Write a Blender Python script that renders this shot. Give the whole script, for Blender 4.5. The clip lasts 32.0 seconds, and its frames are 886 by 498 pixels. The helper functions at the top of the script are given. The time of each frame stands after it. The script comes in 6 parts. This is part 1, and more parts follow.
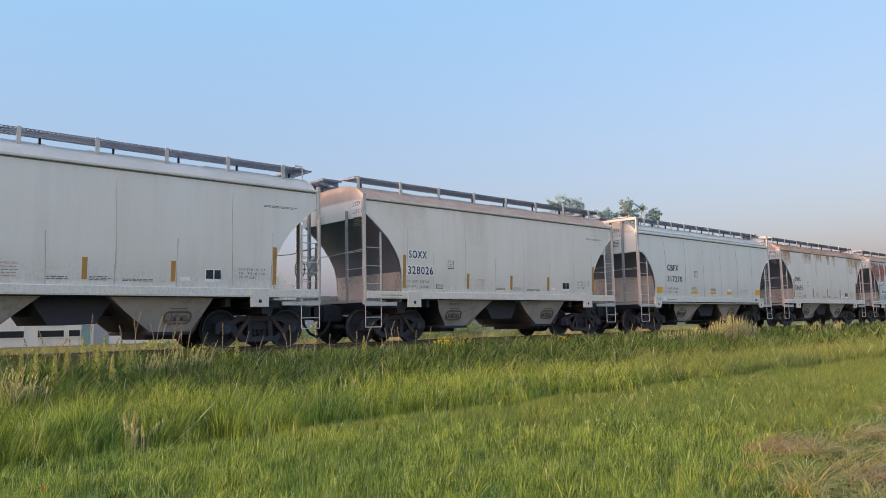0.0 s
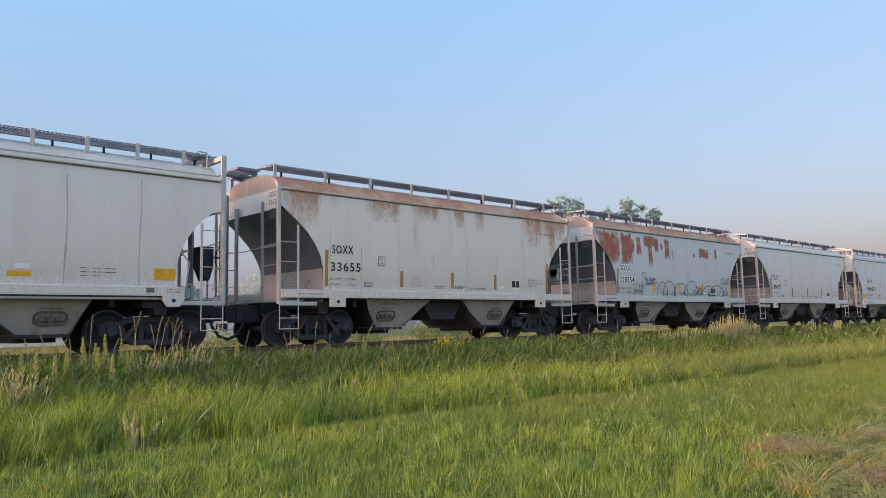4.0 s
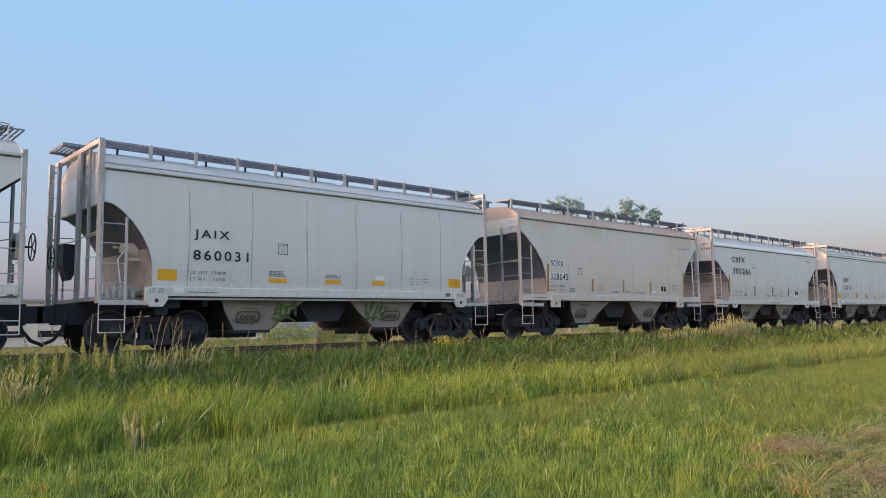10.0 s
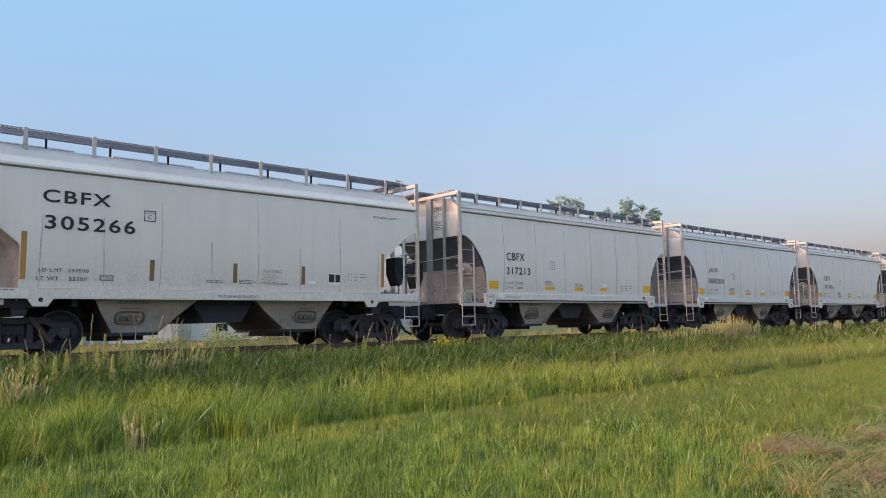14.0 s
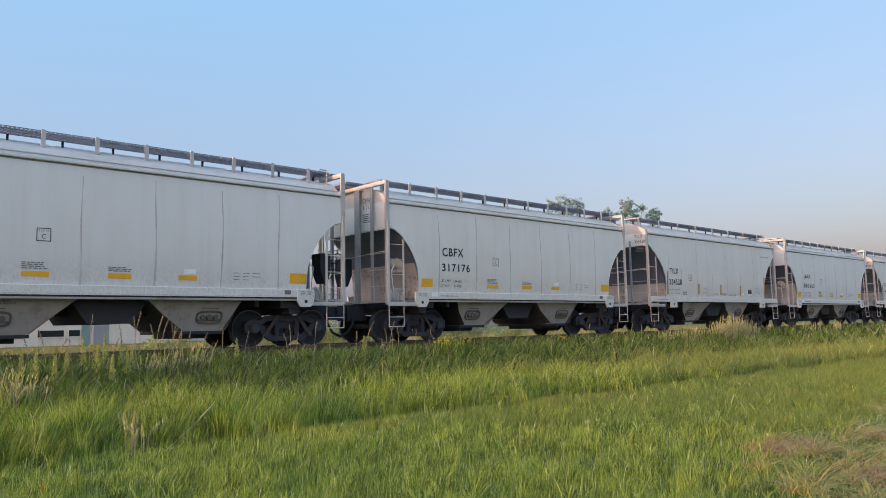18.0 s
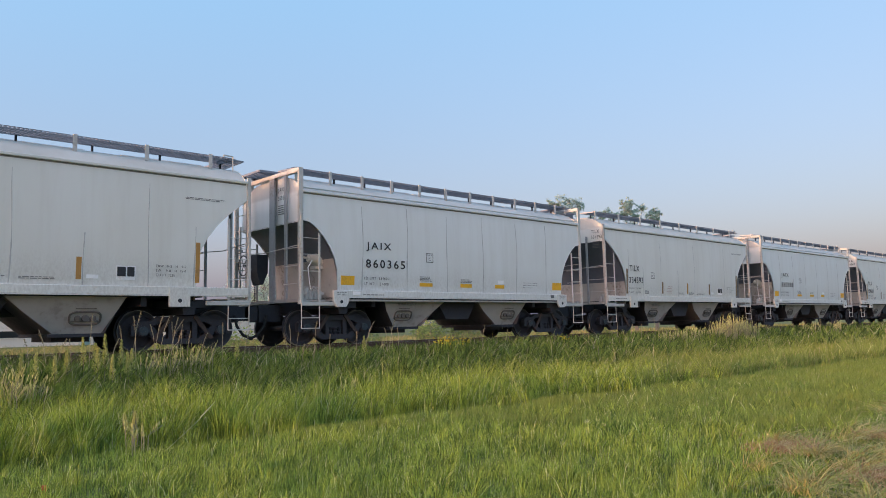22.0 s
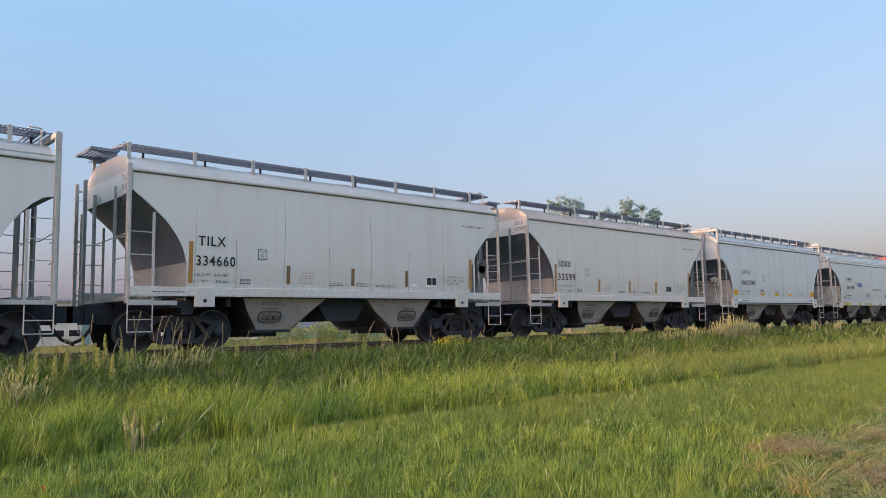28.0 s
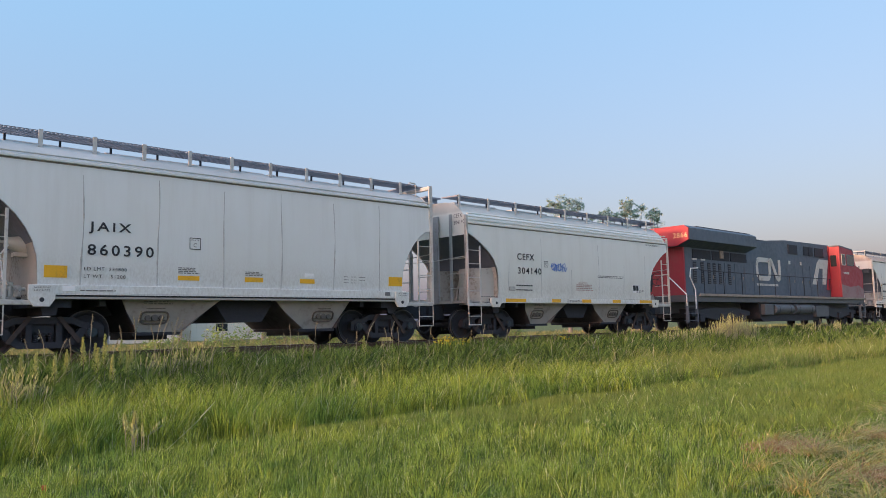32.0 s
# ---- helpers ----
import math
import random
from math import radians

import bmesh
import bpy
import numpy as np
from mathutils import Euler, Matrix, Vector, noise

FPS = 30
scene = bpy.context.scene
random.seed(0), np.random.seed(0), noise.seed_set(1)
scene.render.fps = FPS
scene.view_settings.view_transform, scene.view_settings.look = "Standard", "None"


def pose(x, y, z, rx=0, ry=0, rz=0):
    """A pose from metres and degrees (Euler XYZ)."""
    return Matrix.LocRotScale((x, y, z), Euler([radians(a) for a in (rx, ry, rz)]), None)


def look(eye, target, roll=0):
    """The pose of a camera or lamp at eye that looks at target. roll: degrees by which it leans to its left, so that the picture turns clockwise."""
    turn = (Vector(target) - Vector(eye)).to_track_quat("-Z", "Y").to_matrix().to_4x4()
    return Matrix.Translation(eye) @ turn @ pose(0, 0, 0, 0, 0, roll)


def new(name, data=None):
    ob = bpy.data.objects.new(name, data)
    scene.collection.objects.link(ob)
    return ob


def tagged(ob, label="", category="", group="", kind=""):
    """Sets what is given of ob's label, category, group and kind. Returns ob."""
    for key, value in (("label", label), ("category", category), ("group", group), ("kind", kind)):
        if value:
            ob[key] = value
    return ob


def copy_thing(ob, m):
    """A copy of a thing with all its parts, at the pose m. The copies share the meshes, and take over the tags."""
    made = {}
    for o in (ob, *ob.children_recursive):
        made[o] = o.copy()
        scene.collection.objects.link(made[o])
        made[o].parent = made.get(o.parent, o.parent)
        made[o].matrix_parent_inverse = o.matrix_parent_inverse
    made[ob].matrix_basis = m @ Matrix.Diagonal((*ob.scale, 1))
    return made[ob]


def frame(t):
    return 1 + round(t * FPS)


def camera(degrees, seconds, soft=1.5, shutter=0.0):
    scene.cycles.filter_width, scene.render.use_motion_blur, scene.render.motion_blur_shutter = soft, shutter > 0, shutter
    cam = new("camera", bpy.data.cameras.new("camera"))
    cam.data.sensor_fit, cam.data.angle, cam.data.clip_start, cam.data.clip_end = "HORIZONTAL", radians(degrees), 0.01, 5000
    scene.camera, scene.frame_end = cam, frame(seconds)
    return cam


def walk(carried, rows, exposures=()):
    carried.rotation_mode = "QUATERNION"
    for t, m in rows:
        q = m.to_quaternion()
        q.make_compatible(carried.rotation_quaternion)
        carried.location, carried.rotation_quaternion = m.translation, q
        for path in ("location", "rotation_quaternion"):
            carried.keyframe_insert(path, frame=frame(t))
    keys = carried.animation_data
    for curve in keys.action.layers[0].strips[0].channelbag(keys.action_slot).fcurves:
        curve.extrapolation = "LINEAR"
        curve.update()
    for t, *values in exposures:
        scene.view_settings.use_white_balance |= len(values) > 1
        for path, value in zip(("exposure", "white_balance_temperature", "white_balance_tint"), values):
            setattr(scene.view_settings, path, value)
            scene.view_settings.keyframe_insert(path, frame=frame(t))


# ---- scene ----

V = 7.085            # train speed, metres a second, towards -X
SIDE = 15.885        # near car side, metres from the camera across the track
CY = SIDE + 1.55     # centre of the track
EYE = (0.0, 0.0, 0.474)
AIM = (EYE[0] + 6.7267, EYE[1] + 7.3301, EYE[2] + 1.0109)

cam = camera(61.72, 32.0, soft=0.75)
walk(cam, [(0, look(EYE, AIM, -1.13)), (32.0, look(EYE, AIM, -1.13))], exposures=[(0, 1.06), (32.0, 1.06)])

# ---- light ----
SUN_EL, SUN_AZ = 5.0, -0.6     # low sun from the train's head, along the track
world = bpy.data.worlds.new("world")
scene.world = world
world.use_nodes = True
wn = world.node_tree.nodes
sky = wn.new("ShaderNodeTexSky")
sky.sky_type, sky.sun_disc = "NISHITA", False
sky.sun_elevation = radians(SUN_EL)
sky.sun_rotation = radians(-90 - SUN_AZ)
sky.air_density, sky.dust_density, sky.ozone_density = 1.0, 4.0, 3.0
wl = world.node_tree.links
# summer haze: pale lavender low down, soft blue higher up, over the clear-sky model
way = wn.new("ShaderNodeTexCoord")
split = wn.new("ShaderNodeSeparateXYZ")
rise_up = wn.new("ShaderNodeMapRange")
haze = wn.new("ShaderNodeMix")
haze.data_type = "RGBA"
wl.new(way.outputs["Generated"], split.inputs[0])
wl.new(split.outputs["Z"], rise_up.inputs[0])
rise_up.inputs[1].default_value, rise_up.inputs[2].default_value = 0.0, 0.42
wl.new(rise_up.outputs[0], haze.inputs[0])
haze.inputs[6].default_value = (0.49, 0.585, 0.89, 1)
haze.inputs[7].default_value = (0.54, 1.25, 1.96, 1)
both = wn.new("ShaderNodeMix")
both.data_type, both.blend_type = "RGBA", "ADD"
thin = wn.new("ShaderNodeMix")
thin.data_type, thin.blend_type = "RGBA", "MULTIPLY"
thin.inputs[0].default_value = both.inputs[0].default_value = 1.0
thin.inputs[7].default_value = (1.89, 1.03, 0.81, 1)
wl.new(sky.outputs[0], thin.inputs[6])
wl.new(thin.outputs[2], both.inputs[6])
wn["Background"].inputs["Strength"].default_value = 0.15
# warm forward-scattered glow of the hazy air round the sun
sunward = wn.new("ShaderNodeVectorMath")
sunward.operation = "DOT_PRODUCT"
sunward.inputs[1].default_value = Vector((-math.cos(radians(SUN_AZ)), -math.sin(radians(SUN_AZ)), math.tan(radians(SUN_EL)))).normalized()
wl.new(way.outputs["Generated"], sunward.inputs[0])
# the haze itself scatters forwards: paler towards the sun than away from it
phase = wn.new("ShaderNodeMapRange")
phase.inputs[1].default_value, phase.inputs[2].default_value = -1.0, 0.6
phase.inputs[3].default_value, phase.inputs[4].default_value = 0.77, 1.31
veil = wn.new("ShaderNodeVectorMath")
veil.operation = "SCALE"
wl.new(sunward.outputs["Value"], phase.inputs[0])
wl.new(haze.outputs[2], veil.inputs[0])
wl.new(phase.outputs[0], veil.inputs["Scale"])
wl.new(veil.outputs[0], both.inputs[7])
glow = wn.new("ShaderNodeMath")
glow.operation = "POWER"
front = wn.new("ShaderNodeMath")
front.operation = "MAXIMUM"
wl.new(sunward.outputs["Value"], front.inputs[0])
wl.new(front.outputs[0], glow.inputs[0])
front.inputs[1].default_value, glow.inputs[1].default_value = 0.0, 2.5
aureole = wn.new("ShaderNodeMix")
aureole.data_type, aureole.blend_type = "RGBA", "ADD"
wl.new(glow.outputs[0], aureole.inputs[0])
wl.new(both.outputs[2], aureole.inputs[6])
aureole.inputs[7].default_value = (4.05, 3.15, 2.5, 1)
wl.new(aureole.outputs[2], wn["Background"].inputs["Color"])
sun_data = bpy.data.lights.new("sun", "SUN")
sun_data.energy, sun_data.angle, sun_data.color = 1.75, radians(4.0), (1.0, 0.62, 0.38)
sun = new("sun", sun_data)
sdir = Vector((-math.cos(radians(SUN_AZ)), -math.sin(radians(SUN_AZ)), math.tan(radians(SUN_EL))))
sun.matrix_world = look(sdir * 100, (0, 0, 0))


# ---- mesh and material tools ----
class Bits:
    """Collects simple solids into one mesh."""

    def __init__(self):
        self.v, self.f = [], []

    def add(self, verts, faces):
        n = len(self.v)
        self.v += [tuple(p) for p in verts]
        self.f += [tuple(i + n for i in q) for q in faces]
        return self

    def box(self, x0, y0, z0, x1, y1, z1):
        x0, x1, y0, y1, z0, z1 = min(x0, x1), max(x0, x1), min(y0, y1), max(y0, y1), min(z0, z1), max(z0, z1)
        v = [(x, y, z) for z in (z0, z1) for y in (y0, y1) for x in (x0, x1)]
        return self.add(v, [(0, 2, 3, 1), (4, 5, 7, 6), (0, 1, 5, 4), (2, 6, 7, 3), (0, 4, 6, 2), (1, 3, 7, 5)])

    def cbox(self, x0, y0, z0, x1, y1, z1, c=0.012):
        """A box with chamfered edges along its longest side."""
        d = [x1 - x0, y1 - y0, z1 - z0]
        a = d.index(max(d))
        o = [i for i in range(3) if i != a]
        lo, hi = (x0, y0, z0), (x1, y1, z1)
        ring = []
        for su, sv in ((0, 0), (1, 0), (1, 1), (0, 1)):
            u, w = (hi if su else lo)[o[0]], (hi if sv else lo)[o[1]]
            iu, iw = (-c if su else c), (-c if sv else c)
            pts = [(u + iu, w), (u, w + iw)] if (su + sv) % 2 == 1 else [(u, w + iw), (u + iu, w)]
            ring += pts
        v = []
        for e in (lo[a], hi[a]):
            for u, w in ring:
                p = [0, 0, 0]
                p[a], p[o[0]], p[o[1]] = e, u, w
                v.append(p)
        n = len(ring)
        f = [(i, (i + 1) % n, n + (i + 1) % n, n + i) for i in range(n)] + [tuple(range(n))[::-1], tuple(range(n, 2 * n))]
        return self.add(v, f)

    def rod(self, p, q, r, n=8, r2=None):
        p, q = Vector(p), Vector(q)
        a = (q - p).normalized()
        u = a.orthogonal().normalized()
        w = a.cross(u)
        r2 = r if r2 is None else r2
        v = [p + r * (u * math.cos(k * math.tau / n) + w * math.sin(k * math.tau / n)) for k in range(n)]
        v += [q + r2 * (u * math.cos(k * math.tau / n) + w * math.sin(k * math.tau / n)) for k in range(n)]
        f = [(k, (k + 1) % n, n + (k + 1) % n, n + k) for k in range(n)] + [tuple(range(n))[::-1], tuple(range(n, 2 * n))]
        return self.add(v, f)

    def pipe(self, pts, r, n=6):
        for a, b in zip(pts, pts[1:]):
            self.rod(a, b, r, n)
        return self

    def prism(self, poly, y0, y1):
        """poly in (x, z), drawn out from y0 to y1."""
        n = len(poly)
        v = [(x, y0, z) for x, z in poly] + [(x, y1, z) for x, z in poly]
        f = [(i, (i + 1) % n, n + (i + 1) % n, n + i) for i in range(n)] + [tuple(range(n))[::-1], tuple(range(n, 2 * n))]
        return self.add(v, f)

    def wheel(self, c, prof, n=28):
        """A turned solid round the y axis through c; prof: (radius, y)."""
        m = len(prof)
        v = [(c[0] + r * math.cos(k * math.tau / n), c[1] + y, c[2] + r * math.sin(k * math.tau / n)) for k in range(n) for r, y in prof]
        f = [(k * m + j, k * m + j + 1, ((k + 1) % n) * m + j + 1, ((k + 1) % n) * m + j) for k in range(n) for j in range(m - 1)]
        return self.add(v, f)

    def mesh(self, name, smooth=False, fix=True):
        me = bpy.data.meshes.new(name)
        me.from_pydata(self.v, [], self.f)
        if fix:
            bm = bmesh.new()
            bm.from_mesh(me)
            bmesh.ops.recalc_face_normals(bm, faces=bm.faces)
            bm.to_mesh(me)
            bm.free()
        if smooth:
            me.shade_smooth()
            me.set_sharp_from_angle(angle=radians(40))
        return me


def part(name, bits, material, parent=None, label="", smooth=False, at=None):
    me = bits.mesh(name, smooth) if isinstance(bits, Bits) else bits
    if not me.materials:
        me.materials.append(material)
    ob = new(name, me)
    if parent is not None:
        ob.parent = parent
    if at is not None:
        ob.matrix_basis = at
    if label:
        tagged(ob, label)
    return ob


class Nodes:
    """Short hand for building one material's nodes."""

    def __init__(self, name):
        self.m = bpy.data.materials.new(name)
        self.m.use_nodes = True
        self.t = self.m.node_tree
        self.bsdf = self.t.nodes["Principled BSDF"]

    def put(self, value, socket):
        if isinstance(value, bpy.types.NodeSocket):
            self.t.links.new(value, socket)
        else:
            socket.default_value = value

    def coords(self, scale=(1, 1, 1), spread=True):
        tc = self.t.nodes.new("ShaderNodeTexCoord")
        vm = self.t.nodes.new("ShaderNodeVectorMath")
        vm.operation = "MULTIPLY"
        vm.inputs[1].default_value = scale
        src = tc.outputs["Object"]
        if spread:
            oi = self.t.nodes.new("ShaderNodeObjectInfo")
            ad = self.t.nodes.new("ShaderNodeVectorMath")
            ad.operation = "MULTIPLY_ADD"
            self.t.links.new(oi.outputs["Random"], ad.inputs[0])
            ad.inputs[1].default_value = (37, 0, 0)
            self.t.links.new(src, ad.inputs[2])
            src = ad.outputs[0]
        self.t.links.new(src, vm.inputs[0])
        return vm.outputs[0]

    def noise(self, scale, vec=None, detail=4, rough=0.6):
        n = self.t.nodes.new("ShaderNodeTexNoise")
        n.inputs["Scale"].default_value, n.inputs["Detail"].default_value, n.inputs["Roughness"].default_value = scale, detail, rough
        self.put(vec if vec is not None else self.coords(), n.inputs["Vector"])
        return n.outputs["Fac"]

    def math(self, op, a, b=0.0, c=0.0):
        n = self.t.nodes.new("ShaderNodeMath")
        n.operation = op
        for v, s in zip((a, b, c), n.inputs):
            self.put(v, s)
        return n.outputs[0]

    def step(self, x, lo, hi, a=0.0, b=1.0):
        n = self.t.nodes.new("ShaderNodeMapRange")
        n.interpolation_type = "SMOOTHSTEP"
        for v, s in zip((x, lo, hi, a, b), n.inputs):
            self.put(v, s)
        return n.outputs[0]

    def mix(self, f, a, b, kind="MIX"):
        n = self.t.nodes.new("ShaderNodeMix")
        n.data_type, n.blend_type = "RGBA", kind
        self.put(f, n.inputs[0])
        self.put((*a, 1) if isinstance(a, tuple) and len(a) == 3 else a, n.inputs[6])
        self.put((*b, 1) if isinstance(b, tuple) and len(b) == 3 else b, n.inputs[7])
        return n.outputs[2]

    def bump(self, height, strength=0.3, distance=0.02):
        n = self.t.nodes.new("ShaderNodeBump")
        n.inputs["Strength"].default_value, n.inputs["Distance"].default_value = strength, distance
        self.put(height, n.inputs["Height"])
        self.t.links.new(n.outputs[0], self.bsdf.inputs["Normal"])

    def done(self, color, rough=0.6, metal=0.0):
        self.put((*color, 1) if isinstance(color, tuple) and len(color) == 3 else color, self.bsdf.inputs["Base Color"])
        self.put(rough, self.bsdf.inputs["Roughness"])
        self.put(metal, self.bsdf.inputs["Metallic"])
        return self.m


def plain(name, color, rough=0.6, vary=0.25, scale=3.0, dirt=(0.12, 0.10, 0.08), dirty=0.25, metal=0.0, bump=0.0):
    """A worn surface: broad patches and fine grain of dirt over one colour."""
    n = Nodes(name)
    big, fine = n.noise(scale), n.noise(scale * 9, detail=5)
    c = n.mix(n.step(big, 0.35, 0.75, 0.0, vary), color, tuple(min(1, q * 0.6) for q in color))
    c = n.mix(n.step(n.math("MULTIPLY", big, fine), 0.26, 0.40, 0.0, dirty), c, dirt)
    if bump:
        n.bump(fine, bump, 0.01)
    return n.done(c, n.step(fine, 0.3, 0.7, max(0.05, rough - 0.1), min(1, rough + 0.1)), metal)


def car_paint():
    """Grey car paint: colour and rust share come from the object colour."""
    n = Nodes("car_paint")
    oi = n.t.nodes.new("ShaderNodeObjectInfo")
    base, rusty = oi.outputs["Color"], oi.outputs["Alpha"]
    sep = n.t.nodes.new("ShaderNodeSeparateXYZ")
    tc = n.t.nodes.new("ShaderNodeTexCoord")
    n.t.links.new(tc.outputs["Object"], sep.inputs[0])
    z = sep.outputs["Z"]
    broad = n.noise(0.5, n.coords((1, 1, 0.6)))
    streak = n.noise(3.2, n.coords((1, 1, 0.07)), 6, 0.65)
    fine = n.noise(26, n.coords((1, 1, 0.5)), 5)
    c = n.mix(n.step(broad, 0.35, 0.7, 0.0, 0.22), base, n.mix(1.0, base, (0.78, 0.74, 0.66), "MULTIPLY"))
    c = n.mix(n.step(streak, 0.42, 0.72, 0.0, 0.17), c, n.mix(1.0, base, (0.66, 0.63, 0.58), "MULTIPLY"))
    low = n.math("MULTIPLY", n.step(z, 2.3, 1.35), n.step(fine, 0.35, 0.7, 0.1, 0.35))
    c = n.mix(low, c, (0.30, 0.26, 0.21))
    patch = n.noise(0.75, n.coords((1.0, 1, 0.42)), 5, 0.62)
    run = n.noise(4.5, n.coords((1, 1, 0.10)), 5, 0.7)
    v = n.math("ADD", n.math("MULTIPLY", patch, 0.62), n.math("MULTIPLY", run, 0.38))
    v = n.math("ADD", v, n.math("MULTIPLY", n.math("SUBTRACT", z, 3.1), 0.085))
    v = n.math("ADD", v, n.math("MULTIPLY", rusty, 0.34))
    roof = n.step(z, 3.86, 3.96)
    v = n.math("ADD", v, n.math("MULTIPLY", roof, n.step(rusty, 0.33, 0.37, -0.2, 0.13)))
    stain = n.step(v, 0.70, 0.86, 0.0, 0.55)
    deep = n.step(v, 0.80, 0.86)
    wash = n.math("MULTIPLY", n.math("MULTIPLY", roof, n.step(streak, 0.3, 0.65, 0.55, 1.0)), n.math("MULTIPLY", rusty, 3.0))
    c = n.mix(n.math("MINIMUM", wash, 0.8), c, (0.58, 0.38, 0.28))
    # roof colour darkened to hold back the strong skylight on it
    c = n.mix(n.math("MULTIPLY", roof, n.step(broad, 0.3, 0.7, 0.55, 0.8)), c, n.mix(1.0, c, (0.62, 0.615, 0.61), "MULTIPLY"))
    c = n.mix(stain, c, (0.50, 0.27, 0.13))
    c = n.mix(n.math("MULTIPLY", deep, n.step(fine, 0.3, 0.7, 0.35, 0.85)), c, n.mix(fine, (0.30, 0.11, 0.07), (0.42, 0.20, 0.13)))
    n.bump(n.noise(1.6, detail=2), 0.12, 0.03)
    return n.done(c, n.math("ADD", n.step(fine, 0.3, 0.7, 0.45, 0.62), n.math("MULTIPLY", roof, 0.28)))


def leaf_mat(name, a, b, dry=(0.42, 0.33, 0.14), dry_share=0.12, trans=0.35, rough=0.55, warm=(1.12, 1.0, 0.75), cool=(0.87, 0.97, 0.83)):
    """Blades and leaves: each island its own tone, in warmer and cooler patches."""
    n = Nodes(name)
    g = n.t.nodes.new("ShaderNodeNewGeometry")
    r = g.outputs["Random Per Island"]
    patch = n.noise(0.55, n.coords(spread=False), 4)
    tuft = n.step(n.noise(3.4, n.coords(spread=False), 3), 0.32, 0.68)
    tone = n.math("ADD", n.math("MULTIPLY", r, 0.58), n.math("ADD", n.math("MULTIPLY", patch, 0.16), n.math("MULTIPLY", tuft, 0.28)))
    c = n.mix(n.step(tone, 0.26, 0.76), a, b)
    r2 = n.math("FRACT", n.math("MULTIPLY", r, 7.77))
    hue = n.math("ADD", n.math("MULTIPLY", n.step(patch, 0.35, 0.65), 0.6), n.math("MULTIPLY", r2, 0.4))
    c = n.mix(1.0, c, n.mix(hue, cool, warm), "MULTIPLY")
    c = n.mix(n.step(n.math("FRACT", n.math("MULTIPLY", r, 17.31)), 1 - dry_share, 1 - dry_share * 0.7), c, dry)
    m = n.done(c, rough)
    tr = n.t.nodes.new("ShaderNodeBsdfTranslucent")
    n.t.links.new(c, tr.inputs[0])
    mx = n.t.nodes.new("ShaderNodeMixShader")
    mx.inputs[0].default_value = trans
    n.t.links.new(n.bsdf.outputs[0], mx.inputs[1])
    n.t.links.new(tr.outputs[0], mx.inputs[2])
    n.t.links.new(mx.outputs[0], n.t.nodes["Material Output"].inputs["Surface"])
    return m


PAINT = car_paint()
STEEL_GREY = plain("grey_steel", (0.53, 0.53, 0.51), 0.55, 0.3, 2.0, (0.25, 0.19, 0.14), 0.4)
# darker copy of grey_steel: the shade at the car ends is in its colour
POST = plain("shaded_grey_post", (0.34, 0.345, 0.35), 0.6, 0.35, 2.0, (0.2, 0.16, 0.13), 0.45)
GRATE = plain("grating_steel", (0.25, 0.265, 0.31), 0.45, 0.3, 2.0, metal=0.4)
BLACK_SLOPE = plain("black_slope", (0.135, 0.155, 0.195), 0.6, 0.4, 1.0, (0.17, 0.175, 0.185), 0.35)
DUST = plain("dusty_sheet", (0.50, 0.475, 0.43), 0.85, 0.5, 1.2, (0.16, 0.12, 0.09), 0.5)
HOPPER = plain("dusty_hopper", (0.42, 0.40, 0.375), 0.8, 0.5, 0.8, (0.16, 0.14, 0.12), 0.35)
BLACK_PLATE = plain("black_outer_plate", (0.045, 0.047, 0.056), 0.8, 0.4, 1.0, (0.07, 0.06, 0.05), 0.4)
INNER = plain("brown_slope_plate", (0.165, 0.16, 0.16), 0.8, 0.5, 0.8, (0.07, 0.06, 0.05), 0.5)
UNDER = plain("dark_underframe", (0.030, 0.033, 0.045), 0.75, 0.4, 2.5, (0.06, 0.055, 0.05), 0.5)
TRUCK = plain("cast_truck_steel", (0.030, 0.033, 0.044), 0.7, 0.4, 2.5, (0.07, 0.05, 0.042), 0.6, bump=0.2)
TREAD = plain("bright_tread", (0.16, 0.15, 0.15), 0.4, 0.2, 4, metal=0.7)
ORANGE = plain("amber_reflector", (0.46, 0.24, 0.06), 0.5, 0.2, 3)
BROWNED = plain("browned_reflector", (0.23, 0.145, 0.07), 0.6, 0.35, 6)
YELLOW = plain("yellow_reflector", (0.85, 0.45, 0.02), 0.5, 0.15, 3)
INK = plain("black_lettering", (0.025, 0.025, 0.03), 0.6, 0.1, 3, dirty=0.1)
GREYINK = plain("faded_lettering", (0.16, 0.16, 0.16), 0.6, 0.2, 3)
REDINK = plain("red_lettering", (0.44, 0.27, 0.24), 0.6, 0.2, 3)
WHITE = plain("white_patch", (0.90, 0.90, 0.90), 0.6, 0.15, 3, dirty=0.15)
BLUEINK = plain("blue_spray", (0.08, 0.20, 0.58), 0.5, 0.2, 3)
SEAM = plain("seam_dirt", (0.49, 0.49, 0.475), 0.7, 0.4, 2)
EAVELINE = plain("eave_shadow_dirt", (0.25, 0.235, 0.22), 0.8, 0.4, 2)
SEAM_FAINT = plain("faint_seam", (0.62, 0.59, 0.53), 0.7, 0.4, 2)
LOCKS = plain("worn_gate_lock", (0.13, 0.12, 0.11), 0.7, 0.5, 4.0, (0.2, 0.16, 0.12), 0.5)
SPRAY = plain("dark_spray_paint", (0.055, 0.065, 0.09), 0.6, 0.5, 2.0, (0.25, 0.26, 0.28), 0.35)
LEVER = plain("rusty_lever", (0.062, 0.046, 0.042), 0.8, 0.5, 4.0, (0.05, 0.045, 0.045), 0.5)
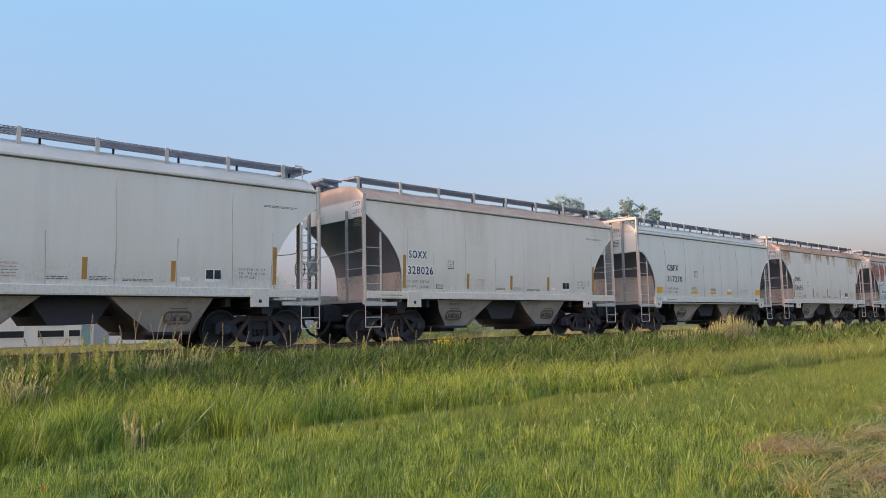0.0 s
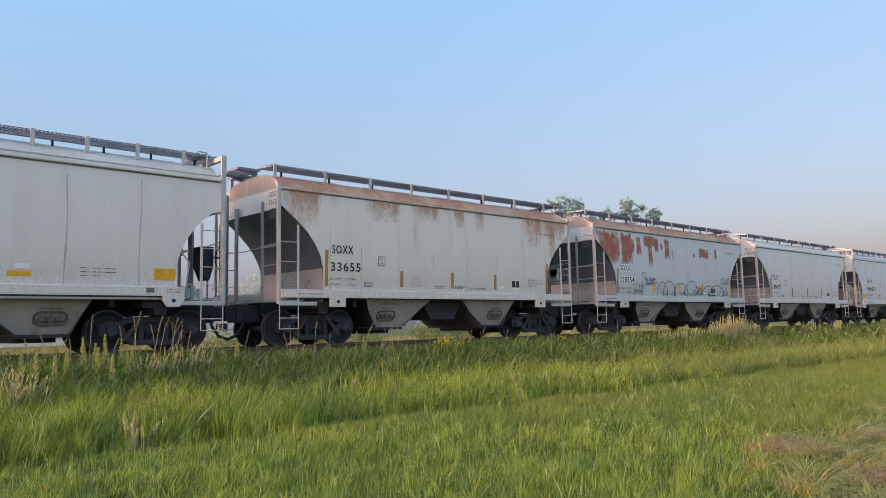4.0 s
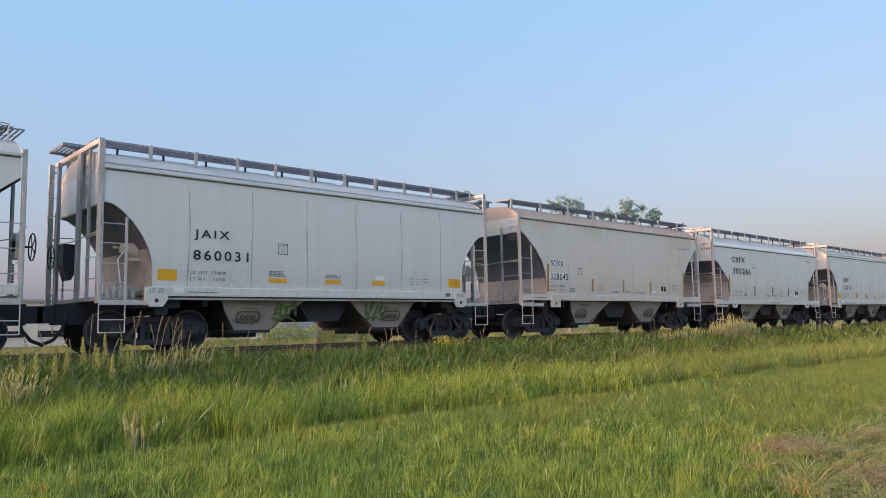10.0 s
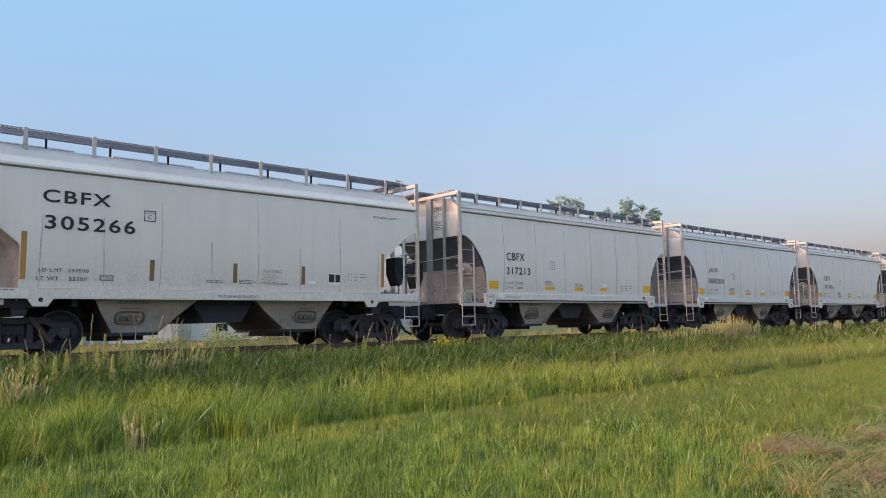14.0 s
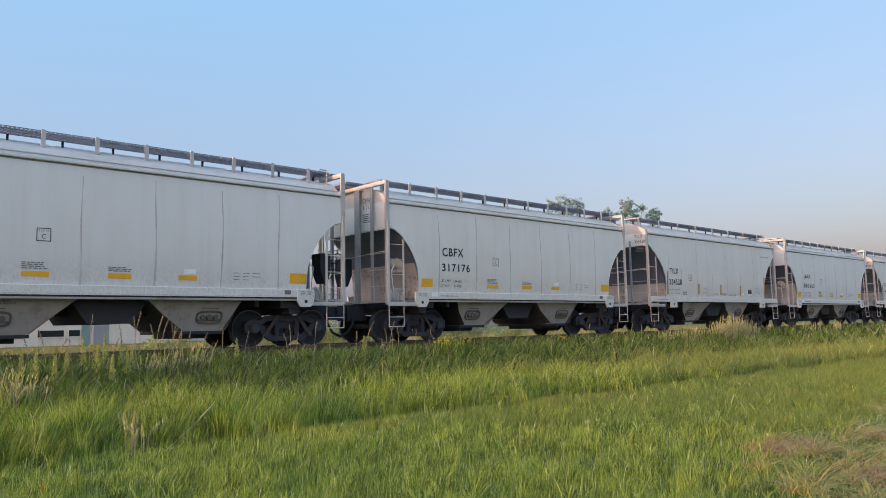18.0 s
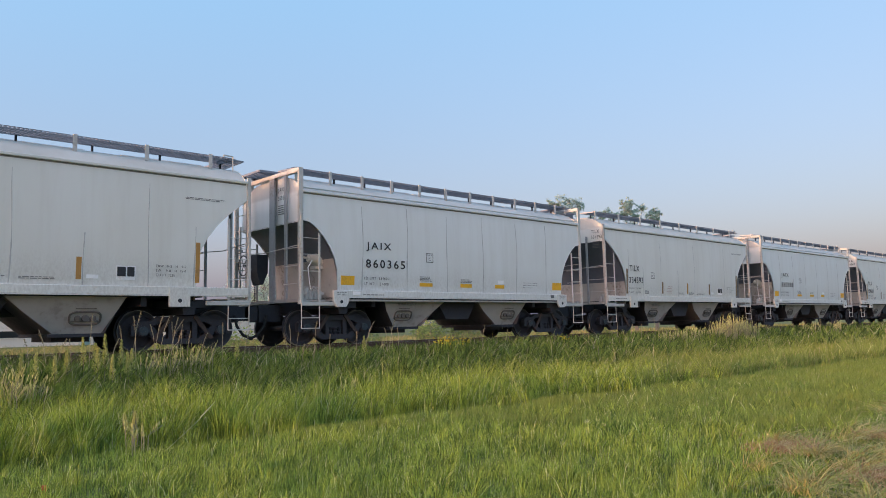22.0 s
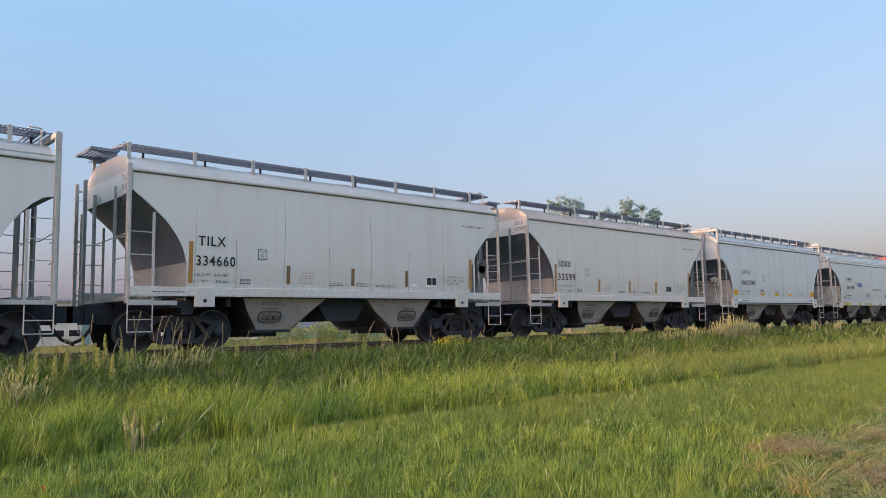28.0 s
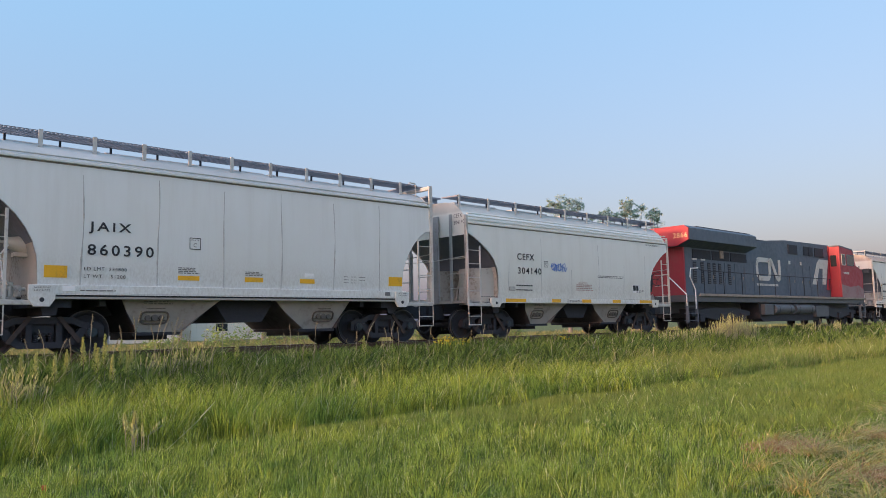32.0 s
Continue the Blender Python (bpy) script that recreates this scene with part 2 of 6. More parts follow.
GREENSPRAY = plain("green_spray_paint", (0.09, 0.19, 0.05), 0.6, 0.4, 2.0, (0.2, 0.2, 0.16), 0.35)
RUBBER = plain("black_rubber", (0.02, 0.02, 0.02), 0.8, 0.2, 3)

# ---- ground ----
NEAR_RAIL, FAR_RAIL = CY - 0.755, CY + 0.755


def ground_z(y):
    """Height of the ground across the track, rail top at 0."""
    ys = (-3000, -30, 0, 8.6, 10.2, 11.6, 13.2, 15.2, 15.9, 19.0, 19.8, 22.0, 26.0, 60.0, 3000)
    zs = (-1.2, -1.1, -1.05, -1.05, -1.16, -1.18, -0.95, -0.52, -0.30, -0.30, -0.50, -0.62, -0.70, -0.9, -1.0)
    return np.interp(y, ys, zs)


gn = Nodes("field_soil")
gp = gn.coords(spread=False)
gc = gn.mix(gn.noise(0.4, gp), (0.08, 0.11, 0.025), (0.15, 0.17, 0.045))
gc = gn.mix(gn.step(gn.noise(9, gp), 0.5, 0.75), gc, (0.06, 0.08, 0.02))
gn.bump(gn.noise(12, gp), 0.6, 0.05)
SOIL = gn.done(gc, 0.95)
xs = [-3000, -800, -200, -60] + list(range(-20, 101, 2)) + [140, 220, 400, 900, 3000]
yy = [-3000, -800, -200, -60] + [round(-12 + 0.5 * k, 2) for k in range(90)] + [36, 42, 50, 60, 90, 200, 800, 3000]
verts = [(x, y, float(ground_z(y)) + (0.05 * noise.noise((x * 0.35, y * 0.5, 0)) if -20 <= x <= 100 and -12 <= y < 15.5 else 0)) for y in yy for x in xs]
nx = len(xs)
faces = [(j * nx + i, j * nx + i + 1, (j + 1) * nx + i + 1, (j + 1) * nx + i) for j in range(len(yy) - 1) for i in range(nx - 1)]
ground = part("ground", Bits().add(verts, faces), SOIL, smooth=True)
tagged(ground, "grassy field with a shallow ditch beside a railway", "ground", kind="structure")

# ballast, ties and rails
bn = Nodes("ballast_stone")
bp = bn.coords(spread=False)
vor = bn.t.nodes.new("ShaderNodeTexVoronoi")
vor.inputs["Scale"].default_value = 18
bn.put(bp, vor.inputs["Vector"])
bc = bn.mix(vor.outputs["Color"], (0.10, 0.09, 0.085), (0.34, 0.32, 0.30))
bn.bump(vor.outputs["Distance"], 0.8, 0.05)
BALLAST = bn.done(bc, 0.9)
bed = Bits()
bed.add([(x, y, z) for x in (-60, 140) for y, z in ((CY - 2.15, -0.42), (CY - 1.5, -0.20), (CY + 1.5, -0.20), (CY + 2.15, -0.42))],
        [(0, 1, 5, 4), (1, 2, 6, 5), (2, 3, 7, 6)])
tagged(part("ballast", bed, BALLAST), "grey crushed stone ballast bed under the rails", "ballast", kind="structure")
RAIL = plain("rusty_rail", (0.12, 0.08, 0.06), 0.6, 0.3, 4, metal=0.3)
RAILTOP = plain("polished_rail_head", (0.5, 0.5, 0.52), 0.25, 0.1, 4, metal=0.9)
track = tagged(new("railway_track"), "single railway track with rusty rails on wooden ties", "track", kind="structure")
for y in (NEAR_RAIL, FAR_RAIL):
    r = part("rail", Bits().box(-60, y - 0.07, -0.185, 140, y + 0.07, -0.165).box(-60, y - 0.012, -0.165, 140, y + 0.012, -0.04).box(-60, y - 0.036, -0.04, 140, y + 0.036, -0.003), RAIL, track)
    part("rail_head", Bits().box(-60, y - 0.033, -0.003, 140, y + 0.033, 0.0), RAILTOP, r)

tie_mesh = Bits().cbox(-0.115, -1.3, -0.36, 0.115, 1.3, -0.19, 0.01).mesh("tie")
TIEWOOD = plain("creosoted_tie", (0.09, 0.07, 0.055), 0.9, 0.4, 3, bump=0.4)
trnd = random.Random(3)
for k in range(110):
    part("tie", tie_mesh, TIEWOOD, track, at=pose(-4 + 0.52 * k + trnd.gauss(0, 0.02), CY + trnd.gauss(0, 0.03), 0, 0, 0, trnd.gauss(0, 0.8)))

# ---- lettering ----
LETTERS = {}


def letters(s, bold=False):
    """Mesh of a line of built-in lettering, one unit wide and high."""
    if (s, bold) not in LETTERS:
        cu = bpy.data.curves.new("lettering", "FONT")
        cu.body, cu.space_character, cu.resolution_u, cu.offset = s, 1.32 if s == "JAIX" or s.startswith("860") else 1.16, 3, 0.014 if bold else 0.0
        ob = new("lettering_source", cu)
        dg = bpy.context.evaluated_depsgraph_get()
        me = bpy.data.meshes.new_from_object(ob.evaluated_get(dg))
        bpy.data.objects.remove(ob)
        co = np.empty(len(me.vertices) * 3)
        me.vertices.foreach_get("co", co)
        co = co.reshape(-1, 3)
        lo, hi = co.min(0), co.max(0)
        co = (co - lo) / np.maximum(hi - lo, 1e-6)
        co[:, 2] = 0
        me.vertices.foreach_set("co", co.ravel())
        me.update()
        LETTERS[s, bold] = me
    return LETTERS[s, bold]


def islands(me):
    """The separate glyphs of a line of lettering, each a mesh of its own."""
    root = list(range(len(me.vertices)))

    def find(i):
        while root[i] != i:
            root[i] = root[root[i]]
            i = root[i]
        return i

    for p in me.polygons:
        a = find(p.vertices[0])
        for v in p.vertices[1:]:
            root[find(v)] = a
    groups = {}
    for p in me.polygons:
        groups.setdefault(find(p.vertices[0]), []).append(list(p.vertices))
    out = []
    for polys in groups.values():
        ids = sorted({v for q in polys for v in q})
        at = {v: k for k, v in enumerate(ids)}
        g = bpy.data.meshes.new("letter")
        g.from_pydata([me.vertices[v].co[:] for v in ids], [], [[at[v] for v in q] for q in polys])
        out.append(g)
    return out


SIDE_Y = -1.55


def bulge(z):
    return 0.045 * math.sin(math.pi * max(0.0, min(1.0, (z - 1.36) / 2.54)))


def write(s, x0, z0, x1, z1, material, parent, y=None, lead=0.009, label=""):
    """A line of lettering on the near side, from (x0, z0) to (x1, z1)."""
    src = letters(s, z1 - z0 > 0.15)
    me = src.copy()
    me.materials.clear()
    me.materials.append(material)
    yb = (SIDE_Y - bulge((z0 + z1) / 2) if y is None else y) - lead
    m = Matrix.Translation((x0, yb, z0)) @ Matrix.Rotation(radians(90), 4, "X") @ Matrix.Diagonal((x1 - x0, z1 - z0, 1, 1))
    me.transform(m)
    if z1 - z0 > 0.15:
        for glyph in islands(me):
            glyph.materials.append(material)
            new("letter", glyph).parent = parent
        bpy.data.meshes.remove(me)
        return None
    ob = new("lettering", me)
    ob.parent = parent
    return tagged(ob, kind="stuff")


def slab(name, x0, z0, x1, z1, material, parent, proud=0.006, label="", y=None):
    """A thin plate or decal on the near side, following its bulge."""
    b = Bits()
    y0, y1 = (SIDE_Y - bulge(z0), SIDE_Y - bulge(z1)) if y is None else (y, y)
    v = [(x, yv - p, z) for p in (-0.004, proud) for x, z, yv in ((x0, z0, y0), (x1, z0, y0), (x1, z1, y1), (x0, z1, y1))]
    b.add(v, [(0, 1, 2, 3), (4, 7, 6, 5), (0, 4, 5, 1), (1, 5, 6, 2), (2, 6, 7, 3), (3, 7, 4, 0)])
    return part(name, b, material, parent, label)


def bars(x0, z0, x1, z1, rows, material, parent, y=None):
    """Small print that cannot be read: thin broken bars."""
    b = Bits()
    h = (z1 - z0) / rows
    rnd = random.Random(int(x0 * 100) + rows)
    for k in range(rows):
        z = z1 - (k + 0.75) * h
        x = x0
        end = x1 - rnd.random() * 0.25 * (x1 - x0)
        while x < end:
            w = min(end - x, 0.04 + rnd.random() * 0.09)
            yb = (SIDE_Y - bulge(z) if y is None else y) - 0.007
            b.add([(x, yb, z), (x + w, yb, z), (x + w, yb, z + h * 0.5), (x, yb, z + h * 0.5)], [(0, 1, 2, 3)])
            x += w + 0.022
    return part("small_print", b.mesh("small_print", fix=False), material, parent)


# ---- covered hopper car ----
ROOF_P = 4.0                  # how square the roof arch is
LEN = 11.3                    # over the corner posts
ARCH = {                      # outline of the end opening, (x, z) from the roof down
    "round": [(0.06, 3.46), (0.30, 3.27), (0.55, 3.06), (0.80, 2.82), (1.02, 2.53), (1.17, 2.25), (1.25, 1.95), (1.28, 1.65), (1.28, 1.36)],
    "tall": [(0.05, 3.14), (0.25, 3.10), (0.45, 2.96), (0.66, 2.74), (0.85, 2.48), (0.98, 2.22), (1.06, 1.95), (1.09, 1.65), (1.10, 1.36)],
    "straight": [(0.06, 3.06), (0.20, 3.02), (0.49, 2.85), (0.92, 2.47), (1.25, 2.19), (1.29, 2.10), (1.295, 1.9), (1.295, 1.65), (1.29, 1.33)],
    "bell": [(0.06, 3.20), (0.32, 3.08), (0.58, 2.92), (0.90, 2.68), (1.12, 2.47), (1.26, 2.22), (1.33, 1.98), (1.34, 1.65), (1.32, 1.27)],
}


def hopper_body(arch, eave, rise):
    """Sides and roof as one shell; its ends follow the arch."""
    a = ARCH[arch]
    floor_z = a[-1][1]
    edge = max(x for x, z in a)
    low = sorted((x, z) for x, z in a if x < edge - 1e-6 and z > 1.7) + [(edge, floor_z)]
    low += [(edge + 0.02, floor_z)]
    mid = [(edge + 0.02 + (LEN - 2 * edge - 0.04) * k / 20, floor_z) for k in range(1, 20)]
    prof = low + mid + [(LEN - x, z) for x, z in reversed(low)]
    rows = 8
    b = Bits()
    ring = []
    for side in (-1, 1):
        col = []
        for x, z0 in prof:
            pts = []
            for r in range(rows + 1):
                z = z0 + (eave - z0) * r / rows
                pts.append((x - LEN / 2, side * (1.55 + bulge(z)), z))
            col.append(pts)
        ring.append(col)
    n, roof = len(prof), 16
    allpts = []
    for i in range(n):
        left, right = ring[0][i], ring[1][i]
        x = left[0][0]
        arc = []
        for k in range(roof + 1):
            s = math.sin(math.pi / 2 * (-1 + 2 * k / roof))
            arc.append((x, s * 1.53, eave + rise * (1 - abs(s) ** ROOF_P)))
        allpts.append(left + arc + right[::-1])
    m = len(allpts[0])
    v = [p for col in allpts for p in col]
    f = [(i * m + j, i * m + j + 1, (i + 1) * m + j + 1, (i + 1) * m + j) for i in range(n - 1) for j in range(m - 1)]
    return b.add(v, f)


def sheet(prof, half_w, thick=0.02):
    """A bent sheet across the car, its profile in (x, z)."""
    b = Bits()
    n = len(prof)
    v = [(x, y, z) for y in (-half_w, half_w) for x, z in prof]
    f = [(i, i + 1, n + i + 1, n + i) for i in range(n - 1)]
    return b.add(v, f)


def wheelset_parts(truck, x):
    w = Bits()
    prof = [(0.06, -0.09), (0.13, -0.085), (0.15, -0.03), (0.36, -0.015), (0.40, -0.05), (0.457, -0.055), (0.457, 0.03), (0.485, 0.045), (0.485, 0.075), (0.40, 0.075), (0.36, 0.035), (0.15, 0.05), (0.06, 0.07)]
    for s in (-1, 1):
        w.wheel((0, s * 0.755, 0), [(r, (y if s < 0 else -y)) for r, y in prof])
    w.rod((0, -1.12, 0), (0, 1.12, 0), 0.075, 10)
    ws = part("wheelset", w, TRUCK, truck, smooth=True, at=pose(x, 0, 0.457))
    for s in (-1, 1):
        rim = Bits().wheel((0, s * 0.755, 0), [(0.459, 0.05), (0.459, -0.03)])
        rim.wheel((0, s * 0.755 + s * 0.058, 0), [(0.443, 0), (0.457, 0)])
        part("tread", rim, TREAD, ws)
    for s in (-1, 1):
        cap = Bits()
        cap.rod((0, s * 1.12, 0), (0, s * 1.16, 0), 0.10, 10)
        for k in range(3):
            a = k * math.tau / 3
            cap.rod((0.05 * math.cos(a), s * 1.16, 0.05 * math.sin(a)), (0.05 * math.cos(a), s * 1.175, 0.05 * math.sin(a)), 0.018, 6)
        part("axle_cap", cap, CAPMAT, ws)
    return ws


CAPMAT = plain("axle_cap_paint", (0.03, 0.05, 0.065), 0.5, 0.4, 5, (0.10, 0.08, 0.06), 0.6)


def truck_parts(car, x):
    """Three-piece freight truck: side frames, bolster, springs, two wheelsets."""
    t = part("truck", Bits().box(-0.20, -1.02, 0.42, 0.20, 1.02, 0.66).box(-0.35, -0.35, 0.60, 0.35, 0.35, 0.72), TRUCK, car, at=pose(x, 0, 0))
    for s in (-1, 1):
        fr = Bits()
        y0, y1 = s * 0.95, s * 1.10
        # open frame: top chord, bottom chord, columns
        fr.prism([(-1.14, 0.36), (-1.14, 0.58), (-1.0, 0.67), (-0.76, 0.66), (-0.55, 0.77), (0.55, 0.77), (0.76, 0.66), (1.0, 0.67), (1.14, 0.58), (1.14, 0.36), (1.03, 0.36), (1.03, 0.52), (0.77, 0.52), (0.52, 0.64), (-0.52, 0.64), (-0.77, 0.52), (-1.03, 0.52), (-1.03, 0.36)], y0, y1)
        fr.prism([(-0.80, 0.52), (-0.72, 0.34), (-0.45, 0.15), (0.45, 0.15), (0.72, 0.34), (0.80, 0.52), (0.66, 0.55), (0.56, 0.40), (0.38, 0.27), (-0.38, 0.27), (-0.56, 0.40), (-0.66, 0.55)], y0 + s * 0.01, y1 + s * 0.01)
        for q in (-1, 1):
            fr.box(q * 0.22, y0, 0.26, q * 0.33, y1, 0.66)
        part("side_frame", fr, TRUCK, t)
        for q in (-0.14, 0, 0.14):
            rings = [(0.06 if k % 2 else 0.042, 0.27 + k * 0.019) for k in range(11)]
            v = [(q + r * math.cos(a * math.tau / 8), s * 1.03 + r * math.sin(a * math.tau / 8), z) for r, z in rings for a in range(8)]
            f = [(k * 8 + a, k * 8 + (a + 1) % 8, k * 8 + 8 + (a + 1) % 8, k * 8 + 8 + a) for k in range(10) for a in range(8)]
            part("spring", Bits().add(v, f), TRUCK, t)
        for q in (-0.89, 0.89):
            part("bearing", Bits().rod((q, s * 0.93, 0.457), (q, s * 1.115, 0.457), 0.13, 12), UNDER, t, smooth=True)
    for q in (-1, 1):
        part("brake_lever", Bits().add([(q * 0.62, -1.16, 0.24), (q * 0.70, -1.16, 0.28), (q * 0.30, -1.13, 0.80), (q * 0.22, -1.13, 0.76), (q * 0.62, -1.13, 0.24), (q * 0.70, -1.13, 0.28), (q * 0.30, -1.10, 0.80), (q * 0.22, -1.10, 0.76)],
             [(0, 1, 2, 3), (4, 5, 6, 7), (0, 1, 5, 4), (1, 2, 6, 5), (2, 3, 7, 6), (3, 0, 4, 7)]), LEVER, t, "rust-brown brake lever")
        part("brake_shoe", Bits().prism([(q * 0.40, 0.24), (q * 0.46, 0.30), (q * 0.46, 0.60), (q * 0.36, 0.58), (q * 0.34, 0.30)], -0.84, -0.72), TRUCK, t)
        part("brake_beam", Bits().rod((q * 0.42, -0.8, 0.40), (q * 0.42, 0.8, 0.40), 0.035, 6), TRUCK, t)
    for q in (-0.89, 0.89):
        wheelset_parts(t, q)
    return t


def ladder(car, x0, x1, z0, z1, rungs, y=-1.60, tall=None):
    """Side ladder: two stiles and their rungs."""
    st = Bits()
    st.cbox(x0 - 0.03, y - 0.012, z0, x0 + 0.03, y + 0.012, z1, 0.004)
    st.cbox(x1 - 0.03, y - 0.012, z0, x1 + 0.03, y + 0.012, tall or z1, 0.004)
    ld = part("ladder", st, STEEL_GREY, car)
    for z in rungs:
        part("rung", Bits().rod((x0, y, z), (x1, y, z), 0.011, 6), STEEL_GREY, ld)
    return ld


def stirrup(car, x0, x1, y, top, low):
    b = Bits()
    b.pipe([(x0, y, top), (x0, y, low), (x1, y, low), (x1, y, top)], 0.013)
    b.rod((x0, y, (low + top) / 2 - 0.05), (x1, y, (low + top) / 2 - 0.05), 0.012, 6)
    return part("step", b, STEEL_GREY, car)


GRATING = {}


def grating(x0, x1, y0, y1, z, angled):
    """Open walkway board: frame bars, stringers and cross slats."""
    key = (x0, x1, y0, y1, z)
    if key not in GRATING:
        b = Bits()
        for y, d in ((y0, 0.03), (y1, 0.014)):
            b.box(x0, y - 0.006, z - d, x1, y + 0.006, z)
        b.box(x0, y1 - 0.010, z - 0.052, x1, y1 + 0.006, z - 0.040)
        for k in range(1, 3):
            y = y0 + (y1 - y0) * k / 3
            b.box(x0, y - 0.004, z - 0.012, x1, y + 0.004, z - 0.001)
        n = int((x1 - x0) / 0.078)
        for k in range(n + 1):
            x = x0 + (x1 - x0) * k / n
            b.add([(x - 0.012, y0, z - 0.034), (x + 0.012, y0, z - 0.034), (x + angled + 0.012, y1, z - 0.046), (x + angled - 0.012, y1, z - 0.046),
                   (x - 0.012, y0, z), (x + 0.012, y0, z), (x + angled + 0.012, y1, z), (x + angled - 0.012, y1, z)],
                  [(0, 1, 2, 3), (4, 5, 6, 7), (0, 1, 5, 4), (1, 2, 6, 5), (2, 3, 7, 6), (3, 0, 4, 7)])
        GRATING[key] = b.mesh("grating", fix=False)
    return GRATING[key]


def hopper_car(kind, color, rust=0.0):
    """One covered hopper, centred over its trucks, rail top at z = 0, head end at -x."""
    car = new("hopper_car")
    H = LEN / 2
    arch = {"soxx": "round", "rib": "tall", "old": "straight", "tri": "bell"}[kind]
    eave = {"soxx": 3.90, "rib": 3.88, "old": 3.72, "tri": 3.54}[kind]
    rise = {"soxx": 0.46, "rib": 0.48, "old": 0.58, "tri": 0.74}[kind]
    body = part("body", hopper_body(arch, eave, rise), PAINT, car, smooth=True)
    body.color = (*color, rust)
    a = ARCH[arch]
    sill_z = a[-1][1]
    for s in (-1, 1):
        lip = Bits().cbox(-H + 0.05, s * 1.575 - 0.03, eave - 0.035, H - 0.05, s * 1.575 + 0.03, eave + 0.03, 0.012)
        part("eave", lip, PAINT, car).color = (*color, rust)
        # dark strip under the lip: joint dirt and the eave's painted shadow line
        eave_strip = Bits().box(-H + 0.08, s * (1.55 + bulge(eave - 0.06)) - 0.006, eave - 0.068, H - 0.08, s * (1.55 + bulge(eave - 0.06)) + 0.006, eave - 0.035)
        part("drip_line", eave_strip, EAVELINE, car)
    if kind in ("rib", "tri"):
        for dz in ((0.09,) if kind == "rib" else (0.10, 0.19, 0.28)):
            for s in (-1, 1):
                b2 = Bits().cbox(-H + 0.06, s * 1.54 - 0.03, eave + dz - 0.012, H - 0.06, s * 1.54 + 0.025, eave + dz + 0.018, 0.008)
                part("roof_bead", b2, PAINT, car).color = (*color, rust)
    # ends: painted upper sheet, black upper slope, dusty lower slope
    for s in (1, -1):
        cap = Bits()
        n = 20
        top = [(-H + 0.06, 1.55 * (-1 + 2 * k / n), eave + rise * (1 - abs(-1 + 2 * k / n) ** ROOF_P)) for k in range(n + 1)]
        bot = [(-H + 0.06, y, a[0][1] - (0.06 if kind == "soxx" else 0.02)) for _, y, _ in top]
        pts = [(x * s, y, z) for x, y, z in top + bot]
        cap.add(pts, [(k, k + 1, n + 2 + k, n + 1 + k) for k in range(n)])
        e = part("end_sheet", cap, PAINT, car)
        e.color = (*color, rust * 0.6)
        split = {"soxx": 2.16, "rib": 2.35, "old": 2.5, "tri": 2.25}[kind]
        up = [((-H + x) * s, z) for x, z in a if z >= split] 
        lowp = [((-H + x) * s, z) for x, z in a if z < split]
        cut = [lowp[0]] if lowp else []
        part("slope_sheet", sheet(up + cut, 1.54), BLACK_SLOPE, car, "black upper slope sheet", smooth=True)
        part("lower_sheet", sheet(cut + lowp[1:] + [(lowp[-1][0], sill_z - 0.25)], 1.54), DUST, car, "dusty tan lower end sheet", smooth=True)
        if kind == "tri":
            for y in (-0.78, 0.78):
                part("hopper_bulge", Bits().rod(((-H + 1.25) * s, y, sill_z - 0.2), ((-H + 1.25) * s, y, split - 0.05), 0.62, 24, 0.60), DUST, car, "rounded tan hopper end", smooth=True)
        if kind == "tri":
            x9 = -H + 0.95
            st = Bits().prism([(x9 * s, sill_z - 0.2), ((-H + 1.2) * s, sill_z - 0.2), ((-H + 1.2) * s, 2.2), ((x9 + 0.32) * s, 2.2)], -0.05, 0.05)
            part("end_stiffener", st, DUST, car)
        elif kind == "old":
            part("end_hatch", Bits().cbox(min((-H + 0.04) * s, (-H + 0.07) * s), 0.35, 3.85, max((-H + 0.04) * s, (-H + 0.07) * s), 0.95, 4.1, 0.008), PAINT, car).color = (*color, 0.0)
        # platform and draft sill
        pl = Bits()
        part("end_plate", Bits().box((-H - 0.03) * s, -1.52, 1.10, (-H + 0.20) * s, 1.52, 1.18).box((-H + 0.20) * s, -1.5, 1.12, (-H + 0.75) * s, -0.5, 1.15).box((-H + 0.20) * s, 0.5, 1.12, (-H + 0.75) * s, 1.5, 1.15), HOPPER, car)
        pl.box((-H + 0.16) * s, -0.32, 0.82, (-H + 2.6) * s, 0.32, 1.18)
        pl.box((-H + 0.95) * s, -1.45, 0.95, (-H + 1.75) * s, 1.45, 1.12)
        part("end_platform", pl, UNDER, car)
        part("body_bolster", Bits().prism([((-H + 1.16) * s, 1.12), ((-H + 1.56) * s, 1.12), ((-H + 1.48) * s, 0.80), ((-H + 1.24) * s, 0.80)], -1.42, 1.42).box((-H + 2.30) * s, -1.40, 0.98, (-H + 2.42) * s, 1.40, 1.18), UNDER, car)
        cp = Bits()
        cp.box((-H - 0.42) * s, -0.26, 0.62, (-H + 0.2) * s, 0.26, 1.06)
        cp.box((-H - 0.76) * s, -0.16, 0.66, (-H - 0.40) * s, 0.18, 1.02)
        part("coupler", cp, UNDER, car)
        hose = Bits().pipe([((-H - 0.25) * s, -0.35, 0.80), ((-H - 0.33) * s, -0.36, 0.52), ((-H - 0.50) * s, -0.36, 0.30), ((-H - 0.745) * s, -0.36, 0.20)], 0.036, 8)
        part("brake_hose", hose, RUBBER, car, smooth=True)
        # posts
        tall = {"soxx": eave + 0.12, "rib": 4.42, "old": 4.38, "tri": eave + 0.22}[kind]
